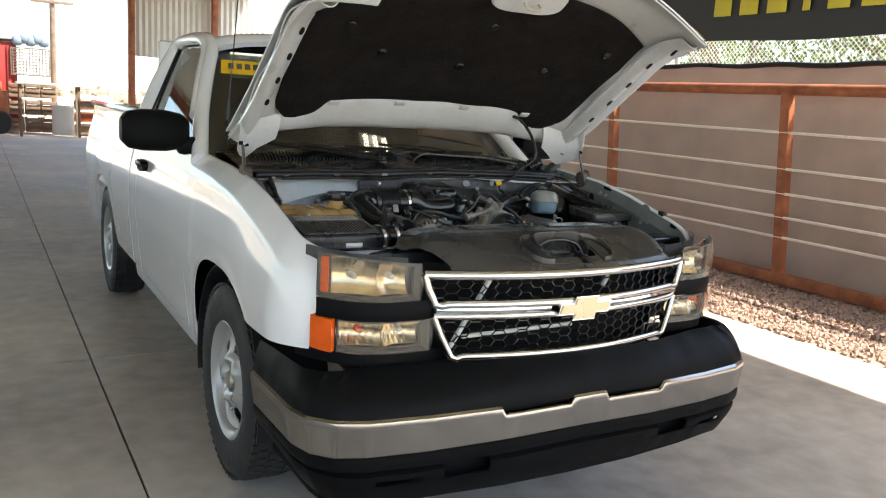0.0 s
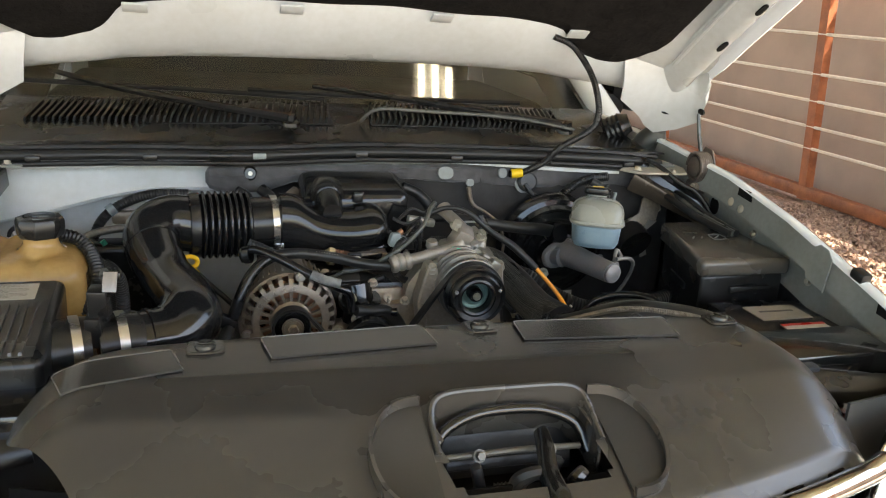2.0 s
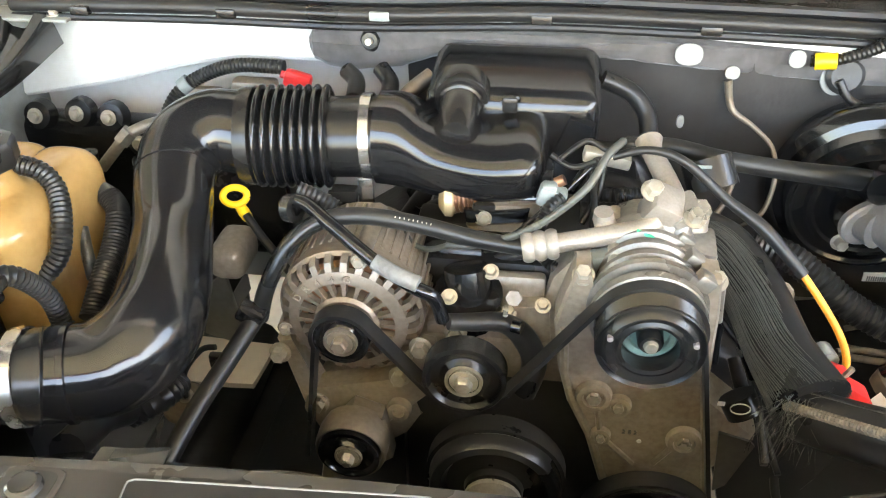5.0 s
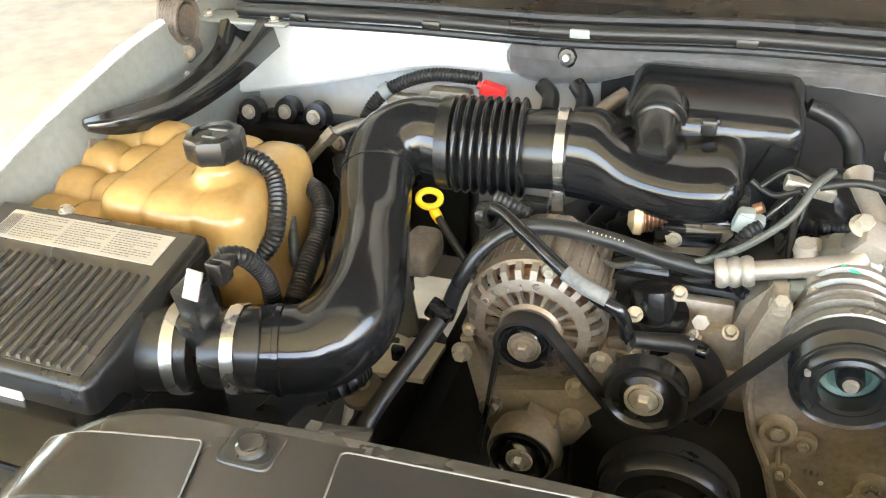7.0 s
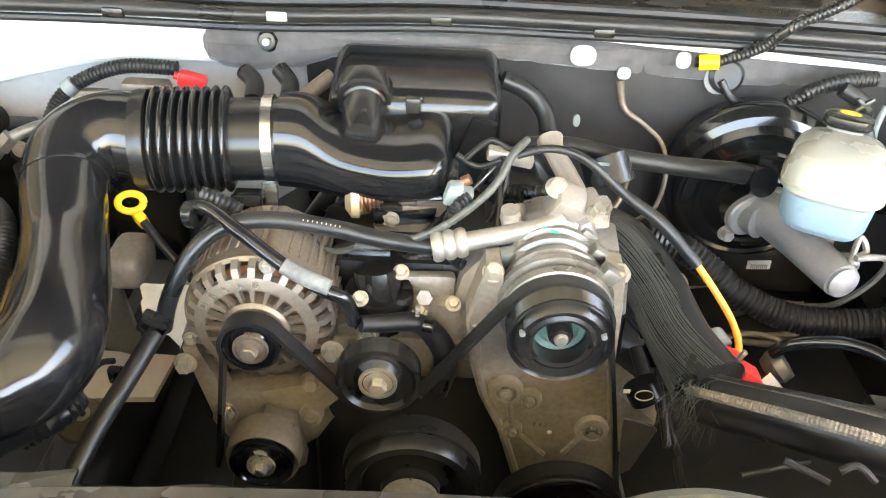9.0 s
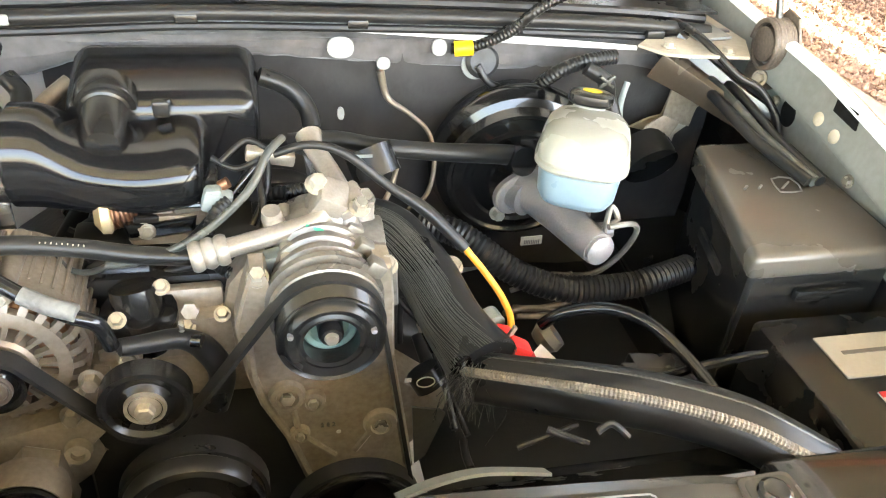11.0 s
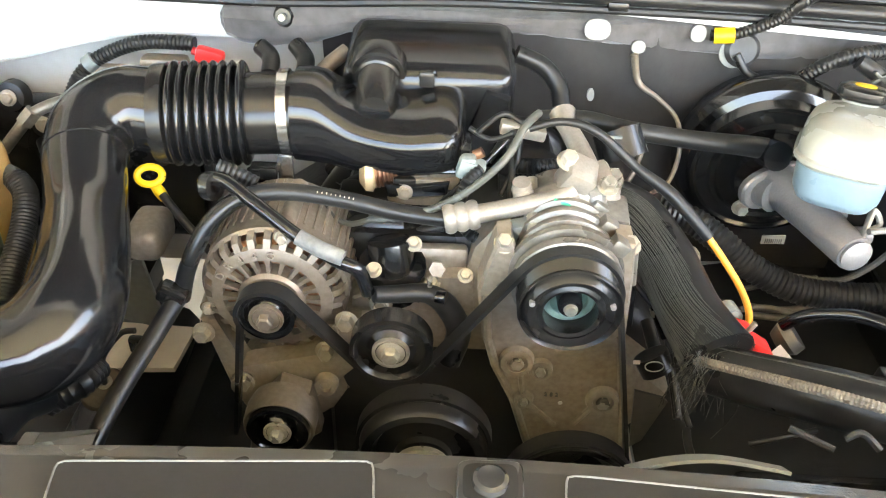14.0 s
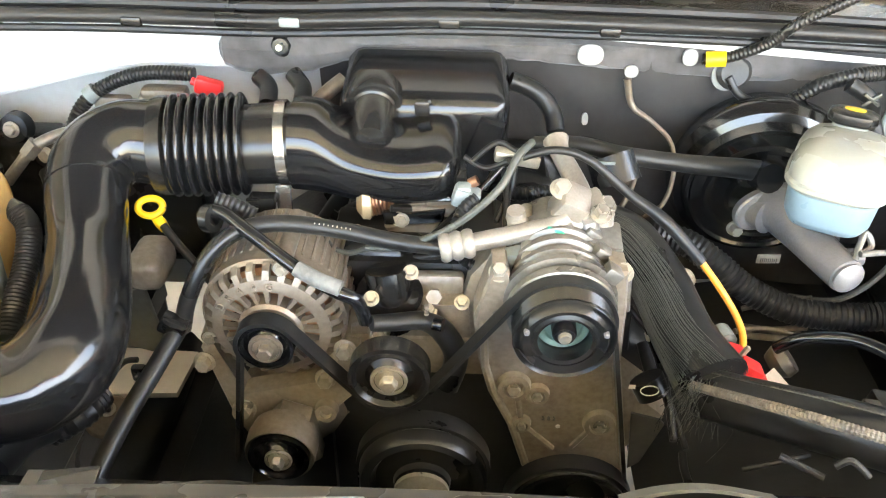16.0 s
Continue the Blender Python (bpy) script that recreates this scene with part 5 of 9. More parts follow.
part("cowl_end_cover", M().lathe([(0, 0.07), (0.02, 0.066), (0.034, 0.045), (0.042, 0.02), (0.046, -0.04), (0, -0.04)], (0.868, 1.395, 1.262), (0.15, -0.55, 0.8), 22), GREY_WIRE, cowl, "grey rounded cover at the end of the cowl")
part("cowl_boot", M().lathe([(0, 0.012), (0.026, 0.012), (0.030, 0.0)] + [(0.034 + 0.004 * (k % 2), -0.006 - 0.007 * k) for k in range(8)] + [(0, -0.07)], (0.810, 1.43, 1.318), (0.75, -0.4, 0.45), 26), BLACK_SATIN, cowl, "black ribbed boot at the end of the cowl")

# hood-light cable from the firewall to the hood
hc = M()
hc.tube([(0.380, 1.195, 1.225), (0.409, 1.190, 1.229), (0.459, 1.170, 1.260), (0.488, 1.150, 1.300), (0.575, 1.15, 1.36), (0.58, 1.19, 1.45), (0.53, 1.215, 1.53), (0.475, 1.222, 1.555)], 0.0085, 10, 8, rib=0.0012, pitch=0.006)
hcab = part("hood_cable", hc, BLACK_SATIN, truck, "black ribbed cable looping up to the hood")
part("cable_tag", M().tube([(0.384, 1.192, 1.226), (0.411, 1.187, 1.230)], 0.0115, 12), YELLOW, hcab, "yellow tag on the cable")

# brace bars from cowl to fender
def channel(pts, wide):
    """A stamped channel along pts with a groove down its middle."""
    rows = spline([(*p, w) for p, w in zip(pts, wide)], 6)
    P = [Vector(r[:3]) for r in rows]
    sec = [(-1, -0.5), (-1, 0.25), (-0.85, 0.55), (-0.55, 0.62), (-0.3, 0.2), (0.0, 0.1), (0.3, 0.2), (0.55, 0.62), (0.85, 0.55), (1, 0.25), (1, -0.5)]
    rings = []
    for i, p in enumerate(P):
        d = (P[min(i + 1, len(P) - 1)] - P[max(i - 1, 0)]).normalized()
        side = d.cross(Vector((0, -0.35, 1))).normalized()
        up = side.cross(d)
        rings.append([p + rows[i][3] * (a * side + b * up) for a, b in sec])
    return M().loft(rings)


for s in (-1, 1):
    ends = [Vector(p) for p in (((-0.781, 1.190, 1.221), (-0.775, 1.130, 1.204), (-0.783, 1.060, 1.187), (-0.796, 0.970, 1.181), (-0.819, 0.890, 1.191), (-0.842, 0.845, 1.202)) if s < 0 else ((0.722, 1.185, 1.222), (0.766, 1.150, 1.198), (0.812, 1.118, 1.172), (0.852, 1.092, 1.152), (0.878, 1.072, 1.139)))]
    brace = part("brace_bar", channel(ends, [0.05, 0.036, 0.029, 0.026, 0.022, 0.010] if s < 0 else [0.044, 0.036, 0.031, 0.029, 0.028]), BLACK_STEEL if s < 0 else BRACE_STEEL, truck, "glossy black stamped cowl brace bar")
    if s > 0:
        part("brace_foot", M().box(ends[-1] + Vector((s * 0.012, 0, -0.016)), (0.07, 0.06, 0.018), 0.006, rot=(8, 0, s * 10)), BLACK_STEEL, brace)
    pl = M()
    if s < 0:
        pl.box((-0.80, 1.205, 1.243), (0.2, 0.055, 0.005), 0.002)
        spots = ((-0.86, 1.198), (-0.73, 1.198))
    else:
        pl.prism([(0.662, 1.162), (0.69, 1.124), (0.72, 1.117), (0.822, 1.110), (0.855, 1.18), (0.85, 1.30), (0.72, 1.30), (0.70, 1.20)], (0, 0, 1.240), (1, 0, 0), (0, 1, 0), 0.005, 0.001)
        spots = ((0.705, 1.149), (0.790, 1.124))
    plate = part("brace_plate", pl, RAILP if s < 0 else CREAM_PAINT, brace, "" if s < 0 else "cream painted plate at the cowl corner")
    bb = M()
    for bx, by in spots:
        bolt(bb, (bx, by, 1.246), (0, 0, 1), 0.008)
    parts("bolt", bb, STEEL, plate)
    if s > 0:
        part("steel_tab", M().prism([(-0.035, -0.03), (0.03, -0.026), (0.034, 0.05), (-0.03, 0.05)], (0.795, 1.20, 1.247), (1, 0.15, 0), (-0.15, 1, 0), 0.004, 0.001), RAILP, plate, "bluish grey steel tab")
        part("drain_tube", M().tube([(0.735, 1.235, 1.262), (0.752, 1.175, 1.262), (0.768, 1.13, 1.25), (0.80, 1.095, 1.222), (0.835, 1.08, 1.205), (0.862, 1.062, 1.17), (0.876, 1.05, 1.13)], 0.006, 10), BLACK_SATIN, plate)

# ---- radiator cover ----
def cover_rear(x):
    return 0.482 - 0.035 * (abs(x) / 0.56) ** 2 - 0.09 * max(0, (abs(x) - 0.42) / 0.16) ** 2


def cover_pt(x, v):
    yr, yf = cover_rear(x), gy(x) + 0.02
    prof = [(0.0, 1.085), (0.0, 1.130), (0.012, 1.146), (0.05, 1.151), (0.35, 1.150), (0.55, 1.135), (0.75, 1.105), (0.95, 1.072), (1.0, 1.05)]
    q = v * (len(prof) - 1)
    i = min(int(q), len(prof) - 2)
    t = q - i
    f = prof[i][0] * (1 - t) + prof[i + 1][0] * t
    z = prof[i][1] * (1 - t) + prof[i + 1][1] * t
    e = max(0, (abs(x) - 0.47) / 0.1)
    return (x, yr + (yf - yr) * f, z - 0.05 * e ** 2.4)


def cover_at(x, y, up=0.0):
    """A point on the cover's top at a place."""
    yr, yf = cover_rear(x), gy(x) + 0.02
    f = (y - yr) / (yf - yr)
    z = lerp([(0.0, 1.140), (0.012, 1.146), (0.05, 1.151), (0.35, 1.150), (0.55, 1.135), (0.75, 1.105), (0.95, 1.072), (1.0, 1.05)], f)
    return Vector((x, y, z - 0.05 * max(0, (abs(x) - 0.47) / 0.1) ** 2.4 + up))


def cover_x(u, v):
    """Across the cover, whose one front corner is cut back round the lamp."""
    t = min(1, max(0, (0.31 - cover_pt(-0.57, v)[1]) / 0.15))
    x0 = -0.57 + 0.10 * t * t * (3 - 2 * t)
    return x0 + (0.57 - x0) * u


cv = M()
NX, NV = 114, 64
for i in range(NX + 1):
    for j in range(NV + 1):
        cv.v.append(cover_pt(cover_x(i / NX, j / NV), j / NV))
for i in range(NX):
    for j in range(NV):
        x, y, z = cover_pt(cover_x((i + 0.5) / NX, (j + 0.5) / NV), (j + 0.5) / NV)
        if ((x - 0.03) / 0.102) ** 6 + ((y - 0.185) / 0.066) ** 6 < 1:
            continue
        cv.f.append((i * (NV + 1) + j, (i + 1) * (NV + 1) + j, (i + 1) * (NV + 1) + j + 1, i * (NV + 1) + j + 1))
cover = part("radiator_cover", cv, COVERP, truck, "black plastic radiator support cover")
visor = M()
def visor_pt(u, v):
    a = math.pi * u
    x = 0.03 + 0.108 * math.copysign(abs(math.cos(a)) ** 0.35, math.cos(a))
    y = 0.175 + 0.08 * abs(math.sin(a)) ** 0.35
    top = 0.018 * math.sin(a) ** 0.5
    return cover_at(x, y) + Vector((0, -0.012 * v * math.sin(a), -0.06 + (0.062 + top) * v))
visor.grid(visor_pt, 40, 6, 0.004)
part("opening_visor", visor, COVERP, cover, "raised rear wall of the latch opening")
part("visor_lip", M().tube([visor_pt(k / 40, 1) for k in range(41)], 0.004, 8, 2), COVERP, cover)
for s, cx in ((-1, -0.085), (1, 0.145)):
    def arc(u, cx=cx, s=s):
        return cx + s * 0.073 * max(0, math.sin(math.pi * u)) ** 0.8, 0.17 - 0.078 * math.cos(math.pi * u)
    part("opening_wing", M().grid(lambda u, v: cover_at(*arc(u), 0) + Vector((0, 0, -0.008 + 0.024 * v)), 28, 3, 0.005), COVERP, cover, "rounded wall beside the latch opening")
    part("wing_floor", M().grid(lambda u, v: cover_at(cx + (arc(u)[0] - cx) * v, arc(u)[1], 0.0025), 24, 6, 0.002), PANELP, cover)
# near-black floor and wall paint the shade inside the latch opening
part("latch_well", M().box((0.03, 0.20, 1.02), (0.3, 0.18, 0.01), 0.002), RECESS_SHADE, cover)
part("latch_wall", M().box((0.03, 0.275, 1.06), (0.3, 0.01, 0.09), 0.002), RECESS_SHADE, cover)
lt = part("hood_latch", M().box((0.03, 0.245, 1.06), (0.2, 0.008, 0.06), 0.003, rot=(-12, 0, 0)), DARK, cover, "black hood latch in the cover opening")
part("latch_hoop", M().tube([(-0.075, 0.205, 1.075), (-0.062, 0.222, 1.108), (-0.02, 0.232, 1.126), (0.03, 0.234, 1.130), (0.08, 0.232, 1.126), (0.122, 0.222, 1.108), (0.135, 0.205, 1.075)], 0.0075, 12), BLACK_STEEL, lt, "glossy black latch hoop")
part("latch_bar", M().tube([(-0.06, 0.20, 1.088), (0.03, 0.197, 1.092), (0.12, 0.20, 1.088)], 0.0042, 10), DULL, lt)
part("latch_bar", M().box((0.03, 0.215, 1.066), (0.17, 0.006, 0.014), 0.002, rot=(-20, 0, 0)), DARK, lt)
for x in (-0.02, 0.075):
    part("bolt", bolt(M(), (x, 0.192, 1.092), (0, -1, 0.5), 0.006, 0.008), DULL, lt)
    part("latch_post", M().box((x, 0.185, 1.058), (0.014, 0.014, 0.06), 0.004, rot=(10, 16 * (1 if x > 0 else -1), 0)), DARK, lt)
part("latch_lever", M().tube([(0.065, 0.205, 1.112), (0.06, 0.175, 1.104), (0.052, 0.140, 1.090), (0.050, 0.105, 1.082), (0.050, 0.075, 1.070)], [0.010, 0.013, 0.014, 0.016, 0.012], 10, flat=0.6), BLACK_STEEL, lt, "black release lever reaching over the cover edge")
part("lever_tab", M().box((0.052, 0.07, 1.068), (0.034, 0.022, 0.006), 0.002, rot=(25, 0, 8)), DULL, lt)
part("latch_hook", M().tube([(0.02, 0.17, 1.03), (0.022, 0.160, 1.07), (0.04, 0.150, 1.088), (0.068, 0.155, 1.078)], [0.010, 0.011, 0.009, 0.006], 8), DARK, lt)
part("latch_hook", M().tube([(0.085, 0.150, 1.03), (0.090, 0.145, 1.07), (0.105, 0.150, 1.085)], [0.013, 0.011, 0.008], 8), BLACK_STEEL, lt)
part("latch_spring", M().tube([(0.0, 0.18, 1.05), (0.06, 0.175, 1.055)], 0.008, 10, rib=0.003, pitch=0.005), DULL, lt)
for q in (((-0.532, 0.394), (-0.387, 0.422), (-0.371, 0.362), (-0.511, 0.326)), ((-0.268, 0.446), (-0.030, 0.460), (-0.022, 0.395), (-0.258, 0.380)), ((0.118, 0.456), (0.372, 0.440), (0.362, 0.372), (0.112, 0.392))):
    def pan(u, v, up=0.0015):
        x = (q[0][0] * (1 - u) + q[1][0] * u) * (1 - v) + (q[3][0] * (1 - u) + q[2][0] * u) * v
        y = (q[0][1] * (1 - u) + q[1][1] * u) * (1 - v) + (q[3][1] * (1 - u) + q[2][1] * u) * v
        return cover_at(x, y, up)
    part("panel", M().grid(pan, 20, 8, 0.003), PANELP, cover, "smooth inset panel")
    def pe(u, v):
        return pan(u, v, 0.0048)
    e = [pe(0, 1), pe(0, 0.5), pe(0, 0.10), pe(0.015, 0.02), pe(0.06, 0), pe(0.3, 0), pe(0.6, 0), pe(0.94, 0), pe(0.985, 0.02), pe(1, 0.10), pe(1, 0.5), pe(1, 1)]
    part("panel_edge", M().tube(e, 0.0009, 6, 2), EDGEP, cover, "thin pale panel edge")
for c in ((-0.343, 0.428), (0.060, 0.447), (0.469, 0.425)):
    o = cover_at(*c)
    part("clip_seat", M().prism(oval(0.0255, 0.021, 28, 6), (o.x, o.y, o.z + 0.0005), (1, 0.03, 0), (0, 1, 0.02), 0.003, 0.0012), COVERP, cover)
    part("clip_well", M().prism(oval(0.021, 0.0165, 28, 5), (o.x, o.y, o.z + 0.0037), (1, 0.03, 0), (0, 1, 0.02), 0.0006), PANELP, cover)
    part("push_clip", M().lathe([(0.0, 0.0045), (0.006, 0.0045), (0.0105, 0.006), (0.0135, 0.004), (0.0145, 0), (0, 0)], (o.x, o.y, o.z + 0.004), (0, 0, 1), 28), PANELP, cover)

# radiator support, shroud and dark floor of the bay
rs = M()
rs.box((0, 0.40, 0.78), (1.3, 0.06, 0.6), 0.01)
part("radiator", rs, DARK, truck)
shr = M()
shr.grid(lambda u, v: (-0.44 + 0.96 * u, 0.50 + 0.10 * v, 1.085 - 0.10 * v - 0.05 * abs(2 * u - 1) ** 2 * 0), 24, 6, 0.004)
shr.box((0.04, 0.62, 0.62), (0.9, 0.02, 0.3), 0.004)
shroud = part("fan_shroud", shr, BLACK_SATIN, truck, "black plastic fan shroud")
def lip(a, b, c, d):
    P = [Vector(p) - Vector((0, 0, 0.008)) for p in spline([a, b, c, d], 6)]
    return M().grid(lambda u, v: P[int(round(u * 18))] + Vector((0, 0.018 * v, -0.014 * v)), 18, 3, 0.003)
part("shroud_lip", lip((0.185, 0.515, 1.099), (0.223, 0.520, 1.108), (0.265, 0.520, 1.113), (0.322, 0.515, 1.108)), RAILP, shroud, "pale grey shroud lip")
part("shroud_lip", lip((-0.250, 0.515, 1.082), (-0.205, 0.520, 1.089), (-0.160, 0.520, 1.091), (-0.109, 0.515, 1.086)), COVERP, shroud)
tb = M()
tb.box((-0.296, 0.500, 1.110), (0.05, 0.03, 0.006), 0.002, rot=(-15, 0, 10))
tb.box((-0.319, 0.500, 1.103), (0.04, 0.03, 0.006), 0.002)
parts("support_tab", tb, COVERP, shroud)
sup = M()
for s in (-1, 1):
    sup.box((s * 0.68, 0.45, 0.98), (0.3, 0.12, 0.22), 0.01)
parts("radiator_support", sup, BLACK_STEEL, truck)
for s in (-1, 1):
    pl = M()
    pl.tube([(s * 0.56, 0.38, 1.06), (s * 0.66, 0.36, 1.05), (s * 0.78, 0.34, 1.04)], 0.03, 10, flat=0.4)
    part("lamp_bracket", pl, BLACK_SATIN, truck)

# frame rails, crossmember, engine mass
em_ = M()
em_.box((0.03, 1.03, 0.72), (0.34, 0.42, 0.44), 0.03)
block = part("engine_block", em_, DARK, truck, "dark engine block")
part("valley_cover", M().box((0.03, 0.93, 0.93), (0.3, 0.2, 0.12), 0.02), CAST_DIRTY, block)
for s in (-1, 1):
    part("cylinder_head", M().box((0.03 + s * 0.2, 1.05, 0.86), (0.16, 0.46, 0.14), 0.03, rot=(0, s * 40, 0)), CAST_DIRTY, block)
mani = M()
mani.box((0.02, 1.05, 1.03), (0.3, 0.34, 0.09), 0.03)
for k in range(4):
    for s in (-1, 1):
        part("runner", M().tube([(0.02 + s * 0.06, 0.92 + 0.09 * k, 1.06), (0.02 + s * 0.13, 0.92 + 0.09 * k, 1.05), (0.02 + s * 0.19, 0.92 + 0.09 * k, 0.97)], 0.026, 10), BLACK_SATIN, block)
part("intake_manifold", mani, BLACK_SATIN, block, "black plastic intake manifold")
for s in (-1, 1):
    vc = M()
    vc.box((0.03 + s * 0.25, 1.08, 0.90), (0.13, 0.4, 0.08), 0.025, rot=(0, s * 35, 0), seg=3)
    part("valve_cover", vc, DARK, block)
tcv = M()
tcv.prism(xz([(-0.090, 0.870, 0.986), (-0.027, 0.870, 1.036), (0.048, 0.870, 1.040), (0.063, 0.870, 0.875), (-0.102, 0.870, 0.842)]), (0, 0.87, 0), (1, 0, 0), (0, 0, 1), 0.03)
part("water_pump_housing", tcv, CAST_DIRTY, block, "stained aluminium water pump housing")
wpb = M()
wpb.tube([(-0.054, 0.860, 1.077), (-0.050, 0.850, 1.041), (-0.051, 0.850, 1.005)], [0.028, 0.03, 0.034], 16)
wpb.lathe([(0, 0.012), (0.042, 0.012), (0.042, 0), (0, 0)], (-0.050, 0.845, 1.041), (0, -0.3, 1), 20)
part("thermostat_neck", wpb, BLACK_STEEL, block)
for p in ((-0.070, 0.820, 1.061), (-0.000, 0.840, 1.029), (-0.024, 0.850, 1.080), (0.040, 0.840, 1.043)):
    part("bolt", bolt(M(), p, (0, -0.6, 0.8), 0.007, 0.009), STEEL, block)
lowm = M()
lowm.box((0, 0.70, 0.50), (0.9, 0.16, 0.1), 0.02)
lowm.tube([(-0.52, 0.55, 0.62), (-0.5, 0.9, 0.6), (-0.5, 1.2, 0.62)], 0.05, 10)
lowm.tube([(0.52, 0.55, 0.62), (0.5, 0.9, 0.6), (0.5, 1.2, 0.62)], 0.05, 10)
part("front_crossmember", lowm, DARK, truck)
# dark sheets close the bay floor, its shade put into their colour
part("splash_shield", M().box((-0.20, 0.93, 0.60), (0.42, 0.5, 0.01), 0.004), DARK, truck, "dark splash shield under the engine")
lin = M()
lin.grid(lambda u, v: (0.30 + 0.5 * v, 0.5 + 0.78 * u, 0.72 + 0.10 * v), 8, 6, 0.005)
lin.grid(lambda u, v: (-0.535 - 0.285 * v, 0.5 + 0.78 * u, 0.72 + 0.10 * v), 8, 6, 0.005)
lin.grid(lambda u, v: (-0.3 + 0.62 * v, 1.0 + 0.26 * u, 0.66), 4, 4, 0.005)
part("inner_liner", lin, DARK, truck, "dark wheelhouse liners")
# added sheet in place of the lit ground visible past the wheel
part("ground_glimpse_sheet", M().add([(-0.545, 0.945, 0.745), (-0.405, 0.955, 0.745), (-0.395, 1.045, 0.75), (-0.54, 1.05, 0.75), (-0.545, 0.945, 0.735), (-0.405, 0.955, 0.735), (-0.395, 1.045, 0.74), (-0.54, 1.05, 0.74)], [(0, 1, 2, 3), (7, 6, 5, 4), (0, 4, 5, 1), (1, 5, 6, 2), (2, 6, 7, 3), (3, 7, 4, 0)]), BEIGE, truck, "added beige sheet standing for bright ground seen below the duct")
part("wheelhouse_plate", M().prism(xz([(-0.472, 1.0, 0.90), (-0.44, 1.0, 0.925), (-0.425, 1.0, 0.80), (-0.445, 1.0, 0.785), (-0.493, 1.0, 0.80)]), (0, 1.01, 0), (1, 0, 0), (0, 0, 1), 0.008, 0.002), RAILP, truck, "blue-grey steel plate behind the duct")

# ---- coolant reservoir ----
res = M()
for i in range(3):
    x = -0.712 + 0.066 * i
    res.box((x, 0.835, 1.06), (0.092, 0.23 - 0.012 * (i != 1), 0.235), 0.036, seg=5)
res.box((-0.645, 0.83, 1.05), (0.2, 0.2, 0.2), 0.03, seg=4)
for i in range(2):
    for j in range(4):
        res.box((-0.842 + 0.07 * i, 0.745 + 0.06 * j, 1.03 + 0.012 * j), (0.08, 0.07, 0.22), 0.028, seg=5)
res.box((-0.80, 0.84, 1.03), (0.13, 0.22, 0.19), 0.03, seg=3)
res.lathe([(0.034, 0), (0.034, 0.02), (0.028, 0.024), (0.028, 0.05), (0.0, 0.05)], (-0.607, 0.81, 1.165), (0, 0, 1), 24)
def fused(m, voxel, name):
    """One closed skin round all the lobes of m."""
    tmp = bpy.data.objects.new(name, m.mesh(name))
    bpy.context.scene.collection.objects.link(tmp)
    re_ = tmp.modifiers.new("skin", "REMESH")
    re_.mode, re_.voxel_size, re_.use_smooth_shade = "VOXEL", voxel, True
    sm = tmp.modifiers.new("soften", "SMOOTH")
    sm.factor, sm.iterations = 0.5, 5
    me = bpy.data.meshes.new_from_object(tmp.evaluated_get(bpy.context.evaluated_depsgraph_get()))
    bpy.data.objects.remove(tmp)
    me.name = name
    me.polygons.foreach_set("use_smooth", [True] * len(me.polygons))
    return me


tank = part("coolant_reservoir", fused(res, 0.0045, "coolant_reservoir"), AMBER_TANK, truck, "amber translucent coolant reservoir")
cap = M()
n = 48
rings = []
for r, h in ((0.0, 0.0), (0.034, 0.0), (0.036, 0.004), (0.036, 0.025), (0.0335, 0.031), (0.026, 0.033), (0.025, 0.029), (0.0, 0.029)):
    rings.append([(-0.607 + (r + (0.003 * max(0, math.cos(8 * 2 * math.pi * k / n)) if r > 0.033 else 0)) * math.cos(2 * math.pi * k / n), 0.812 + (r + (0.003 * max(0, math.cos(8 * 2 * math.pi * k / n)) if r > 0.033 else 0)) * math.sin(2 * math.pi * k / n), 1.205 + h) for k in range(n)])
cap.loft(rings)
part("cap", cap, BLACK_SATIN, tank, "black ridged pressure cap")
for k in range(2):
    part("cap_mark", M().box((-0.607 + 0.0, 0.812 + 0.011 - 0.022 * k, 1.2345), (0.026 - 0.008 * k, 0.0035, 0.001), 0), GREY_CONN, tank)
rh = M()
rh.tube([(-0.595, 0.830, 1.199), (-0.558, 0.830, 1.193), (-0.534, 0.820, 1.173), (-0.519, 0.790, 1.143), (-0.522, 0.770, 1.112), (-0.549, 0.750, 1.086), (-0.576, 0.740, 1.083)], 0.0125, 12, 8, rib=0.0016, pitch=0.006)
part("overflow_hose", rh, BLACK_RUBBER, tank, "ribbed black overflow hose")

# ---- air filter box ----
ab = M()
def quad_box(m, x0, x1, y0, y1, zb, zt0, zt1, r=0.012, skew=0.0):
    """A box with a sloping top and rounded edges."""
    bm = bmesh.new()
    bmesh.ops.create_cube(bm, size=1)
    for v in bm.verts:
        y = y0 if v.co.y < 0 else y1
        v.co = ((x0 + (skew if y == y0 else 0) if v.co.x < 0 else x1), y, zb if v.co.z < 0 else (zt0 if y == y0 else zt1))
    bmesh.ops.bevel(bm, geom=bm.edges[:], offset=r, segments=3, affect="EDGES", profile=0.5)
    bm.verts.index_update()
    m.add([p.co[:] for p in bm.verts], [[p.index for p in q.verts] for q in bm.faces])
    bm.free()
quad_box(ab, -0.865, -0.555, 0.465, 0.70, 1.045, 1.13, 1.165)
box_ = part("air_filter_box", ab, BLACK_SATIN, truck, "black ribbed air filter box")
# paler sheet paints the dust and the light from above on the lid
part("lid_top", M().grid(lambda u, v: (-0.852 + 0.284 * u, 0.476 + 0.214 * v, 1.1305 + 0.149 * (0.011 + 0.214 * v) + 0.0006), 4, 4, 0.001), COVERP, box_, "dusty brown-grey lid top, lightened in colour for light from above")
lowb = M()
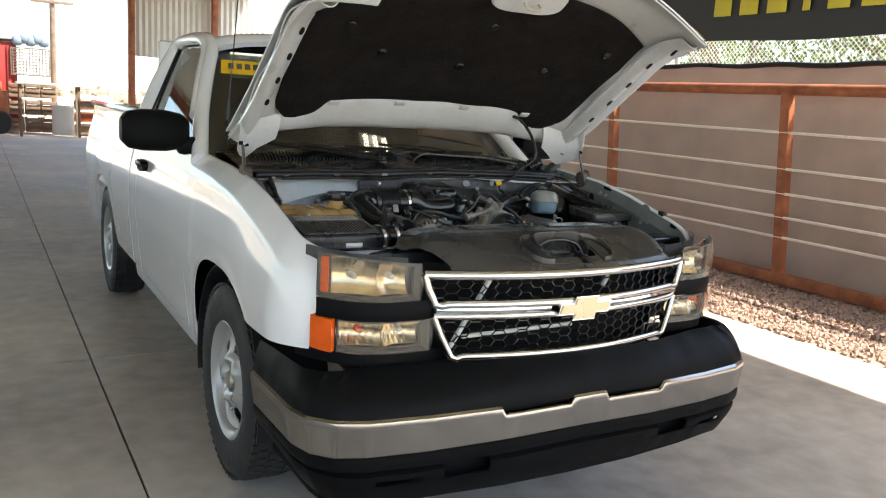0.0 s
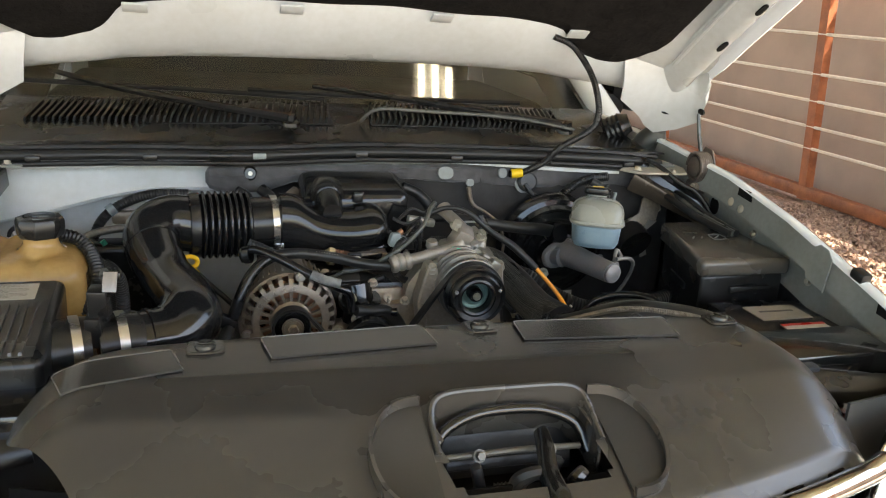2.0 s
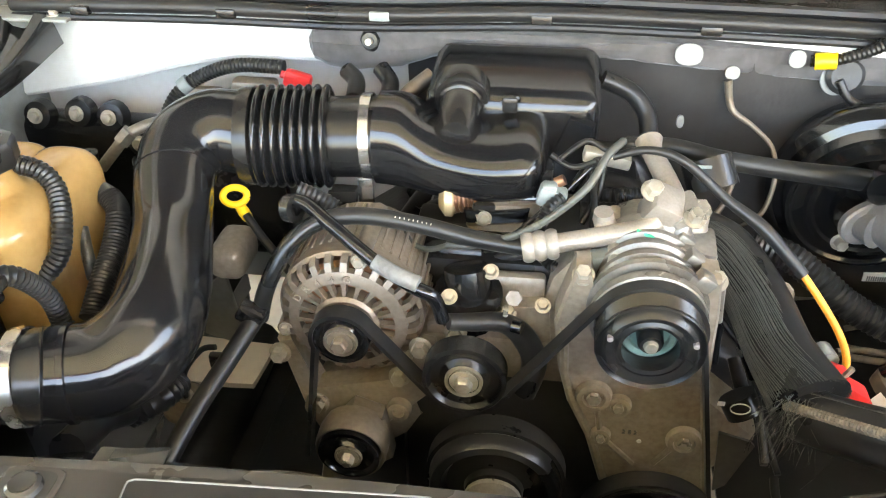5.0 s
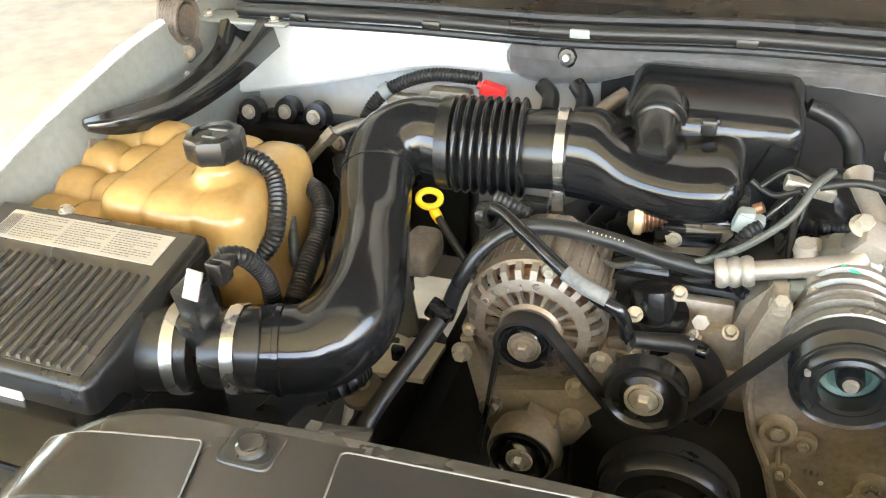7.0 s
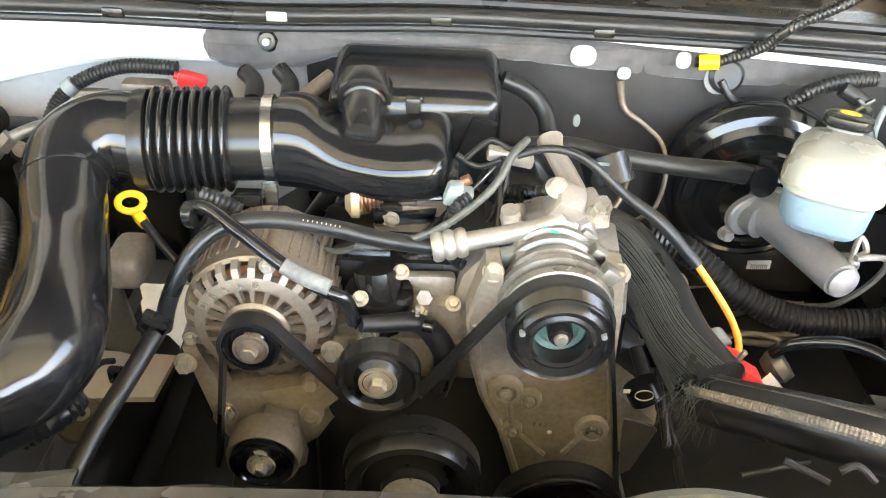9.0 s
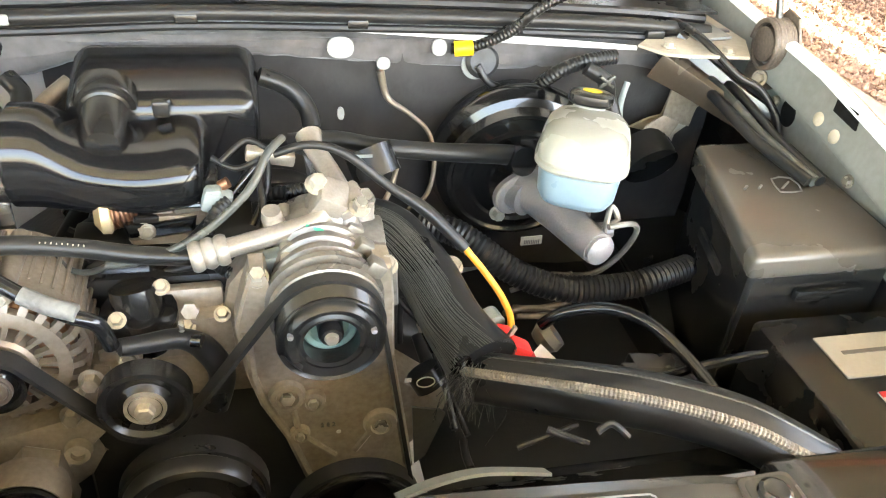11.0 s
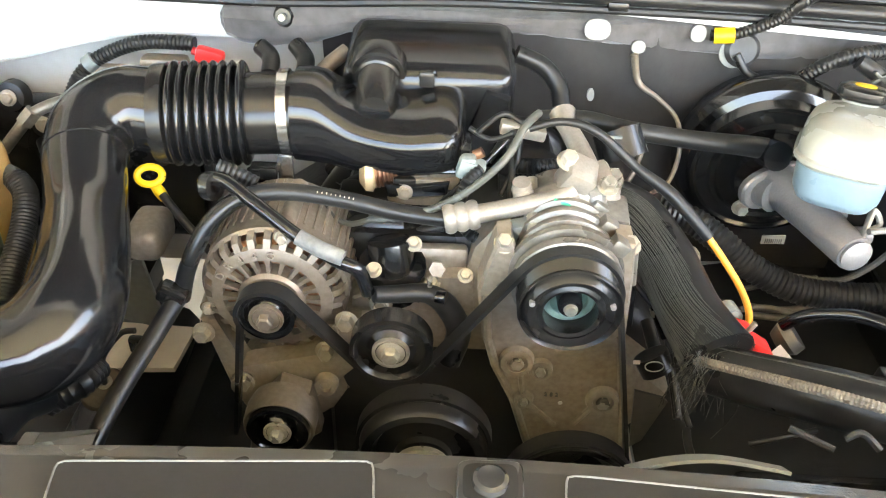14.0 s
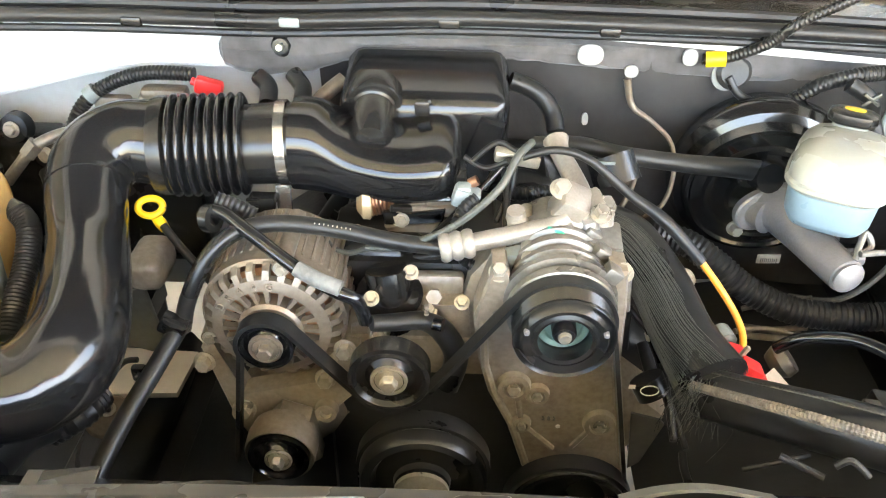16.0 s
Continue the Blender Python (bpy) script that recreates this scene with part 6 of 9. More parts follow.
quad_box(lowb, -0.85, -0.575, 0.475, 0.69, 0.80, 1.04, 1.04, 0.015)
part("lower_case", lowb, BLACK_SATIN, box_)
for k in range(21):
    x = -0.84 + 0.0128 * k
    m_ = M()
    m_.add([(x - 0.0032, 0.478, 1.1315), (x + 0.0032, 0.478, 1.1315), (x + 0.0032, 0.615, 1.152), (x - 0.0032, 0.615, 1.152), (x - 0.002, 0.48, 1.1375), (x + 0.002, 0.48, 1.1375), (x + 0.002, 0.613, 1.158), (x - 0.002, 0.613, 1.158)],
           [(0, 1, 5, 4), (1, 2, 6, 5), (2, 3, 7, 6), (3, 0, 4, 7), (4, 5, 6, 7)])
    part("rib", m_, COVERP, box_)
    # darker strip paints the shade between two ribs
    part("groove", M().add([(x + 0.0034, 0.479, 1.1322), (x + 0.0094, 0.479, 1.1322), (x + 0.0094, 0.614, 1.1523), (x + 0.0034, 0.614, 1.1523)], [(0, 1, 2, 3)]), PANELP, box_)
lab = M()
lab.grid(lambda u, v: (-0.825 + 0.235 * u, 0.632 + 0.048 * v, 1.1305 + 0.149 * (0.632 + 0.048 * v - 0.465) + 0.0022), 8, 4, 0.0012)
part("front_label", M().box((-0.675, 0.4635, 1.088), (0.062, 0.003, 0.026), 0.001), LABEL_W, box_, "small white paper label on the front")
lb = part("spec_label", lab, LABEL, box_, "cream emissions label with fine print")
pr = M()
rl_ = random.Random(12)
for r in range(11):
    for c in range(3):
        x, end = -0.80 + 0.068 * c, -0.80 + 0.068 * c + (0.060 if r % 4 else 0.035)
        while x < end:
            w = rl_.uniform(0.002, 0.007)
            y = 0.6365 + 0.0038 * r
            pr.grid(lambda u, v: (x + w * u, y + 0.0013 * v, 1.1305 + 0.149 * (y + 0.0013 * v - 0.465) + 0.0028), 1, 1)
            x += w + 0.0014
part("printed_bar", pr, INK, lb)
bc = M()
for k in range(8):
    bc.grid(lambda u, v: (-0.822 + 0.0024 * k + 0.0013 * u, 0.637 + 0.036 * v, 1.1305 + 0.149 * (0.637 + 0.036 * v - 0.465) + 0.0028), 1, 1)
part("bar_code", bc, INK, lb)
st2 = M()
st2.grid(lambda u, v: (-0.72 + 0.075 * u, 0.4715, 1.03 + 0.035 * v), 2, 2, 0.001)
s2 = part("sticker", st2, LABEL_W, box_, "white bar-code sticker")
bc = M()
for k in range(11):
    bc.grid(lambda u, v: (-0.69 + 0.0036 * k + 0.0018 * u, 0.4702, 1.045 + 0.016 * v), 1, 1)
part("bar_code", bc, INK, s2)
bolts_ = M()
bolt(bolts_, (-0.76, 0.695, 1.163), (0, 0, 1), 0.007)
part("screw", bolts_, STEEL, box_)

# ---- air meter and intake duct ----
MP = [(-0.583, 0.575, 1.087), (-0.531, 0.585, 1.090), (-0.500, 0.592, 1.090), (-0.468, 0.600, 1.091), (-0.453, 0.607, 1.088)]
mm = M()
mm.tube([tuple(2 * Vector(MP[0]) - Vector(MP[1]))] + MP[:2] + [tuple(Vector(MP[1]).lerp(Vector(MP[2]), 0.6))], [0.056, 0.052, 0.05, 0.048], 28)
mm.tube([MP[2], MP[3], MP[4]], [0.044, 0.047, 0.05], 28)
mafp = part("air_meter", mm, BLACK_SATIN, truck, "black mass air flow meter")
MV = (Vector(MP[4]) - Vector(MP[0])).normalized()
def band(name, c, r, w, parent, d=None, label=""):
    d = d or MV
    a = Vector(c)
    m_ = M()
    m_.lathe([(r, -w / 2), (r + 0.002, -w / 2), (r + 0.002, w / 2), (r, w / 2)], a, d, 36)
    return part(name, m_, STAINLESS, parent, label)
band("clamp", MP[1], 0.0505, 0.014, mafp, None, "stainless band clamp")
band("clamp", MP[3], 0.0485, 0.014, mafp, None, "stainless band clamp")
part("clamp_screw", M().tube([(-0.467, 0.565, 1.061), (-0.465, 0.565, 1.087)], 0.006, 10, rib=0.001, pitch=0.003), STEEL, mafp)
sb = M()
sb.box((-0.492, 0.575, 1.168), (0.028, 0.03, 0.05), 0.003, rot=(8, 0, -8))
sb.box((-0.500, 0.575, 1.125), (0.024, 0.028, 0.05), 0.003, rot=(8, 0, -8))
sens = part("sensor_box", sb, BLACK_SATIN, mafp)
sl_ = M()
sl_.box((-0.474, 0.556, 1.207), (0.02, 0.003, 0.03), 0.001, rot=(-30, 0, -8))
part("sensor_label", sl_, PALE_ALU, sens, "small grey bar-code label")
cn = M()
cn.box((-0.482, 0.610, 1.187), (0.02, 0.022, 0.028), 0.003)
cn.box((-0.476, 0.615, 1.196), (0.024, 0.016, 0.014), 0.003)
part("connector", cn, BLACK_SATIN, mafp)
hs = M()
hs.tube([(-0.488, 0.620, 1.196), (-0.472, 0.640, 1.186), (-0.469, 0.670, 1.139), (-0.472, 0.680, 1.091)], 0.011, 12, 8, rib=0.0014, pitch=0.006)
part("meter_harness", hs, BLACK_RUBBER, mafp)

DP = [(-0.465, 0.607, 1.085), (-0.430, 0.620, 1.083), (-0.395, 0.635, 1.084), (-0.369, 0.670, 1.097), (-0.377, 0.735, 1.105), (-0.411, 0.840, 1.114), (-0.437, 0.920, 1.143), (-0.436, 0.965, 1.162), (-0.405, 0.995, 1.171), (-0.357, 1.003, 1.163)]
du = M()
du.tube(DP, [0.049, 0.050, 0.052, 0.053, 0.05, 0.047, 0.05, 0.053, 0.055, 0.056], 32, 8)
duct = part("intake_duct", du, BLACK_GLOSS, truck, "glossy black moulded intake duct")
for a, b, r in ((0, 1, 0.0505), (5, 6, 0.0485)):
    m_ = M()
    d_ = (Vector(DP[b]) - Vector(DP[a])).normalized()
    m_.lathe([(r, -0.004), (r + 0.0025, -0.003), (r + 0.0025, 0.003), (r, 0.004)], Vector(DP[b]), d_, 36)
    part("duct_bead", m_, BLACK_GLOSS, duct)
BP = [(-0.363, 1.003, 1.162), (-0.302, 1.010, 1.161), (-0.244, 1.017, 1.161)]
BD = Vector(BP[2]) - Vector(BP[0])
part("bellows_collar", M().lathe([(0.055, -0.010), (0.064, -0.008), (0.066, 0.0), (0.066, 0.010), (0.060, 0.013), (0.055, 0.013)], BP[0], BD, 40), BLACK_SATIN, duct)
be = M()
be.tube([Vector(BP[0]) + BD * 0.10, BP[1], Vector(BP[0]) + BD * 0.93], 0.069, 40, 8, rib=0.0105, pitch=BD.length * 0.83 / 8.02, fine=10)
part("bellows", be, BLACK_GLOSS, duct, "corrugated rubber bellows")
SP = [(-0.252, 1.017, 1.160), (-0.186, 1.022, 1.162)]
sn = M()
sn.tube([SP[0], SP[1]], 0.054, 32)
part("collar", sn, BLACK_SATIN, duct)
band("clamp", (-0.204, 1.021, 1.162), 0.0555, 0.013, duct, Vector(SP[1]) - Vector(SP[0]), "stainless band clamp")
rings = []
for cx_, cy_, cz_, a, b in spline([(*c, a, b) for (c, a, b) in (((-0.190, 1.022, 1.162), 0.058, 0.058), ((-0.156, 1.025, 1.158), 0.058, 0.06), ((-0.110, 1.028, 1.142), 0.048, 0.07), ((-0.051, 1.030, 1.141), 0.046, 0.085), ((-0.001, 1.030, 1.147), 0.046, 0.088), ((0.024, 1.032, 1.146), 0.04, 0.078), ((0.033, 1.034, 1.145), 0.026, 0.055))], 5):
    rings.append([(cx_, cy_ + q, cz_ + p) for p, q in oval(a, b, 32, 2.6)])
part("throttle_inlet", M().loft(rings), BLACK_GLOSS, duct, "glossy black throttle inlet elbow")
rez = M()
rx0, rx1 = (-0.137, 1.120, 1.207)[0], (0.098, 1.120, 1.216)[0]
quad_box(rez, rx0, rx1, 1.058, 1.20, 1.03, 1.214, 1.238, 0.024)
reso = part("resonator", rez, BLACK_GLOSS, duct, "glossy black intake resonator box")
NK0, NK1 = Vector((-0.086, 1.055, 1.204)), Vector((-0.085, 1.000, 1.190))
ND = (NK1 - NK0).normalized()
part("resonator_neck", M().lathe([(0, -0.03), (0.037, -0.03), (0.037, -0.006), (0.035, -0.003), (0.030, -0.003), (0.030, 0.006), (0.027, 0.008), (0.025, 0.05), (0.019, 0.066), (0, 0.068)], NK0, ND, 36), BLACK_SATIN, reso, "round neck between resonator and inlet")
part("moulded_step", M().prism([(-0.05, -0.055), (0.018, -0.055), (0.022, 0.04), (-0.012, 0.052)], (rx1 - 0.028, 1.064, 1.14), (1, 0, 0), (0, 0.05, 1), 0.012, 0.006), BLACK_GLOSS, reso)
nk = M()
nk.box((-0.021, 1.050, 1.205), (0.02, 0.014, 0.022), 0.003)
nk.tube([(-0.032, 1.050, 1.207), (-0.009, 1.050, 1.215)], 0.004, 8)
part("vacuum_fitting", nk, BLACK_SATIN, reso)

# ---- alternator ----
AC_ = Vector((-0.189, 0.79, 1.032))
al = M()
al.lathe([(0.0, 0.062), (0.076, 0.062), (0.0815, 0.052), (0.083, 0.036), (0.088, 0.036), (0.088, 0.085), (0.084, 0.09), (0.084, 0.14), (0.07, 0.155), (0.0, 0.155)], AC_, (0, 1, 0), 48)
alt = part("alternator", al, CAST, truck, "cast aluminium alternator with slotted housing")
dv = M()
for k in range(44):
    a = 2 * math.pi * k / 44
    d = Vector((math.cos(a), 0, math.sin(a)))
    dv.box(AC_ + d * 0.0876 + Vector((0, 0.088, 0)), (0.005, 0.085, 0.0045), 0.001, rot=(0, -math.degrees(a), 0), seg=1)
parts("cooling_fin", dv, CAST, alt)
for a in (radians(78), radians(198), radians(322)):
    d = Vector((math.cos(a), 0, math.sin(a)))
    lug_ = M().tube([AC_ + d * 0.086 + Vector((0, 0.012, 0)), AC_ + d * 0.088 + Vector((0, 0.05, 0)), AC_ + d * 0.088 + Vector((0, 0.12, 0))], 0.011, 14)
    part("clamp_lug", lug_, CAST, alt)
    part("bolt", bolt(M(), AC_ + d * 0.086 + Vector((0, 0.012, 0)), (0, -1, 0.1), 0.0065, 0.006), STEEL, alt)
part("winding", M().lathe([(0.03, 0.024), (0.066, 0.024), (0.072, 0.030), (0.072, 0.06), (0.03, 0.06)], AC_, (0, 1, 0), 40), COPPER, alt)
fr_ = M()
fr_.lathe([(0.0, -0.004), (0.036, -0.004), (0.040, 0.0), (0.040, 0.02), (0.0, 0.02)], AC_, (0, 1, 0), 40)
fr_.ring([(0.0585, 0.0), (0.066, 0.001), (0.0725, 0.004), (0.0725, 0.014), (0.0585, 0.012)], AC_, (0, 1, 0), 56)
fr_.ring([(0.0845, 0.020), (0.089, 0.024), (0.089, 0.04), (0.0845, 0.04)], AC_, (0, 1, 0), 56)
for k in range(20):
    a = 2 * math.pi * k / 20
    d = Vector((math.cos(a), 0, math.sin(a)))
    e = Vector((-math.sin(a), 0, math.cos(a)))
    fr_.loft([[AC_ + d * r + e * q * w + Vector((0, y, 0)) for q, y in ((-1, 0.0095), (-0.9, 0.0005), (0.9, 0.0005), (1, 0.0095))] for r, w in ((0.037, 0.0021), (0.050, 0.0026), (0.060, 0.0040))])
for k in range(26):
    a = 2 * math.pi * (k + 0.5) / 26
    d = Vector((math.cos(a), 0, math.sin(a)))
    fr_.loft([[AC_ + d * r + Vector((-d.z * w, y, d.x * w)) for r, y, w in ((ra, ya, wa), (ra, ya, -wa), (ra - 0.004, ya + 0.008, -wa), (ra - 0.004, ya + 0.008, wa))] for ra, ya, wa in ((0.0715, 0.004, 0.0042), (0.082, 0.010, 0.0042), (0.0885, 0.026, 0.0046))])
part("end_frame", fr_, CAST, alt)
AL_ = [radians(150 - 16 * k) for k in range(5)]
letters("DR44G", [AC_ + Vector((0.0655 * math.cos(a), -0.0002, 0.0655 * math.sin(a))) for a in AL_], [(math.sin(a), 0, -math.cos(a)) for a in AL_], [(math.cos(a), 0, math.sin(a)) for a in AL_], 0.013, CAST_DIRTY, alt)
alb = M()
alb.prism(xz([(-0.285, 0.800, 0.987), (-0.268, 0.800, 0.992), (-0.241, 0.800, 0.910), (-0.136, 0.800, 0.939), (-0.104, 0.800, 0.995), (-0.087, 0.800, 0.991), (-0.088, 0.800, 0.923), (-0.151, 0.800, 0.853), (-0.169, 0.800, 0.814), (-0.233, 0.800, 0.804), (-0.258, 0.800, 0.863)]), (0, 0.83, 0), (1, 0, 0), (0, 0, 1), 0.03, 0.004)
alb.prism(xz([(-0.101, 0.840, 1.000), (-0.058, 0.840, 1.019), (-0.061, 0.840, 0.953), (-0.106, 0.840, 0.921)]), (0, 0.86, 0), (1, 0, 0), (0, 0, 1), 0.02, 0.003)
part("bracket", alb, CAST_DIRTY, alt, "stained cast mounting bracket")
for p in ((-0.278, 0.790, 0.976), (-0.128, 0.790, 0.955), (-0.101, 0.790, 1.005), (-0.238, 0.790, 0.894), (-0.060, 0.800, 1.026)):
    part("bolt", bolt(M(), p, (0, -1, 0.2), 0.010, 0.012), STEEL, alt)
for p in ((-0.241, 0.797, 0.887), (-0.132, 0.797, 0.893)):
    part("boss", M().lathe([(0, 0), (0.016, 0), (0.014, 0.012), (0.008, 0.012), (0.007, 0.006), (0, 0.006)], p, (0, -1, 0.1), 20), CAST_DIRTY, alt)

def pulley(c, r, name, parent, groove=True, hub=0.4, mat_=BLACK_GLOSS, nutm=STEEL, nutr=0.010, depth=0.026):
    m_ = M()
    prof = [(0.0, 0.0), (r * hub, 0.0), (r * hub * 1.1, 0.003), (r * 0.6, 0.008), (r * 0.82, 0.006), (r * 0.9, 0.0), (r, 0.001)]
    if groove:
        for k in range(5):
            prof += [(r, 0.003 + 0.0045 * k), (r - 0.003, 0.005 + 0.0045 * k)]
        prof += [(r, depth)]
    else:
        prof += [(r, depth)]
    prof += [(r * 0.9, depth + 0.001), (0, depth + 0.001)]
    m_.lathe(prof, c, (0, 1, 0), 44)
    p = part(name, m_, mat_, parent)
    nn = M()
    nn.lathe([(0, -0.001), (nutr * 1.5, -0.001), (nutr * 1.6, 0.0005), (nutr * 1.75, -0.002), (nutr * 2.0, -0.002), (nutr * 2.05, 0.003), (0, 0.003)], c, (0, 1, 0), 28)
    nn.lathe([(0, -0.012), (nutr * 0.8, -0.012), (nutr, -0.010), (nutr, 0.0), (0, 0)], c, (0, 1, 0), 6)
    part("nut", nn, nutm, p)
    return p


pulley((-0.189, 0.757, 1.031), 0.033, "pulley", alt, nutm=CAST)
part("pump_housing", M().box((0.008, 0.872, 1.043), (0.068, 0.02, 0.040), 0.006, rot=(-8, 0, 2)), CAST_DIRTY, truck, "tan cast water pump housing behind the idler")
idl = pulley((-0.044, 0.748, 0.995), 0.049, "idler_pulley", truck, groove=False, hub=0.42, nutr=0.011, mat_=BLACK_SATIN)
tagged(idl, "glossy black belt idler pulley")
ten = M()
ten.lathe([(0, 0.004), (0.0400, 0.004), (0.0405, -0.006), (0.0435, -0.007), (0.0450, -0.002), (0.0455, 0.02), (0.042, 0.034), (0.0, 0.034)], (-0.183, 0.736, 0.875), (0, 1, 0), 44)
ten.prism(xz([(-0.238, 0.760, 0.777), (-0.222, 0.760, 0.871), (-0.185, 0.760, 0.918), (-0.148, 0.760, 0.904), (-0.137, 0.760, 0.834), (-0.182, 0.760, 0.796)]), (0, 0.79, 0), (1, 0, 0), (0, 0, 1), 0.03, 0.004)
tns = part("belt_tensioner", ten, CAST, truck, "cast aluminium belt tensioner")
pulley((-0.183, 0.722, 0.876), 0.0385, "pulley", tns, groove=False, hub=0.42, nutr=0.0085)
crk = M()
crk.lathe([(0, -0.01), (0.016, -0.01), (0.02, -0.004), (0.034, -0.002), (0.036, 0.006), (0.058, 0.012), (0.064, 0.002), (0.076, 0.0), (0.080, 0.006), (0.080, 0.02), (0.076, 0.024), (0.080, 0.028), (0.080, 0.05), (0, 0.05)], (-0.002, 0.70, 0.866), (0, 1, 0), 56)
wpp = part("water_pump_pulley", crk, BLACK_SATIN, truck, "dark water pump pulley")
nn = M()
nn.lathe([(0, 0), (0.034, 0), (0.034, 0.006), (0.026, 0.012), (0, 0.012)], (-0.002, 0.693, 0.866), (0, -1, 0), 24)
nn.lathe([(0, 0), (0.02, 0), (0.02, 0.02), (0.018, 0.024), (0.010, 0.024), (0.009, 0.018), (0, 0.018)], (-0.002, 0.682, 0.866), (0, -1, 0), 6)
part("hub_nut", nn, STEEL, wpp)
ps_ = M()
ps_.lathe([(0, 0.02), (0.03, 0.018), (0.05, 0.022), (0.066, 0.012), (0.072, 0.0), (0.078, 0.0)] + [(0.078 - 0.003 * (k % 2), 0.003 + 0.003 * k) for k in range(9)] + [(0.079, 0.032), (0, 0.034)], (0.185, 0.715, 0.80), (0, 1, 0), 52)
part("steering_pump_pulley", ps_, BLACK_SATIN, truck, "black ribbed power steering pulley")

# ---- air-conditioning compressor ----
acb = M()
acb.prism(xz([(0.064, 0.790, 1.102), (0.073, 0.790, 1.132), (0.088, 0.790, 1.133), (0.098, 0.790, 1.095), (0.206, 0.790, 1.102), (0.207, 0.790, 1.136), (0.226, 0.790, 1.134), (0.231, 0.790, 1.087), (0.236, 0.790, 1.000), (0.272, 0.790, 0.797), (0.187, 0.790, 0.755), (0.129, 0.790, 0.798), (0.103, 0.790, 0.884), (0.076, 0.790, 0.943), (0.063, 0.790, 0.989), (0.054, 0.790, 1.060)]), (0, 0.835, 0), (1, 0, 0), (0, 0, 1), 0.045, 0.004)
acbr = part("compressor_bracket", acb, CAST_DIRTY, truck, "stained cast aluminium accessory bracket")
part("bracket_body", M().prism(xz([(0.050, 0.86, 1.075), (0.072, 0.86, 1.105), (0.215, 0.86, 1.105), (0.238, 0.86, 1.07), (0.245, 0.86, 0.98), (0.262, 0.86, 0.80), (0.150, 0.86, 0.78), (0.085, 0.86, 0.90), (0.052, 0.86, 0.955), (0.035, 0.86, 1.01)]), (0, 0.905, 0), (1, 0, 0), (0, 0, 1), 0.062, 0.012), CAST_DIRTY, acbr, "deeper cast body behind the bracket face")
for q0, q1 in (((0.066, 0.789, 1.055), (0.070, 0.789, 0.990)), ((0.070, 0.789, 0.990), (0.082, 0.789, 0.945)), ((0.082, 0.789, 0.945), (0.110, 0.789, 0.884)), ((0.110, 0.789, 0.884), (0.135, 0.789, 0.802)), ((0.230, 0.789, 1.00), (0.262, 0.789, 0.81))):
    part("raised_rim", M().tube([q0, tuple((Vector(q0) + Vector(q1)) / 2), q1], 0.0055, 8), CAST_DIRTY, acbr)
letters("282", [(0.150, 0.7885, 0.897), (0.157, 0.7885, 0.897), (0.164, 0.7885, 0.897)], [(1, 0, 0)] * 3, [(0, 0, 1)] * 3, 0.009, DULL, acbr)
for p, r in (((0.108, 0.787, 0.957), 0.022), ((0.138, 0.787, 0.945), 0.016), ((0.122, 0.787, 0.891), 0.013), ((0.222, 0.787, 0.895), 0.022)):
    part("boss", M().lathe([(0, 0.0), (r, 0.0), (r * 0.9, 0.008), (r * 0.62, 0.009), (r * 0.55, 0.004), (0, 0.004)], p, (0, -1, 0.1), 28), CAST_DIRTY, acbr)
    part("bolt", bolt(M(), Vector(p) + Vector((0, -0.004, 0)), (0, -1, 0.1), r * 0.4, 0.006, False), STEEL, acbr)
webs = M()
webs.tube([(0.121, 0.785, 0.893), (0.112, 0.785, 0.950)], 0.004, 6)
webs.tube([(0.122, 0.785, 0.890), (0.166, 0.785, 0.845)], 0.004, 6)
webs.tube([(0.218, 0.785, 0.895), (0.191, 0.785, 0.850)], 0.004, 6)
part("rib", webs, CAST_DIRTY, acbr)
part("paint_dot", M().lathe([(0, 0), (0.003, 0), (0.003, 0.001), (0, 0.001)], (0.170, 0.788, 0.884), (0, -1, 0), 10), LABEL_W, acbr)
cmp_ = M()
CC = Vector((0.153, 0.735, 1.088))
cmp_.lathe([(0, 0.03), (0.056, 0.03), (0.063, 0.034), (0.063, 0.044), (0.057, 0.047), (0.057, 0.052), (0.066, 0.054), (0.066, 0.062), (0.058, 0.065), (0.055, 0.075), (0.060, 0.078), (0.060, 0.084), (0.054, 0.087), (0.054, 0.095), (0.059, 0.098), (0.059, 0.104), (0.053, 0.107), (0.053, 0.116), (0.058, 0.119), (0.058, 0.126), (0.052, 0.13), (0.062, 0.135), (0.062, 0.15), (0.05, 0.155), (0.048, 0.20), (0.03, 0.22), (0, 0.22)], CC, (0, 1, 0.05), 40)
long_bolts = M()
for a in range(4):
    q = CC + Vector((0.05 * math.cos(a * 1.57 + 0.8), 0.07, 0.05 * math.sin(a * 1.57 + 0.8)))
    long_bolts.tube([q, q + Vector((0, 0.12, 0.006))], 0.010, 10)
lugs = M()
for k in range(3):
    lugs.box(CC + Vector((0.052 - 0.008 * k, 0.06 + 0.035 * k, 0.038 + 0.002 * k)), (0.022, 0.02, 0.03), 0.004, rot=(0, 35, 0))
for p in ((0.083, 0.800, 1.095), (0.226, 0.810, 1.095), (0.189, 0.860, 1.139)):
    lugs.tube([Vector(p) + Vector((0, 0, -0.03)), Vector(p) + Vector((0, 0.02, 0.012))], 0.014, 12)
comp = part("ac_compressor", cmp_, ALU, truck, "bare aluminium air-conditioning compressor")
parts("mounting_lug", lugs, ALU, comp)
parts("through_bolt", long_bolts, STEEL, comp)
for p in ((0.081, 0.800, 1.122), (0.224, 0.810, 1.120), (0.199, 0.860, 1.167)):
    part("bolt", bolt(M(), p, (0, -0.5, 0.86), 0.009, 0.012), STEEL, comp)
clu = M()
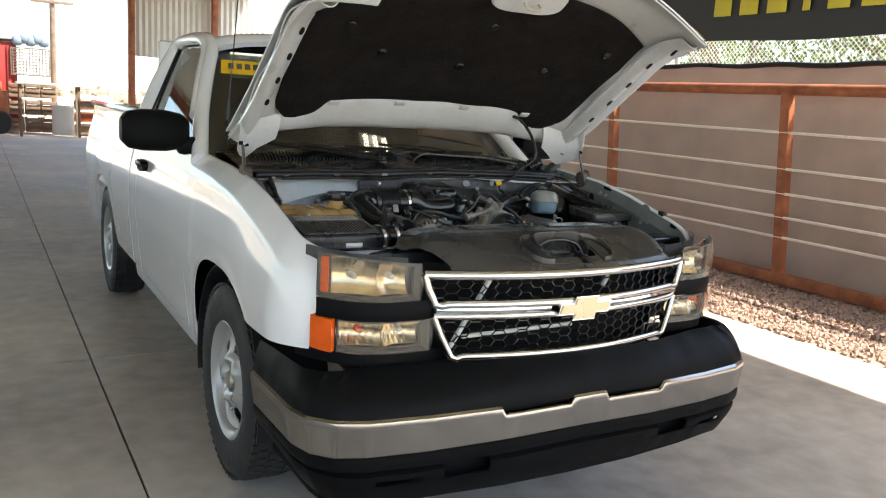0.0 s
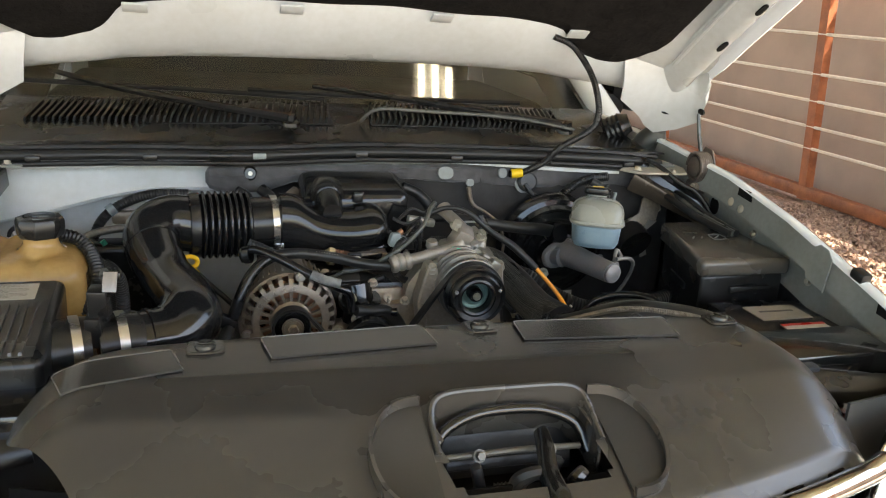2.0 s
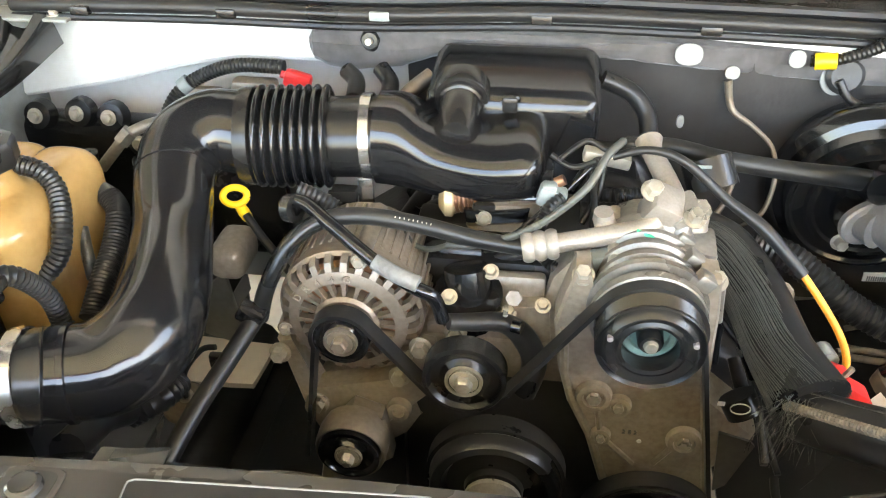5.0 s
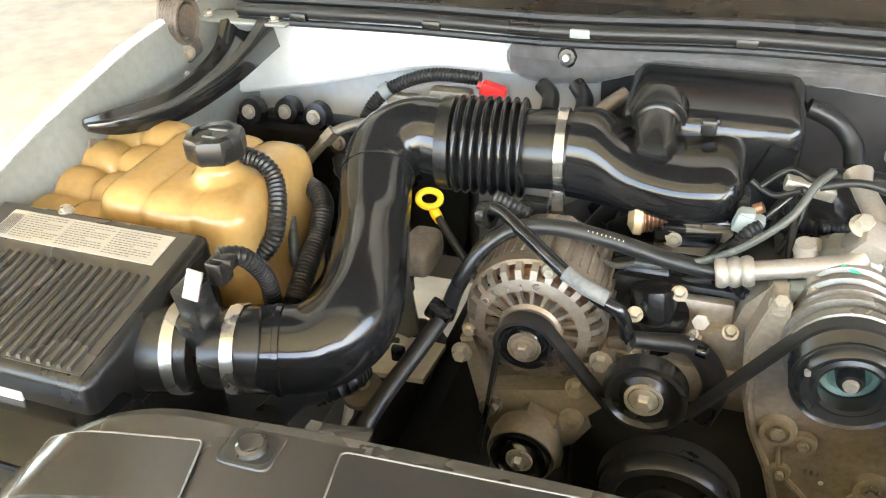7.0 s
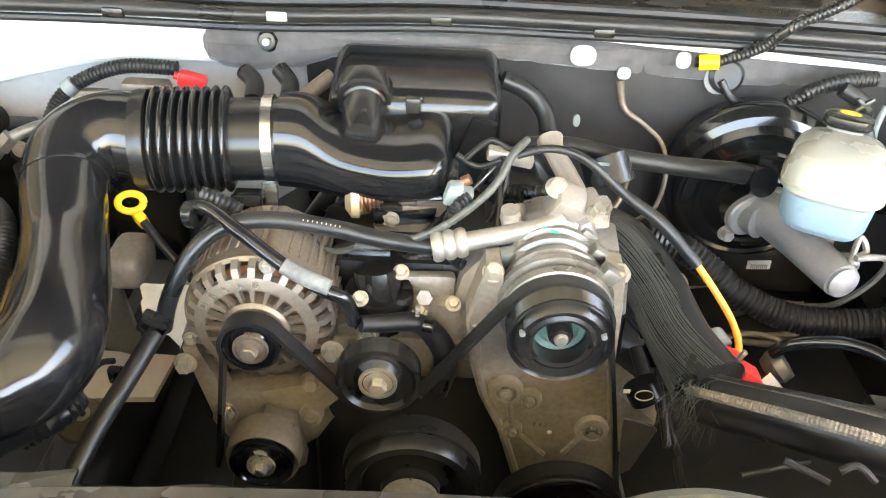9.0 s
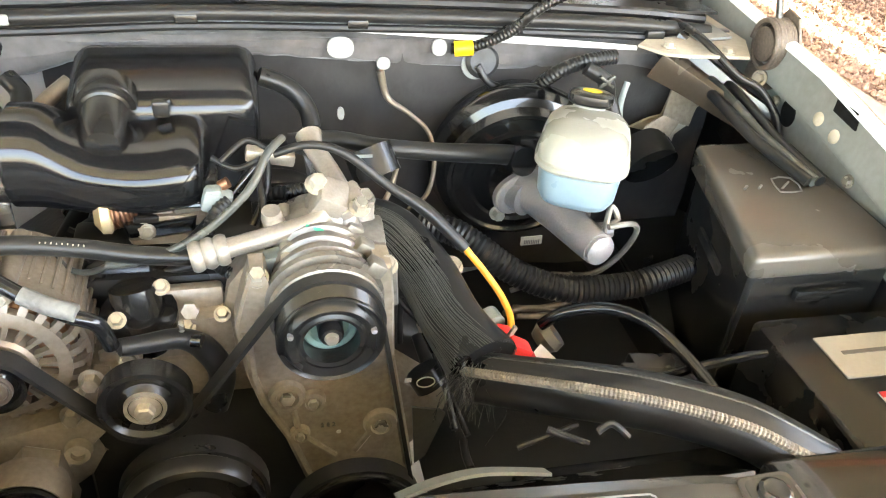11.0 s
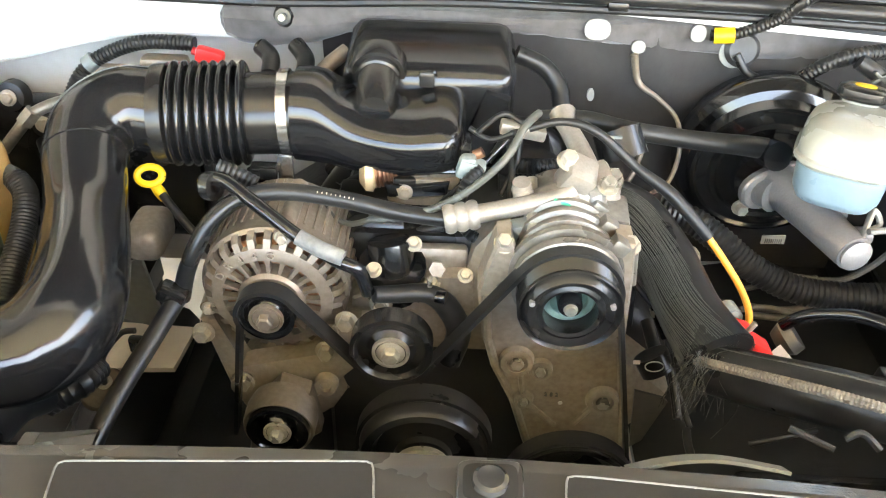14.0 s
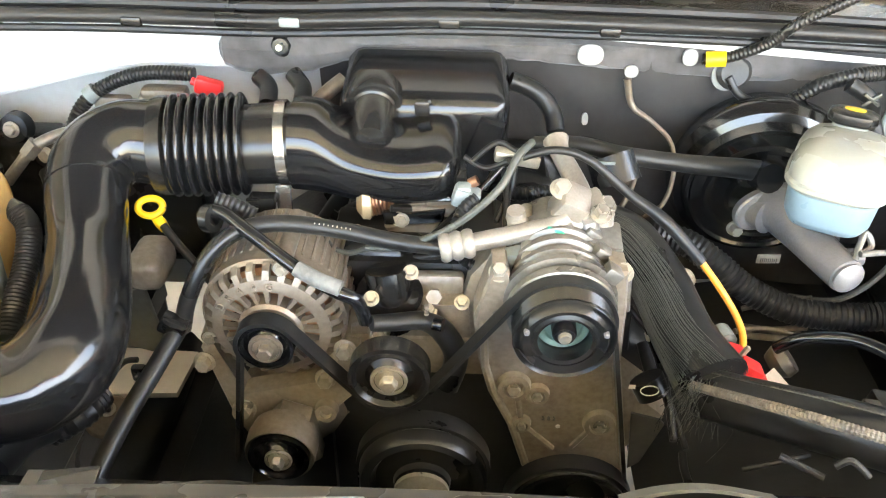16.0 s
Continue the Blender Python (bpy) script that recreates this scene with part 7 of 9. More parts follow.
clu.lathe([(0.029, 0.034), (0.030, 0.002), (0.034, 0.0), (0.038, 0.002), (0.046, -0.002), (0.050, 0.002), (0.052, 0.006), (0.056, 0.002), (0.0575, 0.004)] + [(0.0575 - 0.002 * (k % 2), 0.007 + 0.0025 * k) for k in range(10)] + [(0.058, 0.034), (0.02, 0.034)], CC - Vector((0, 0.012, 0)), (0, 1, 0.03), 52)
cl_ = part("clutch_pulley", clu, BLACK_SATIN, comp, "glossy black compressor clutch pulley")
part("clutch_plate", M().lathe([(0, 0.014), (0.021, 0.014), (0.022, 0.009), (0.027, 0.007), (0.030, 0.009), (0.030, 0.016), (0, 0.016)], CC + Vector((0, 0.003, 0)), (0, 1, 0.03), 36), TEAL, cl_, "pale green clutch plate ring")
hb = M()
hb.lathe([(0, 0.0), (0.011, 0.001), (0.0135, 0.005), (0.0145, 0.030), (0, 0.030)], CC + Vector((0, -0.008, 0.003)), (0, 1, 0.03), 28)
part("clutch_hub", hb, BLACK_GLOSS, cl_)
part("hub_bolt", M().lathe([(0, -0.004), (0.0065, -0.004), (0.008, -0.002), (0.008, 0.004), (0, 0.004)], CC + Vector((0, -0.008, 0.003)), (0, 1, 0.03), 12), STEEL, cl_)
for s in (-1, 1):
    part("rivet", M().lathe([(0, -0.003), (0.0032, -0.002), (0.0032, 0.004), (0, 0.004)], CC + Vector((s * 0.043, -0.016, 0.016)), (0, 1, 0), 10), PALE_ALU, cl_)
blk = part("line_block", M().box((0.164, 0.885, 1.160), (0.036, 0.04, 0.05), 0.005, rot=(20, 25, 0)), TANLINE, comp, "aluminium refrigerant line block")
part("block_half", M().box((0.196, 0.890, 1.148), (0.036, 0.04, 0.055), 0.006, rot=(20, -25, 10)), TANLINE, blk)
part("block_foot", M().box((0.192, 0.870, 1.126), (0.075, 0.05, 0.026), 0.006, rot=(10, 8, 0)), ALU, blk)
part("block_boss", M().tube([(0.206, 0.880, 1.141), (0.207, 0.885, 1.160)], 0.013, 14), TANLINE, blk)
part("riser_pipe", M().tube([(0.183, 0.900, 1.157), (0.172, 0.930, 1.175), (0.158, 0.965, 1.188), (0.153, 0.985, 1.196)], [0.016, 0.013, 0.012, 0.017], 14), TANLINE, blk)
for p in ((0.153, 0.885, 1.184), (0.207, 0.885, 1.162)):
    part("bolt", bolt(M(), p, (0.1, -0.5, 0.86), 0.010, 0.012), STEEL, blk)
part("refrigerant_line", M().tube([(0.161, 0.872, 1.154), (0.146, 0.866, 1.146), (0.103, 0.860, 1.136), (0.051, 0.853, 1.126)], [0.013, 0.0115, 0.0115, 0.0115], 14), TANLINE, comp, "pale aluminium refrigerant line")
part("crimped_end", M().tube([(0.052, 0.853, 1.126), (0.011, 0.848, 1.119)], 0.0185, 18, rib=0.003, pitch=0.011, fine=6), TANLINE, comp, "crimped line ferrule")
bw = M()
bw.tube([(0.102, 0.880, 1.146), (0.108, 0.870, 1.132)], [0.012, 0.015], 14)
bw.lathe([(0, 0.012), (0.011, 0.012), (0.013, 0), (0, 0)], (0.102, 0.880, 1.146), (-0.1, -0.2, 1), 14)
part("service_port", bw, TANLINE, comp)
gc = M()
gc.box((0.125, 0.845, 1.120), (0.07, 0.018, 0.018), 0.004, rot=(0, -14, 0))
gc.box((0.105, 0.842, 1.113), (0.03, 0.022, 0.026), 0.004, rot=(0, -14, 0))
part("connector", gc, GREY_CONN, comp, "grey-green electrical connector")
gg = M()
gg.tube([(0.138, 0.855, 1.148), (0.155, 0.850, 1.145), (0.162, 0.850, 1.132), (0.154, 0.850, 1.120)], 0.0035, 8)
part("seal", gg, GREEN, comp)

# ---- belt ----
def ring_run(c, r, a0, a1, n=24):
    """Points on the round of a pulley."""
    return [(c[0] + r * math.cos(radians(a0 + (a1 - a0) * k / n)), c[1], c[2] + r * math.sin(radians(a0 + (a1 - a0) * k / n))) for k in range(n + 1)]


def belt(run, w=0.022, t=0.005):
    """One belt along run, its width along y."""
    P = [Vector(p) for p in run]
    rings = []
    for i, p in enumerate(P):
        d = (P[min(i + 1, len(P) - 1)] - P[max(i - 1, 0)]).normalized()
        n = Vector((0, 1, 0)).cross(d).normalized() * t / 2
        rings.append([p - n - Vector((0, w / 2, 0)), p + n - Vector((0, w / 2, 0)), p + n + Vector((0, w / 2, 0)), p - n + Vector((0, w / 2, 0))])
    return M().loft(rings)


BY = 0.768
A0, I0, C0 = (-0.189, BY, 1.031), (-0.044, BY - 0.008, 0.995), (0.153, BY - 0.008, 1.088)
part("drive_belt", belt([(-0.245, BY - 0.01, 0.84)] + ring_run(A0, 0.036, 200, 30) + ring_run(I0, 0.052, 235, 320) + ring_run(C0, 0.0595, 145, -5) + [(0.262, C0[1] - 0.02, 0.80)]), BLACK_RUBBER, truck, "black serpentine drive belt")
part("crank_belt_run", belt(ring_run((0.185, 0.732, 0.80), 0.081, 0, 175)), BLACK_RUBBER, truck)
part("fan_belt_run", belt(ring_run((-0.002, 0.732, 0.866), 0.082, -20, 200)), BLACK_RUBBER, truck)

# ---- brake booster and master cylinder ----
bo = M()
bo.lathe([(0, 0), (0.05, 0.0), (0.055, 0.010), (0.074, 0.013), (0.078, 0.009), (0.084, 0.009), (0.088, 0.017), (0.103, 0.021), (0.107, 0.017), (0.112, 0.018), (0.117, 0.034), (0.128, 0.04), (0.134, 0.055), (0.137, 0.06), (0.137, 0.07), (0.132, 0.075), (0.12, 0.11), (0, 0.12)], (0.485, 1.10, 1.045), (0.1, 1, 0.12), 56)
boost = part("brake_booster", bo, BLACK_STEEL, truck, "glossy black round brake booster")
bl = M()
bl.box((0.515, 1.093, 0.944), (0.036, 0.003, 0.016), 0.001, rot=(0, -3, 0))
bl_ = part("label", bl, LABEL, boost, "small cream bar-code label")
q = M()
for k in range(9):
    q.box(Vector((0.515, 1.093, 0.944)) + Vector((-0.012 + 0.003 * k, -0.002, -0.002)), (0.0014, 0.001, 0.008), 0)
part("bar_code", q, INK, bl_)
for p in ((0.462, 1.070, 1.050), (0.449, 1.090, 1.002), (0.454, 1.090, 1.099)):
    part("bolt", bolt(M(), p, (0, -1, 0.1), 0.009, 0.014), STEEL, boost)
mc = M()
MC0, MC1 = Vector((0.479, 1.060, 1.065)), Vector((0.521, 0.885, 1.070))
mc.tube([MC0, MC0.lerp(MC1, 0.5), MC1], [0.032, 0.026, 0.023], 20)
mc.prism(oval(0.05, 0.03, 28, 2.4), MC0 + Vector((-0.008, 0.004, -0.003)), (0.93, 0.22, 0.3), (-0.28, 0.05, 0.95), 0.016, 0.003)
mc.tube([MC0 + Vector((-0.03, 0.0, -0.012)), MC0 + Vector((-0.012, -0.03, -0.004))], [0.016, 0.024], 16)
mc.lathe([(0, 0), (0.019, 0), (0.021, 0.006), (0.012, 0.012), (0, 0.012)], MC1, MC1 - MC0, 20)
for k in (0.45, 0.75):
    q = MC0.lerp(MC1, k)
    mc.tube([q, q + Vector((0.045, -0.005, 0.005))], 0.011, 12)
mast = part("master_cylinder", mc, PALE_ALU, truck, "grey cast brake master cylinder")
RC = Vector((0.511, 0.965, 1.167))
rot_ = Matrix.Rotation(radians(-26), 3, "Z") @ Matrix.Rotation(radians(-8), 3, "X")
def ro(dx, dy, dz):
    return RC + rot_ @ Vector((dx, dy, dz))
rings = [[ro(a, b, h) for a, b in oval(w, d, 40, 3.4)] for w, d, h in ((0.034, 0.05, -0.055), (0.046, 0.066, -0.052), (0.052, 0.077, -0.04), (0.055, 0.082, -0.006), (0.058, 0.085, -0.004))]
rsv = part("brake_fluid_reservoir", M().loft(rings), MILKY_BLUE, mast, "milky bluish brake fluid reservoir")
rings = [[ro(a, b + sh, h) for a, b in oval(w, d, 40, 3.4)] for w, d, h, sh in ((0.058, 0.085, -0.004, 0), (0.062, 0.089, 0.0, 0), (0.062, 0.089, 0.005, 0), (0.059, 0.086, 0.008, 0), (0.058, 0.084, 0.026, 0.001), (0.054, 0.078, 0.038, 0.002), (0.046, 0.067, 0.046, 0.004), (0.034, 0.05, 0.051, 0.006), (0.016, 0.025, 0.053, 0.008))]
part("upper_shell", M().loft(rings), MILKY, rsv, "milky white upper shell")
rings = [[ro(-0.004 + a, 0.052 + b, h) for a, b in oval(r, r * 0.85, 24, 2.2)] for r, h in ((0.022, 0.03), (0.022, 0.060))]
part("filler_neck", M().loft(rings), MILKY, rsv)
rings = [[ro(-0.004 + a, 0.052 + b, h) for a, b in oval(r, r * 0.8, 32, 2.8)] for r, h in ((0.025, 0.056), (0.029, 0.058), (0.031, 0.061), (0.030, 0.070), (0.024, 0.073), (0.01, 0.074))]
part("cap", M().loft(rings), BLACK_SATIN, rsv, "black cap with a yellow oval mark")
rings = [[ro(-0.004 + a, 0.052 + b, h) for a, b in oval(0.013, 0.008, 20)] for h in (0.073, 0.0752)]
part("cap_mark", M().loft(rings), YELLOW, rsv)
bl2 = M()
bl2.tube([MC0.lerp(MC1, 0.95) + Vector((0.01, 0, 0.018)), (0.545, 0.920, 1.112), (0.553, 0.910, 1.098), (0.529, 0.900, 1.092)], 0.0042, 8)
bl2.tube([(0.531, 0.890, 1.101), (0.573, 0.900, 1.096), (0.584, 0.910, 1.068), (0.575, 0.930, 1.017), (0.552, 0.950, 0.979), (0.518, 1.000, 0.945)], 0.0042, 8)
bl2.tube([(0.535, 0.970, 0.966), (0.502, 0.990, 0.943), (0.455, 1.000, 0.918)], 0.0042, 8)
part("brake_line", bl2, ALU, mast, "bent metal brake lines")
vh = M()
vh.tube([(0.464, 1.075, 1.108), (0.425, 1.060, 1.121), (0.343, 1.050, 1.132), (0.254, 1.040, 1.148), (0.193, 1.050, 1.157), (0.133, 1.060, 1.151)], [0.016, 0.0145, 0.013, 0.012, 0.011, 0.010], 14)
part("vacuum_hose", vh, BLACK_RUBBER, boost, "black vacuum hose to the brake booster")
vh = M()
vh.lathe([(0, 0), (0.021, 0), (0.021, 0.03), (0, 0.03)], (0.458, 1.075, 1.105), (0.2, -1, 0.3), 16)
part("check_valve", vh, BLACK_GLOSS, boost)

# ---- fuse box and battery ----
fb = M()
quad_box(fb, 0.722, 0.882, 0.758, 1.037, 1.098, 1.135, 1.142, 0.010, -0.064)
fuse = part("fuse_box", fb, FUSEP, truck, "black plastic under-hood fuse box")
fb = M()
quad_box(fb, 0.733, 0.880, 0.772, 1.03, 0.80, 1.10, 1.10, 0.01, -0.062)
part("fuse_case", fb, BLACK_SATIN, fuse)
part("latch_tab", M().box((0.79, 0.766, 1.066), (0.1, 0.014, 0.018), 0.005), BLACK_SATIN, fuse)
part("side_slot", M().box((0.700, 0.90, 1.045), (0.006, 0.10, 0.016), 0.002, rot=(0, 0, -13.5)), DARK, fuse)
lg = M()
LZ = 1.1405
lg.tube([(0.775, 0.893, LZ), (0.808, 0.893, LZ), (0.812, 0.928, LZ), (0.782, 0.928, LZ), (0.775, 0.893, LZ)], 0.0012, 5, 2)
lg.tube([(0.783, 0.902, LZ), (0.803, 0.918, LZ)], 0.0016, 5)
for k in (0, 1):
    lg.tube([(0.727 + 0.022 * k, 0.905, LZ), (0.735 + 0.022 * k, 0.912, LZ)], 0.002, 5)
part("moulded_mark", lg, EDGEP, fuse)
ba = M()
ba.box((0.78, 0.62, 0.95), (0.21, 0.25, 0.2), 0.008)
batt = part("battery", ba, BLACK_SATIN, truck, "black battery with cream labels")
part("label", M().box((0.79, 0.665, 1.0515), (0.12, 0.07, 0.002), 0), LABEL, batt, "cream warning label")
part("label", M().box((0.80, 0.58, 1.0515), (0.1, 0.05, 0.002), 0), LABEL_W, batt)
part("label_stripe", M().box((0.80, 0.60, 1.053), (0.1, 0.008, 0.001), 0), RED, batt)
part("printed_bar", M().box((0.79, 0.67, 1.053), (0.08, 0.006, 0.001), 0), INK, batt)

# ---- hoses, lines and cables ----
def hose(name, pts, r, material=BLACK_RUBBER, label="", rib=0.0, pitch=0.006, parent=None, seg=12, flat=1.0):
    return part(name, M().tube(pts, r, seg, 8, rib=rib, pitch=pitch, flat=flat), material, parent or truck, label)


# dipstick
dsk = hose("dipstick", [(-0.355, 0.930, 1.083), (-0.329, 0.910, 1.063), (-0.299, 0.890, 1.040), (-0.269, 0.870, 1.013)], 0.0055, BLACK_RUBBER, "black oil dipstick tube")
dr = M()
c = Vector((-0.371, 0.940, 1.105))
ux, uz = Vector((1, 0.15, -0.1)).normalized(), Vector((0.1, 0.6, 0.8)).normalized()
dr.tube([c + ux * 0.0155 * math.cos(a) + uz * 0.0115 * math.sin(a) for a in [2 * math.pi * k / 20 for k in range(21)]], 0.0048, 10, 2)
dr.tube([(-0.368, 0.940, 1.093), (-0.360, 0.935, 1.084), (-0.353, 0.930, 1.077)], [0.0065, 0.008, 0.0065], 10)
part("dipstick_handle", dr, YELLOW, dsk, "bright yellow dipstick ring")

# hoses over the alternator
hose("heater_hose", [(-0.301, 0.800, 1.021), (-0.286, 0.800, 1.069), (-0.261, 0.820, 1.116), (-0.228, 0.840, 1.140), (-0.178, 0.850, 1.147), (-0.111, 0.855, 1.137), (-0.044, 0.860, 1.119), (0.014, 0.860, 1.112)], 0.0105, BLACK_RUBBER, "black rubber heater hose")
hose("coolant_pipe", [(-0.297, 0.800, 1.036), (-0.318, 0.740, 1.010), (-0.341, 0.680, 0.982), (-0.357, 0.620, 0.956)], 0.0115, BLACK_RUBBER, "long black coolant pipe")
part("hose_clamp", M().box((-0.305, 0.785, 1.039), (0.032, 0.02, 0.024), 0.004, rot=(0, 30, 0)), BLACK_SATIN, truck)
vt = hose("vapour_tube", [(-0.267, 0.860, 1.131), (-0.273, 0.865, 1.148), (-0.248, 0.860, 1.153), (-0.208, 0.830, 1.144), (-0.153, 0.800, 1.120), (-0.109, 0.785, 1.101), (-0.083, 0.785, 1.086), (-0.074, 0.790, 1.051)], 0.0085, BLACK_GLOSS, "black bent metal vapour tube")
tg = M()
tg.tube([(-0.152, 0.797, 1.122), (-0.127, 0.788, 1.113), (-0.099, 0.780, 1.107)], 0.0095, 12, flat=0.8)
part("tube_tag", tg, TAG, vt, "white paper tag round the tube")
part("fitting", M().lathe([(0.009, -0.006), (0.017, -0.006), (0.017, 0.006), (0.009, 0.006)], (-0.264, 0.860, 1.144), (1, -0.4, 0.2), 18), BLACK_SATIN, vt)
hose("bypass_hose", [(-0.067, 0.790, 1.048), (-0.042, 0.800, 1.042), (-0.006, 0.810, 1.037), (0.019, 0.820, 1.010), (0.035, 0.820, 0.969), (0.024, 0.810, 0.927)], [0.010, 0.011, 0.012, 0.015, 0.016, 0.016], BLACK_RUBBER, "black bypass hose")
hose("vent_hose", [(-0.261, 0.880, 1.158), (-0.239, 0.880, 1.149), (-0.217, 0.880, 1.136)], 0.011, BLACK_RUBBER, "", 0.0014)

def printed(path, s0, n, step, up, material=LABEL, w=0.0013, h=0.0026):
    """A row of small printed bars along a hose."""
    P = [Vector(p) for p in spline([list(p) for p in path], 8)]
    for k in range(n):
        i = min(len(P) - 2, int(s0 + step * k))
        d = (P[i + 1] - P[i]).normalized()
        o = P[i].lerp(P[i + 1], s0 + step * k - int(s0 + step * k)) + up
        side = d.cross(up.normalized())
        f = 0.6 + 0.4 * ((k * 7) % 3) / 2
        part("printed_bar", M().add([o - side * h * f / 2, o + d * w - side * h * f / 2, o + d * w + side * h / 2, o + side * h / 2], [(0, 1, 2, 3)]), material, truck)


HH = [(-0.228, 0.840, 1.140), (-0.178, 0.850, 1.147), (-0.111, 0.855, 1.137), (-0.044, 0.860, 1.119), (0.014, 0.860, 1.112)]
printed(HH, 1.0, 5, 0.5, Vector((0, -0.0065, 0.0088)))
printed(HH, 13.0, 9, 0.6, Vector((0, -0.0065, 0.0088)))

# duct support and sensor plug
dsb = M()
dsb.box((-0.197, 0.955, 1.113), (0.02, 0.006, 0.045), 0.002)
part("duct_bracket", dsb, STAINLESS, truck)
dsb = M()
dsb.box((-0.224, 0.950, 1.110), (0.035, 0.02, 0.026), 0.003)
for k in range(3):
    dsb.box(Vector((-0.235, 0.940, 1.121)) + Vector((0, 0, -0.008 * k)), (0.016, 0.006, 0.004), 0.001)
part("sensor_plug", dsb, BLACK_SATIN, truck)

# throttle body
tb_ = M()
tb_.tube([(-0.092, 0.970, 1.104), (-0.076, 0.970, 1.107), (-0.052, 0.970, 1.111)], [0.021, 0.020, 0.015], 20, rib=0.0025, pitch=0.005, fine=6)
part("valve_flange", M().lathe([(0, -0.012), (0.012, -0.012), (0.023, -0.004), (0.024, 0.006), (0.02, 0.009), (0, 0.009)], (-0.092, 0.970, 1.104), (1, 0.1, 0), 28), GOLD, truck, "yellow-plated valve flange")
thr = part("idle_valve", tb_, COPPER, truck, "copper-coloured idle control valve")
tb_ = M()
tb_.tube([(-0.048, 0.970, 1.109), (-0.030, 0.970, 1.110), (-0.013, 0.970, 1.111)], [0.009, 0.014, 0.014], 14)
tb_.box((-0.012, 0.965, 1.103), (0.08, 0.03, 0.016), 0.004)
tb_.tube([(-0.010, 0.965, 1.115), (0.020, 0.965, 1.122)], 0.012, 12)
part("throttle_linkage", tb_, CAST, thr)
tb_ = M()
tb_.box((-0.073, 0.980, 1.066), (0.12, 0.05, 0.02), 0.006)
tb_.box((0.016, 0.985, 1.142), (0.05, 0.05, 0.02), 0.006)
tb_.tube([(-0.145, 1.000, 1.063), (-0.095, 0.990, 1.041), (-0.035, 0.980, 1.054)], 0.008, 8)
part("fuel_rail", tb_, BLACK_SATIN, thr)
for p in ((-0.046, 0.950, 1.093), (-0.103, 0.950, 1.068), (-0.029, 0.900, 1.043)):
    part("bolt", bolt(M(), p, (0, -0.7, 0.7), 0.008, 0.008), STEEL, thr)
gp = M()
gp.box((0.041, 0.930, 1.142), (0.034, 0.022, 0.026), 0.004, rot=(0, 15, 0))
gp.box((0.038, 0.930, 1.153), (0.018, 0.018, 0.014), 0.003)
part("injector_plug", gp, GREY_CONN, truck, "pale grey electrical plug")
part("sensor_tip", M().tube([(0.045, 0.940, 1.155), (0.055, 0.940, 1.161)], 0.007, 10), COPPER, truck)

# grey cables to the compressor
hose("grey_cable", [(-0.080, 0.870, 1.101), (-0.050, 0.865, 1.106), (-0.006, 0.860, 1.124), (0.039, 0.860, 1.154), (0.079, 0.870, 1.192), (0.100, 0.900, 1.218), (0.118, 0.930, 1.222)], 0.0048, GREY_WIRE, "grey electrical cable")
hose("wire_loom", [(0.108, 0.930, 1.201), (0.147, 0.930, 1.212), (0.188, 0.925, 1.203), (0.240, 0.915, 1.163), (0.287, 0.900, 1.134), (0.335, 0.875, 1.091)], [0.005, 0.005, 0.0055, 0.006, 0.0085, 0.007], BLACK_RUBBER, "black wire loom")
hose("orange_cable", [(0.332, 0.877, 1.094), (0.358, 0.860, 1.065), (0.379, 0.840, 1.038), (0.387, 0.820, 1.019), (0.382, 0.800, 1.007)], 0.0045, ORANGE, "orange fusible cable")
hose("harness", [(0.030, 0.900, 1.123), (0.028, 0.890, 1.096), (0.046, 0.880, 1.075), (0.072, 0.865, 1.080), (0.093, 0.850, 1.103)], 0.008, BLACK_RUBBER, "ribbed black harness", 0.0013, 0.005)
hose("harness", [(0.030, 0.900, 1.119), (0.040, 0.910, 1.138), (0.054, 0.920, 1.146)], 0.009, BLACK_RUBBER, "", 0.0013, 0.005)
hose("wire", [(0.047, 0.950, 1.182), (0.078, 0.970, 1.199), (0.104, 0.960, 1.193), (0.116, 0.950, 1.208)], 0.0035, BLACK_RUBBER)
hose("wire", [(0.037, 0.960, 1.183), (0.064, 0.950, 1.173), (0.092, 0.940, 1.189)], 0.0035, BLACK_RUBBER)
hose("wire", [(-0.137, 0.900, 1.100), (-0.127, 0.890, 1.087), (-0.104, 0.880, 1.085), (-0.076, 0.870, 1.101)], 0.0035, GREY_WIRE)
hose("wire", [(0.064, 0.960, 1.136), (0.085, 0.980, 1.159), (0.093, 0.950, 1.135), (0.092, 0.900, 1.082)], 0.0045, BLACK_RUBBER)
hose("wire", [(-0.131, 0.930, 1.073), (-0.137, 0.920, 1.061), (-0.099, 0.910, 1.066), (-0.070, 0.910, 1.071)], 0.0045, GREY_CONN)
hose("fuel_line", [(0.122, 0.960, 1.131), (0.167, 0.970, 1.127), (0.198, 0.960, 1.109)], 0.010, BLACK_RUBBER, "", 0.0013, 0.005)
fl = M()
fl.box((0.106, 0.990, 1.167), (0.06, 0.02, 0.016), 0.003, rot=(0, 10, 0))
part("cable_bracket", fl, STEEL, truck)
ms = M()
ms.tube([(0.231, 1.020, 1.157), (0.244, 1.000, 1.126)], [0.032, 0.032], 20)
part("canister", ms, BLACK_SATIN, truck, "black canister behind the compressor")
part("canister_mark", M().box((0.218, 0.985, 1.165), (0.03, 0.002, 0.004), 0), GREY_CONN, truck)

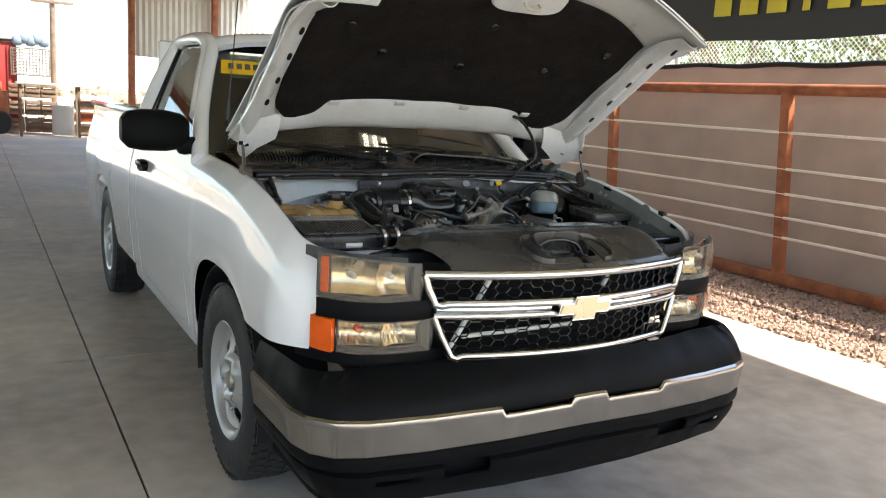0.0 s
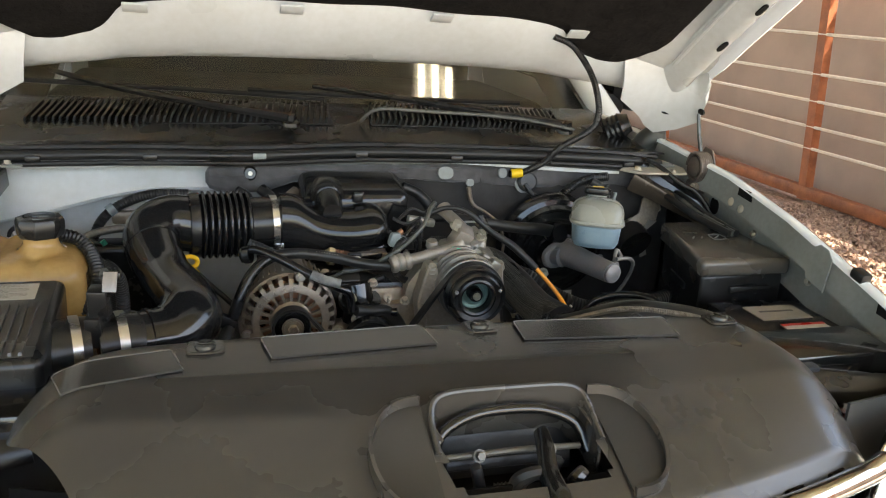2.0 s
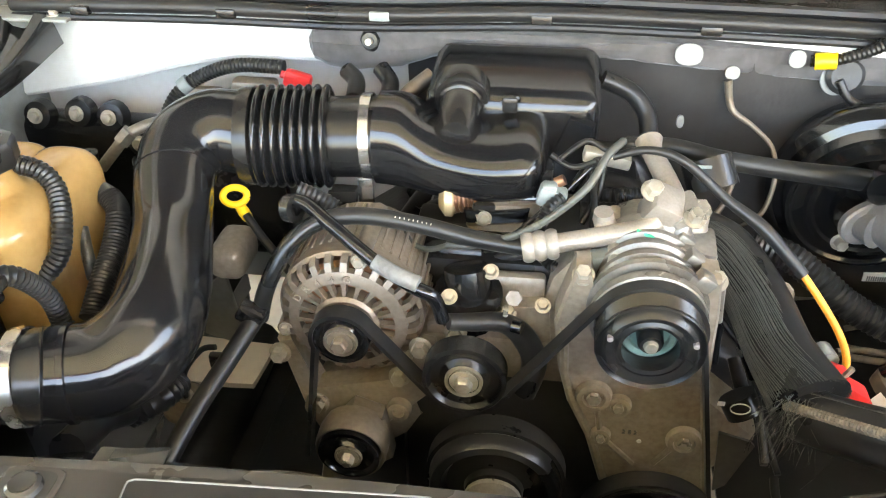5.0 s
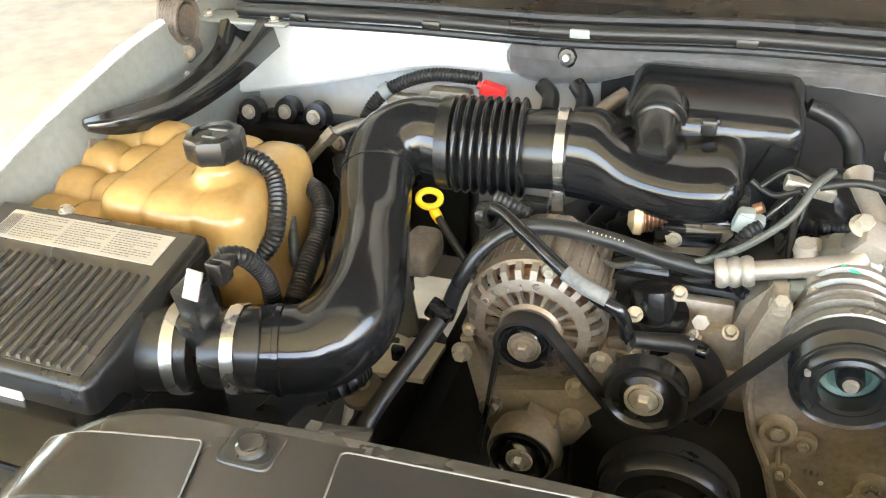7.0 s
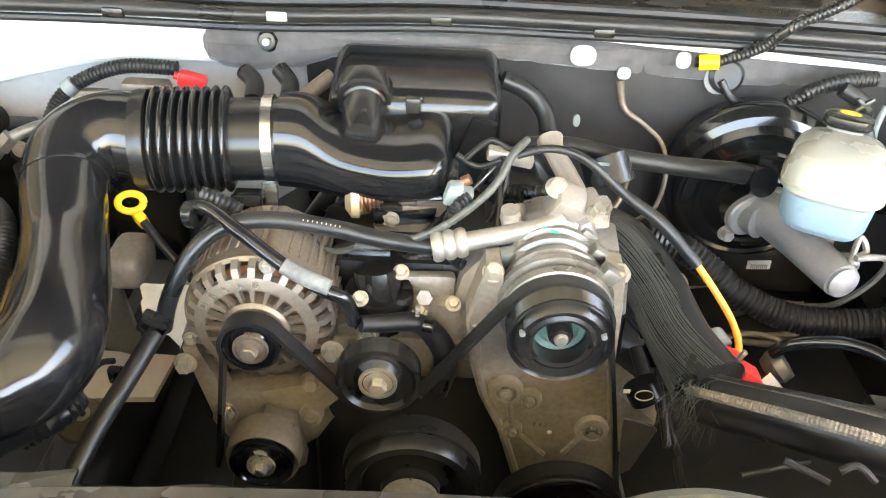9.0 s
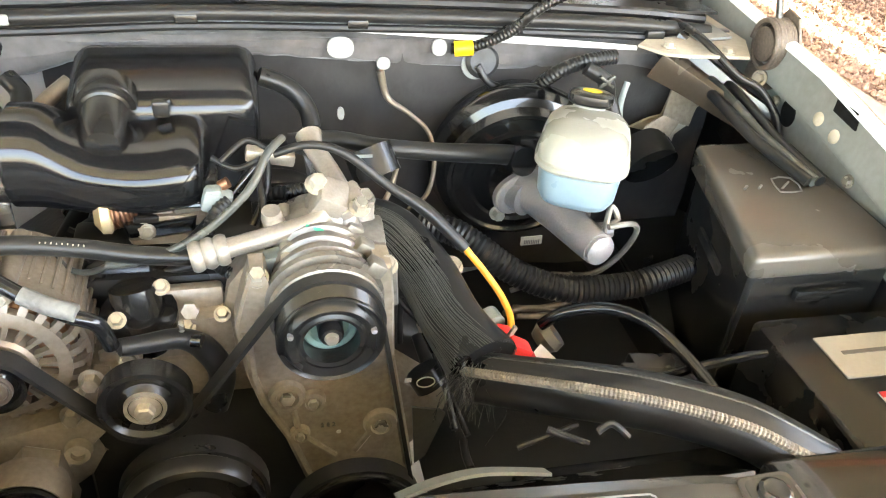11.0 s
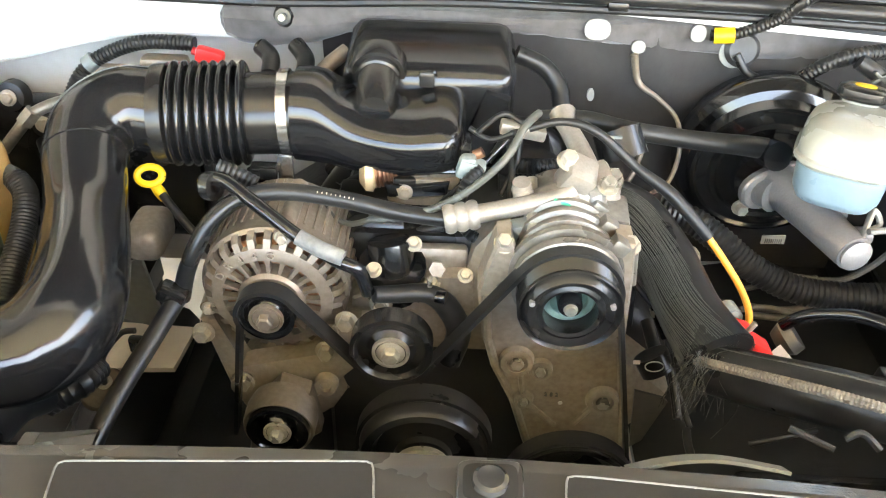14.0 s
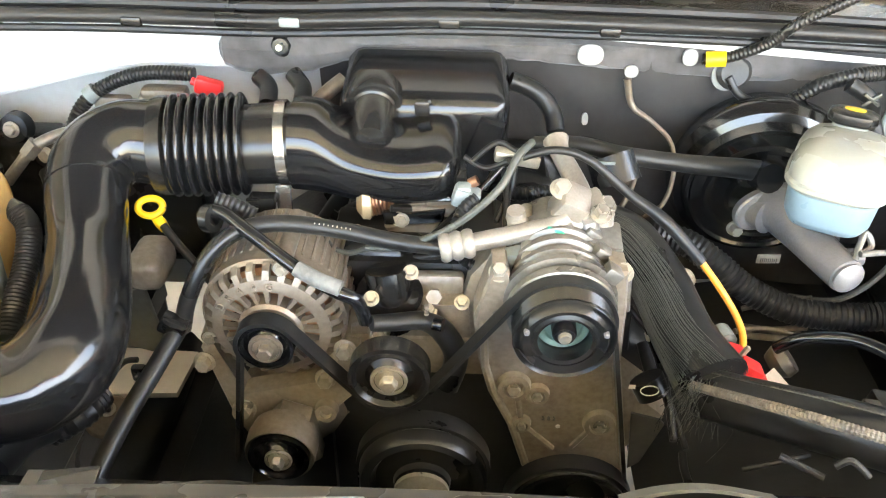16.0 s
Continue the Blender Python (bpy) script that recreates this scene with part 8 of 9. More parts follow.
# left bay: heater box, pipes and hoses
hv = M()
hv.box((-0.62, 1.215, 0.95), (0.46, 0.07, 0.24), 0.02, seg=3)
heat = part("heater_case", hv, BLACK_SATIN, truck, "black heater case on the firewall")
for p in ((-0.780, 1.170, 1.091), (-0.715, 1.180, 1.094), (-0.655, 1.170, 1.095), (-0.607, 1.160, 1.058), (-0.605, 1.150, 1.012)):
    part("lug", M().lathe([(0, 0.02), (0.022, 0.018), (0.026, 0), (0, 0)], p, (0, -1, 0.3), 20), BLACK_SATIN, heat)
    part("bolt", bolt(M(), Vector(p) + Vector((0, -0.021, 0.006)), (0, -1, 0.3), 0.009, 0.008), STEEL, heat)
hose("ac_pipe", [(-0.631, 1.060, 1.062), (-0.607, 1.070, 1.089), (-0.583, 1.080, 1.113), (-0.547, 1.100, 1.124), (-0.498, 1.110, 1.128)], 0.0085, ALU, "pale aluminium pipe")
part("pipe_nut", M().tube([(-0.596, 1.073, 1.101), (-0.581, 1.080, 1.117)], 0.013, 6), ALU, truck)
hose("ac_pipe", [(-0.442, 1.140, 1.123), (-0.447, 1.160, 1.148), (-0.431, 1.180, 1.162)], 0.009, MILKY)
hose("harness", [(-0.572, 1.160, 1.088), (-0.552, 1.180, 1.128), (-0.513, 1.190, 1.158), (-0.450, 1.195, 1.179), (-0.374, 1.195, 1.179)], 0.0115, BLACK_RUBBER, "ribbed black harness along the firewall", 0.0014)
part("tape", M().tube([(-0.540, 1.183, 1.143), (-0.527, 1.187, 1.152)], 0.0135, 12), GREY_CONN, truck)
rdc = M()
rdc.box((-0.346, 1.170, 1.171), (0.042, 0.02, 0.026), 0.006, rot=(0, 15, 0))
rdc.tube([(-0.371, 1.170, 1.180), (-0.356, 1.170, 1.174)], 0.006, 8)
part("terminal_cover", rdc, RED, truck, "red plastic terminal cover")
wb = M()
wb.box((-0.414, 1.170, 1.155), (0.07, 0.03, 0.03), 0.008)
wb.box((-0.505, 1.190, 1.129), (0.06, 0.02, 0.03), 0.008)
part("junction_block", wb, CAST, truck)
hose("heater_hose", [(-0.185, 1.120, 1.165), (-0.166, 1.140, 1.180), (-0.142, 1.160, 1.194)], 0.011, CAST, "tan rubber hose")
hose("heater_hose", [(0.100, 1.150, 1.204), (0.139, 1.150, 1.187), (0.163, 1.140, 1.162), (0.169, 1.120, 1.139)], 0.013, BLACK_RUBBER)
hose("heater_hose", [(-0.269, 1.170, 1.190), (-0.251, 1.150, 1.182), (-0.248, 1.120, 1.169)], 0.013, BLACK_RUBBER)
hose("heater_hose", [(-0.218, 1.170, 1.196), (-0.201, 1.150, 1.183), (-0.198, 1.120, 1.174)], 0.013, BLACK_RUBBER)
hose("printed_hose", [(-0.591, 0.930, 1.123), (-0.560, 0.920, 1.118), (-0.522, 0.900, 1.115)], 0.014, GREY_WIRE, "grey printed heater hose")
hose("braided_hose", [(-0.523, 0.900, 1.116), (-0.504, 0.880, 1.106), (-0.496, 0.840, 1.082), (-0.492, 0.790, 1.061), (-0.489, 0.750, 1.040)], 0.0155, BLACK_RUBBER, "black braided hose", 0.001, 0.005)
hose("braided_hose", [(-0.539, 0.850, 1.100), (-0.528, 0.830, 1.073), (-0.523, 0.820, 1.044)], 0.008, GREY_WIRE)
part("service_cap", M().tube([(-0.615, 1.020, 1.112), (-0.620, 1.020, 1.079)], 0.011, 14), BLACK_SATIN, truck)
hose("harness", [(-0.513, 1.020, 1.060), (-0.556, 1.050, 1.057), (-0.579, 1.080, 1.069)], 0.011, BLACK_RUBBER)
part("teal_tie", M().tube([(-0.546, 1.100, 1.104), (-0.540, 1.100, 1.095)], 0.006, 8), GREEN, truck)

# below the duct
mt = M()
mt.lathe([(0, 0.004), (0.03, 0.004), (0.034, 0), (0, 0)], (-0.469, 0.860, 0.791), (0, -0.4, 1), 24)
mtp = part("engine_mount", mt, CAST, truck, "dusty steel mount disc")
part("stud", bolt(M(), Vector((-0.465, 0.860, 0.805)), (0, -0.4, 1), 0.008, 0.014), STEEL, mtp)
hose("ground_wire", [(-0.459, 0.850, 0.815), (-0.445, 0.840, 0.873), (-0.407, 0.830, 0.928), (-0.385, 0.830, 0.936)], 0.004, BLACK_RUBBER, "black ground wire")
part("wire_end", M().box((-0.387, 0.830, 0.912), (0.02, 0.012, 0.025), 0.004), BLACK_SATIN, truck)
hose("lower_hose", [(-0.474, 0.740, 0.889), (-0.439, 0.760, 0.902), (-0.432, 0.800, 0.895)], 0.018, BLACK_RUBBER, "", 0.002, 0.008)
hose("strut_rod", [(-0.454, 0.600, 0.984), (-0.468, 0.680, 0.946), (-0.473, 0.740, 0.900)], 0.02, BLACK_RUBBER)
hs2 = M()
hs2.box((-0.392, 0.950, 1.007), (0.05, 0.08, 0.05), 0.015, seg=3)
part("head_casting", hs2, CAST_DIRTY, truck, "stained cylinder head casting")

# manifold hardware between the inlet and the water pump
rod = part("throttle_rod", M().tube([(-0.047, 0.955, 1.120), (-0.011, 0.955, 1.121), (0.025, 0.955, 1.122)], 0.0035, 8), BLACK_STEEL, truck, "black throttle rod")
part("rod_end", M().box((-0.043, 0.955, 1.105), (0.03, 0.014, 0.012), 0.003), BLACK_SATIN, rod)
mf = part("manifold_bracket", M().prism(xz([(-0.069, 0.940, 1.104), (-0.032, 0.940, 1.104), (0.015, 0.940, 1.110), (0.012, 0.940, 1.093), (-0.028, 0.940, 1.086), (-0.065, 0.940, 1.086)]), (0, 0.955, 0), (1, 0, 0), (0, 0, 1), 0.012, 0.003), BLACK_STEEL, truck, "black manifold bracket")
part("bolt", bolt(M(), (-0.041, 0.935, 1.100), (0, -1, 0.3), 0.007, 0.006), STEEL, mf)
part("manifold_plate", M().prism(xz([(-0.066, 0.945, 1.081), (0.008, 0.945, 1.090), (0.001, 0.945, 1.072), (-0.059, 0.945, 1.065)]), (0, 0.965, 0), (1, 0, 0), (0, 0, 1), 0.02, 0.004), CAST, truck, "dusty aluminium manifold plate")
hose("wire", [(0.042, 0.950, 1.124), (0.016, 0.920, 1.108), (-0.008, 0.900, 1.096), (-0.022, 0.890, 1.092)], 0.0032, BLACK_RUBBER)
hose("wire", [(0.054, 0.955, 1.130), (0.080, 0.970, 1.155), (0.095, 0.980, 1.168)], 0.004, BLACK_STEEL)
hose("wire", [(0.088, 0.970, 1.165), (0.092, 0.970, 1.173), (0.101, 0.970, 1.170), (0.100, 0.960, 1.138), (0.080, 0.930, 1.105)], 0.004, BLACK_RUBBER)
hose("heater_hose", [(-0.099, 0.910, 1.061), (-0.062, 0.900, 1.059), (-0.026, 0.900, 1.063), (0.010, 0.900, 1.074)], 0.007, BLACK_RUBBER, "black hose below the grey cable")
hose("vent_hose", [(0.092, 0.990, 1.112), (0.125, 0.985, 1.115), (0.162, 0.980, 1.114)], 0.010, BLACK_RUBBER, "", 0.0014, 0.006)
tb2 = part("water_tube", M().tube([(-0.023, 0.815, 1.035), (0.001, 0.810, 1.034), (0.018, 0.805, 1.035)], 0.0085, 12), BLACK_STEEL, truck, "black steel water tube")
part("hose_clamp", M().tube([(-0.018, 0.812, 1.037), (-0.011, 0.811, 1.035)], 0.0115, 14), BLACK_SATIN, tb2)
part("clamp_tab", M().box((-0.002, 0.800, 1.063), (0.006, 0.008, 0.014), 0.002), STEEL, tb2)
part("casting_plug", M().lathe([(0, 0.006), (0.010, 0.006), (0.011, 0.0), (0, 0)], (0.005, 0.840, 1.052), (0, -1, 0.5), 6), CAST_DIRTY, truck, "dirty casting plug")
for a, b, c_, r_ in (((0.259, 0.880, 1.017), (0.257, 0.870, 0.988), (0.257, 0.860, 0.958), 0.004), ((0.313, 0.840, 0.919), (0.315, 0.800, 0.898), (0.316, 0.770, 0.883), 0.0045), ((0.311, 0.720, 0.919), (0.309, 0.700, 0.917), (0.310, 0.680, 0.916), 0.005), ((0.285, 0.880, 0.951), (0.289, 0.860, 0.940), (0.292, 0.840, 0.933), 0.009)):
    hose("wire", [a, b, c_], r_, BLACK_RUBBER)
hose("steel_line", [(0.335, 0.620, 1.013), (0.361, 0.620, 1.024), (0.403, 0.630, 1.028)], 0.003, DARK)

# ---- right bay ----
mesh_h = M()
HP = [(0.223, 0.950, 1.099), (0.253, 0.920, 1.090), (0.285, 0.870, 1.062), (0.307, 0.800, 1.036), (0.327, 0.735, 1.028)]
mesh_h.tube(HP, [0.026, 0.034, 0.037, 0.038, 0.044], 28, 8, flat=0.7)
mh_ = part("mesh_sleeve", mesh_h, BLACK_RUBBER, truck, "frayed black mesh sleeve round a radiator hose")
thr_ = M()
rng2 = random.Random(9)
for k in range(104):
    a = 2 * math.pi * k / 104
    pts = []
    for i, p in enumerate(HP):
        rr = (0.0275, 0.0355, 0.0385, 0.0395, 0.0455)[i]
        d = (Vector(HP[min(i + 1, 4)]) - Vector(HP[max(i - 1, 0)])).normalized()
        u_ = d.cross(Vector((0, 0, 1))).normalized()
        w_ = u_.cross(d)
        aa = a + 0.22 * i + 0.05 * math.sin(2.3 * i + 0.35 * k)
        pts.append(Vector(p) + rr * (math.cos(aa) * u_ + 0.72 * math.sin(aa) * w_))
    thr_.tube([p + Vector((rng2.uniform(-1, 1), rng2.uniform(-1, 1), rng2.uniform(-1, 1))) * 0.0008 for p in pts], 0.00062, 4, 6)
tagged(part("weave_thread", thr_, GREY_WIRE, mh_), kind="stuff")
fz = M()
for k in range(190):
    p = Vector((0.324, 0.725, 1.031)) + Vector((rng2.uniform(-0.035, 0.03), rng2.uniform(-0.02, 0.02), rng2.uniform(-0.01, 0.02)))
    q = p + Vector((rng2.uniform(-0.03, 0.012), rng2.uniform(-0.03, 0.01), -rng2.uniform(0.015, 0.085) * rng2.random() ** 0.4))
    fz.tube([p, p.lerp(q, 0.5) + Vector((rng2.uniform(-0.01, 0.01), rng2.uniform(-0.006, 0.006), 0)), q], 0.00038, 3, 3)
tagged(part("frayed_thread", fz, GREY_WIRE, mh_), kind="stuff")
RH = [(0.323, 0.735, 1.008), (0.352, 0.700, 1.029), (0.413, 0.620, 1.082), (0.473, 0.590, 1.087), (0.534, 0.560, 1.082), (0.570, 0.540, 1.071), (0.618, 0.520, 1.048)]
STRIPE = mat("woven_cream_stripe", (0.20, 0.175, 0.14), 0.7, 0, 0.3, 60, 400, 0.2, dirt=(0.11, 0.095, 0.08))
rh_ = hose("radiator_hose", RH, 0.03, BLACK_RUBBER, "thick black radiator hose with woven stripes", seg=20)
for off in (0.75, 1.55):
    m_ = M()
    pts = []
    for i, p in enumerate(RH):
        d = (Vector(RH[min(i + 1, 6)]) - Vector(RH[max(i - 1, 0)])).normalized()
        u_ = d.cross(Vector((0, 0, 1))).normalized()
        w_ = u_.cross(d)
        pts.append(Vector(p) + 0.0285 * (math.cos(off) * u_ + math.sin(off) * w_))
    m_.tube(pts, 0.0062 if off < 1 else 0.0026, 8, 8, rib=0.0010 if off < 1 else 0.0008, pitch=0.0042 if off < 1 else 0.005)
    part("woven_stripe", m_, STRIPE if off < 1 else GREY_WIRE, rh_)
hose("conduit", [(0.309, 1.020, 1.036), (0.353, 1.000, 1.033), (0.391, 0.980, 1.015), (0.440, 0.960, 0.984), (0.509, 0.940, 0.964), (0.604, 0.930, 0.968), (0.642, 0.930, 0.976), (0.711, 0.950, 0.979)], 0.0205, BLACK_RUBBER, "large ribbed black conduit", 0.0022, 0.0075, seg=18)
hose("battery_cable", [(0.420, 0.800, 1.021), (0.445, 0.790, 1.048), (0.493, 0.770, 1.064), (0.525, 0.730, 1.070), (0.554, 0.680, 1.055), (0.570, 0.630, 1.042)], 0.0075, BLACK_GLOSS, "glossy black battery cable")
hose("battery_strap", [(0.499, 0.680, 1.022), (0.545, 0.680, 1.038), (0.608, 0.690, 1.039), (0.665, 0.700, 1.035)], 0.006, BLACK_STEEL, "", flat=2.0)
rj = M()
rj.box((0.377, 0.765, 1.014), (0.03, 0.025, 0.03), 0.005, rot=(0, 30, 0))
rj.box((0.366, 0.790, 1.017), (0.022, 0.02, 0.026), 0.004, rot=(0, 20, 0))
rj.box((0.387, 0.760, 1.008), (0.03, 0.02, 0.012), 0.003, rot=(0, 20, 0))
rjo = part("jump_terminal", rj, RED, truck, "red jump-start terminal cover")
part("terminal_tab", M().box((0.368, 0.775, 1.026), (0.005, 0.006, 0.04), 0.001, rot=(0, 25, 0)), STEEL, rjo)
part("paper_corner", M().add([(0.393, 0.770, 0.988), (0.442, 0.760, 0.986), (0.413, 0.775, 1.013)], [(0, 1, 2)]), LABEL_W, truck)
part("brass_fitting", M().tube([(0.422, 0.800, 0.991), (0.432, 0.800, 1.000), (0.441, 0.800, 1.008)], [0.015, 0.022, 0.019], 16), DULL, truck)
part("grey_cylinder", M().tube([(0.363, 0.840, 1.010), (0.368, 0.820, 1.009)], 0.015, 14), GREY_CONN, truck)
part("bolt_head", bolt(M(), (0.342, 0.950, 1.007), (0, -0.6, 0.8), 0.012, 0.014), STEEL, truck)
hose("steel_line", [(0.410, 0.900, 0.960), (0.460, 0.920, 0.949), (0.534, 0.940, 0.915)], 0.004, CAST)
hose("steel_line", [(0.444, 0.950, 0.926), (0.490, 0.960, 0.913), (0.542, 0.970, 0.912)], 0.005, CAST)
hose("steel_line", [(0.443, 0.940, 0.919), (0.497, 0.950, 0.907), (0.532, 0.960, 0.905)], 0.005, CAST)
hose("ground_strap", [(0.275, 1.190, 1.194), (0.287, 1.185, 1.153), (0.317, 1.170, 1.135), (0.345, 1.150, 1.112), (0.350, 1.120, 1.077), (0.335, 1.090, 1.041), (0.300, 1.060, 1.034)], [0.006, 0.005, 0.0035, 0.0035, 0.0035, 0.0035, 0.0035], CAST, "tan ground strap")
hose("wire", [(0.257, 1.050, 1.043), (0.274, 1.060, 1.070), (0.285, 1.080, 1.096)], 0.004, CAST)
hose("harness", [(0.422, 1.190, 1.200), (0.443, 1.180, 1.175), (0.488, 1.170, 1.168), (0.513, 1.160, 1.182)], 0.006, BLACK_RUBBER)
hose("harness", [(0.508, 1.160, 1.178), (0.539, 1.150, 1.209), (0.581, 1.150, 1.224), (0.626, 1.160, 1.226)], 0.0115, BLACK_RUBBER, "ribbed black harness over the booster", 0.0014)
hose("harness", [(0.570, 1.130, 1.221), (0.601, 1.120, 1.203), (0.611, 1.120, 1.176), (0.625, 1.100, 1.138)], 0.011, BLACK_RUBBER)
ht = M()
ht.box((0.597, 1.110, 1.207), (0.03, 0.006, 0.006), 0.002, rot=(0, 35, 0))
ht.box((0.597, 1.110, 1.207), (0.03, 0.006, 0.006), 0.002, rot=(0, -40, 0))
parts("cable_tie", ht, GREY_WIRE, truck)
hose("green_wire", [(0.657, 1.160, 1.185), (0.648, 1.150, 1.152), (0.651, 1.140, 1.108)], 0.005, GREY_CONN)
mot = M()
mot.tube([(0.705, 1.160, 1.076), (0.711, 1.120, 1.056)], 0.045, 24)
part("wiper_motor", mot, BLACK_SATIN, truck)
tags = M()
tags.prism([(-0.03, -0.02), (0.02, -0.035), (0.03, 0.0), (0.02, 0.03), (-0.02, 0.025)], (0.763, 1.170, 1.140), (1, 0, 0), (0, 0.2, 1), 0.004)
tags.prism([(-0.04, -0.02), (0.0, -0.03), (0.03, 0.01), (0.0, 0.03), (-0.03, 0.02)], (0.723, 1.140, 1.106), (1, 0, 0.3), (0, 0.2, 1), 0.004)
parts("foam_scrap", tags, CAST_DIRTY, truck, "tan foam scraps")
for k, dx in enumerate((0.0, 0.022, 0.044)):
    hose("harness", [(0.76 + dx, 1.19, 1.20), (0.775 + dx, 1.10, 1.185), (0.79 + dx * 0.8, 1.0, 1.165), (0.82 + dx * 0.4, 0.9, 1.15)], 0.0085, BLACK_RUBBER if k != 1 else GREY_WIRE)
sr = M()
sr.prism(xz([(0.267, 0.800, 0.893), (0.306, 0.800, 0.882), (0.313, 0.800, 0.875), (0.291, 0.800, 0.798), (0.277, 0.800, 0.785)]), (0, 0.81, 0), (1, 0, 0), (0, 0, 1), 0.004)
part("steel_gusset", sr, DULL, truck)
sn_ = M()
sn_.tube([(0.273, 0.800, 0.965), (0.285, 0.790, 0.946)], 0.022, 18)
cs = part("steering_cap", sn_, BLACK_SATIN, truck, "black power steering reservoir cap")
sn_ = M()
ring_c = Vector((0.270, 0.765, 0.977))
sn_.tube([ring_c + Vector((0.011 * math.cos(a), 0, 0.008 * math.sin(a))) for a in [2 * math.pi * k / 16 for k in range(17)]], 0.0008, 4, 2)
sn_.box(ring_c + Vector((-0.022, 0, 0.006)), (0.008, 0.001, 0.006), 0)
part("cap_mark", sn_, LABEL_W, cs)
pg = M()
pg.tube([(0.278, 0.840, 1.014), (0.287, 0.830, 0.995), (0.295, 0.820, 0.976)], [0.008, 0.010, 0.008], 12)
part("plug_boot", pg, BLACK_GLOSS, truck)
part("plug_collar", M().tube([(0.281, 0.838, 1.008), (0.284, 0.835, 1.000)], 0.0105, 12), STEEL, truck)
for a, b, c_ in (((0.250, 0.860, 1.032), (0.260, 0.850, 1.023), (0.275, 0.840, 1.009)), ((0.295, 0.820, 0.976), (0.298, 0.780, 0.957), (0.305, 0.740, 0.921)), ((0.313, 0.800, 0.918), (0.326, 0.780, 0.889), (0.331, 0.760, 0.880))):
    hose("plug_wire", [a, b, c_], 0.004, DARK if c_[2] < 0.95 else BLACK_RUBBER)
part("battery_tray", M().box((0.52, 0.60, 0.86), (0.3, 0.2, 0.04), 0.01), BLACK_SATIN, truck, "black plastic battery tray")
part("tray_arm", M().tube([(0.332, 0.560, 1.106), (0.349, 0.550, 1.104), (0.366, 0.540, 1.102)], 0.0035, 8), DARK, truck)
part("tray_arm", M().tube([(0.378, 0.550, 1.106), (0.391, 0.550, 1.114), (0.405, 0.540, 1.105)], 0.0035, 8), DARK, truck)
part("relay_bracket", M().box((0.535, 0.700, 1.015), (0.09, 0.035, 0.012), 0.003, rot=(0, 8, 0)), BLACK_SATIN, truck)
part("relay_cover", M().box((0.546, 0.720, 1.010), (0.08, 0.03, 0.02), 0.004, rot=(0, 8, 0)), BLACK_SATIN, truck)

# ---- yard behind the truck ----
ct = thing("shipping_container", (-1.55, 25.6, 0), "red steel shipping container standing in the yard", "container")
cbox = M()
cbox.box((-1.55, 26.2, 1.3), (1.8, 2.4, 2.5), 0.03)
part("body", cbox, REDPAINT, ct)
for k in range(6):
    part("rib", M().box((-2.35 + 0.3 * k, 24.98, 1.3), (0.12, 0.05, 2.3), 0.01), REDPAINT, ct)
part("roof_panel", M().box((-1.0, 26.2, 3.1), (2.2, 2.6, 0.95), 0.03), SIDING, ct, "cream panel stacked on top")

cr = thing("crate_stack", (-0.1, 25, 0), "stack of dusty wooden crates with a bagged load on top", "crate")
for i in range(3):
    for z in (0.25, 0.75, 1.25):
        fr_c = M()
        for dz in (-0.2, -0.05, 0.1):
            fr_c.box((-0.7 + 0.42 * i, 24.8, z + dz), (0.38, 0.03, 0.09), 0.005)
            fr_c.box((-0.7 + 0.42 * i, 25.3, z + dz), (0.38, 0.03, 0.09), 0.005)
        for dx in (-0.17, 0.17):
            fr_c.box((-0.7 + 0.42 * i + dx, 24.83, z - 0.03), (0.05, 0.05, 0.44), 0.005)
            fr_c.box((-0.7 + 0.42 * i + dx, 25.27, z - 0.03), (0.05, 0.05, 0.44), 0.005)
        box_c = part("crate", M().box((-0.7 + 0.42 * i, 25.05, z - 0.1), (0.3, 0.4, 0.26), 0.01), WOOD, cr)
        parts("board", fr_c, WOOD, box_c)
bag = M()
for k in range(5):
    bag.box((-0.62 + 0.17 * k, 25.0, 2.62 + 0.06 * (k % 2)), (0.3, 0.4, 0.3), 0.12, seg=4)
BAG = mat("blue_grey_tarp", (0.22, 0.28, 0.34), 0.6, 0, 0.3, 6, 40, 0.2)
parts("bag", bag, BAG, cr, "blue-grey tarp bundle")
lat = M()
for k in range(12):
    lat.box((-0.75 + 0.085 * k, 24.9, 2.02), (0.02, 0.03, 0.75), 0)
for k in range(9):
    lat.box((-0.3, 24.88, 1.68 + 0.085 * k), (1.0, 0.03, 0.02), 0)
rim = M()
for c, d in (((-0.3, 24.91, 1.645), (1.04, 0.03, 0.03)), ((-0.3, 24.91, 2.405), (1.04, 0.03, 0.03)), ((-0.805, 24.91, 2.02), (0.03, 0.03, 0.73)), ((0.205, 24.91, 2.02), (0.03, 0.03, 0.73))):
    rim.box(c, d, 0)
basket = part("wire_basket", rim, STEEL, cr, "grey wire basket")
parts("wire", lat, STEEL, basket)

wt = thing("work_table", (0.1, 24, 0), "pale-topped steel work table in the yard", "table")
part("top", M().box((0.1, 24.0, 1.42), (1.7, 0.8, 0.06), 0.01), SIDING, wt)
for x in (-0.65, 0.85):
    for y in (23.7, 24.3):
        part("leg", M().box((x, y, 0.66), (0.07, 0.07, 1.46), 0.005), WOOD, wt)
part("drum", M().lathe([(0, 0), (0.28, 0), (0.3, 0.04), (0.29, 0.45), (0.3, 0.85), (0, 0.85)], (0.45, 24.0, 0.0), (0, 0, 1), 20), SIDING, wt)

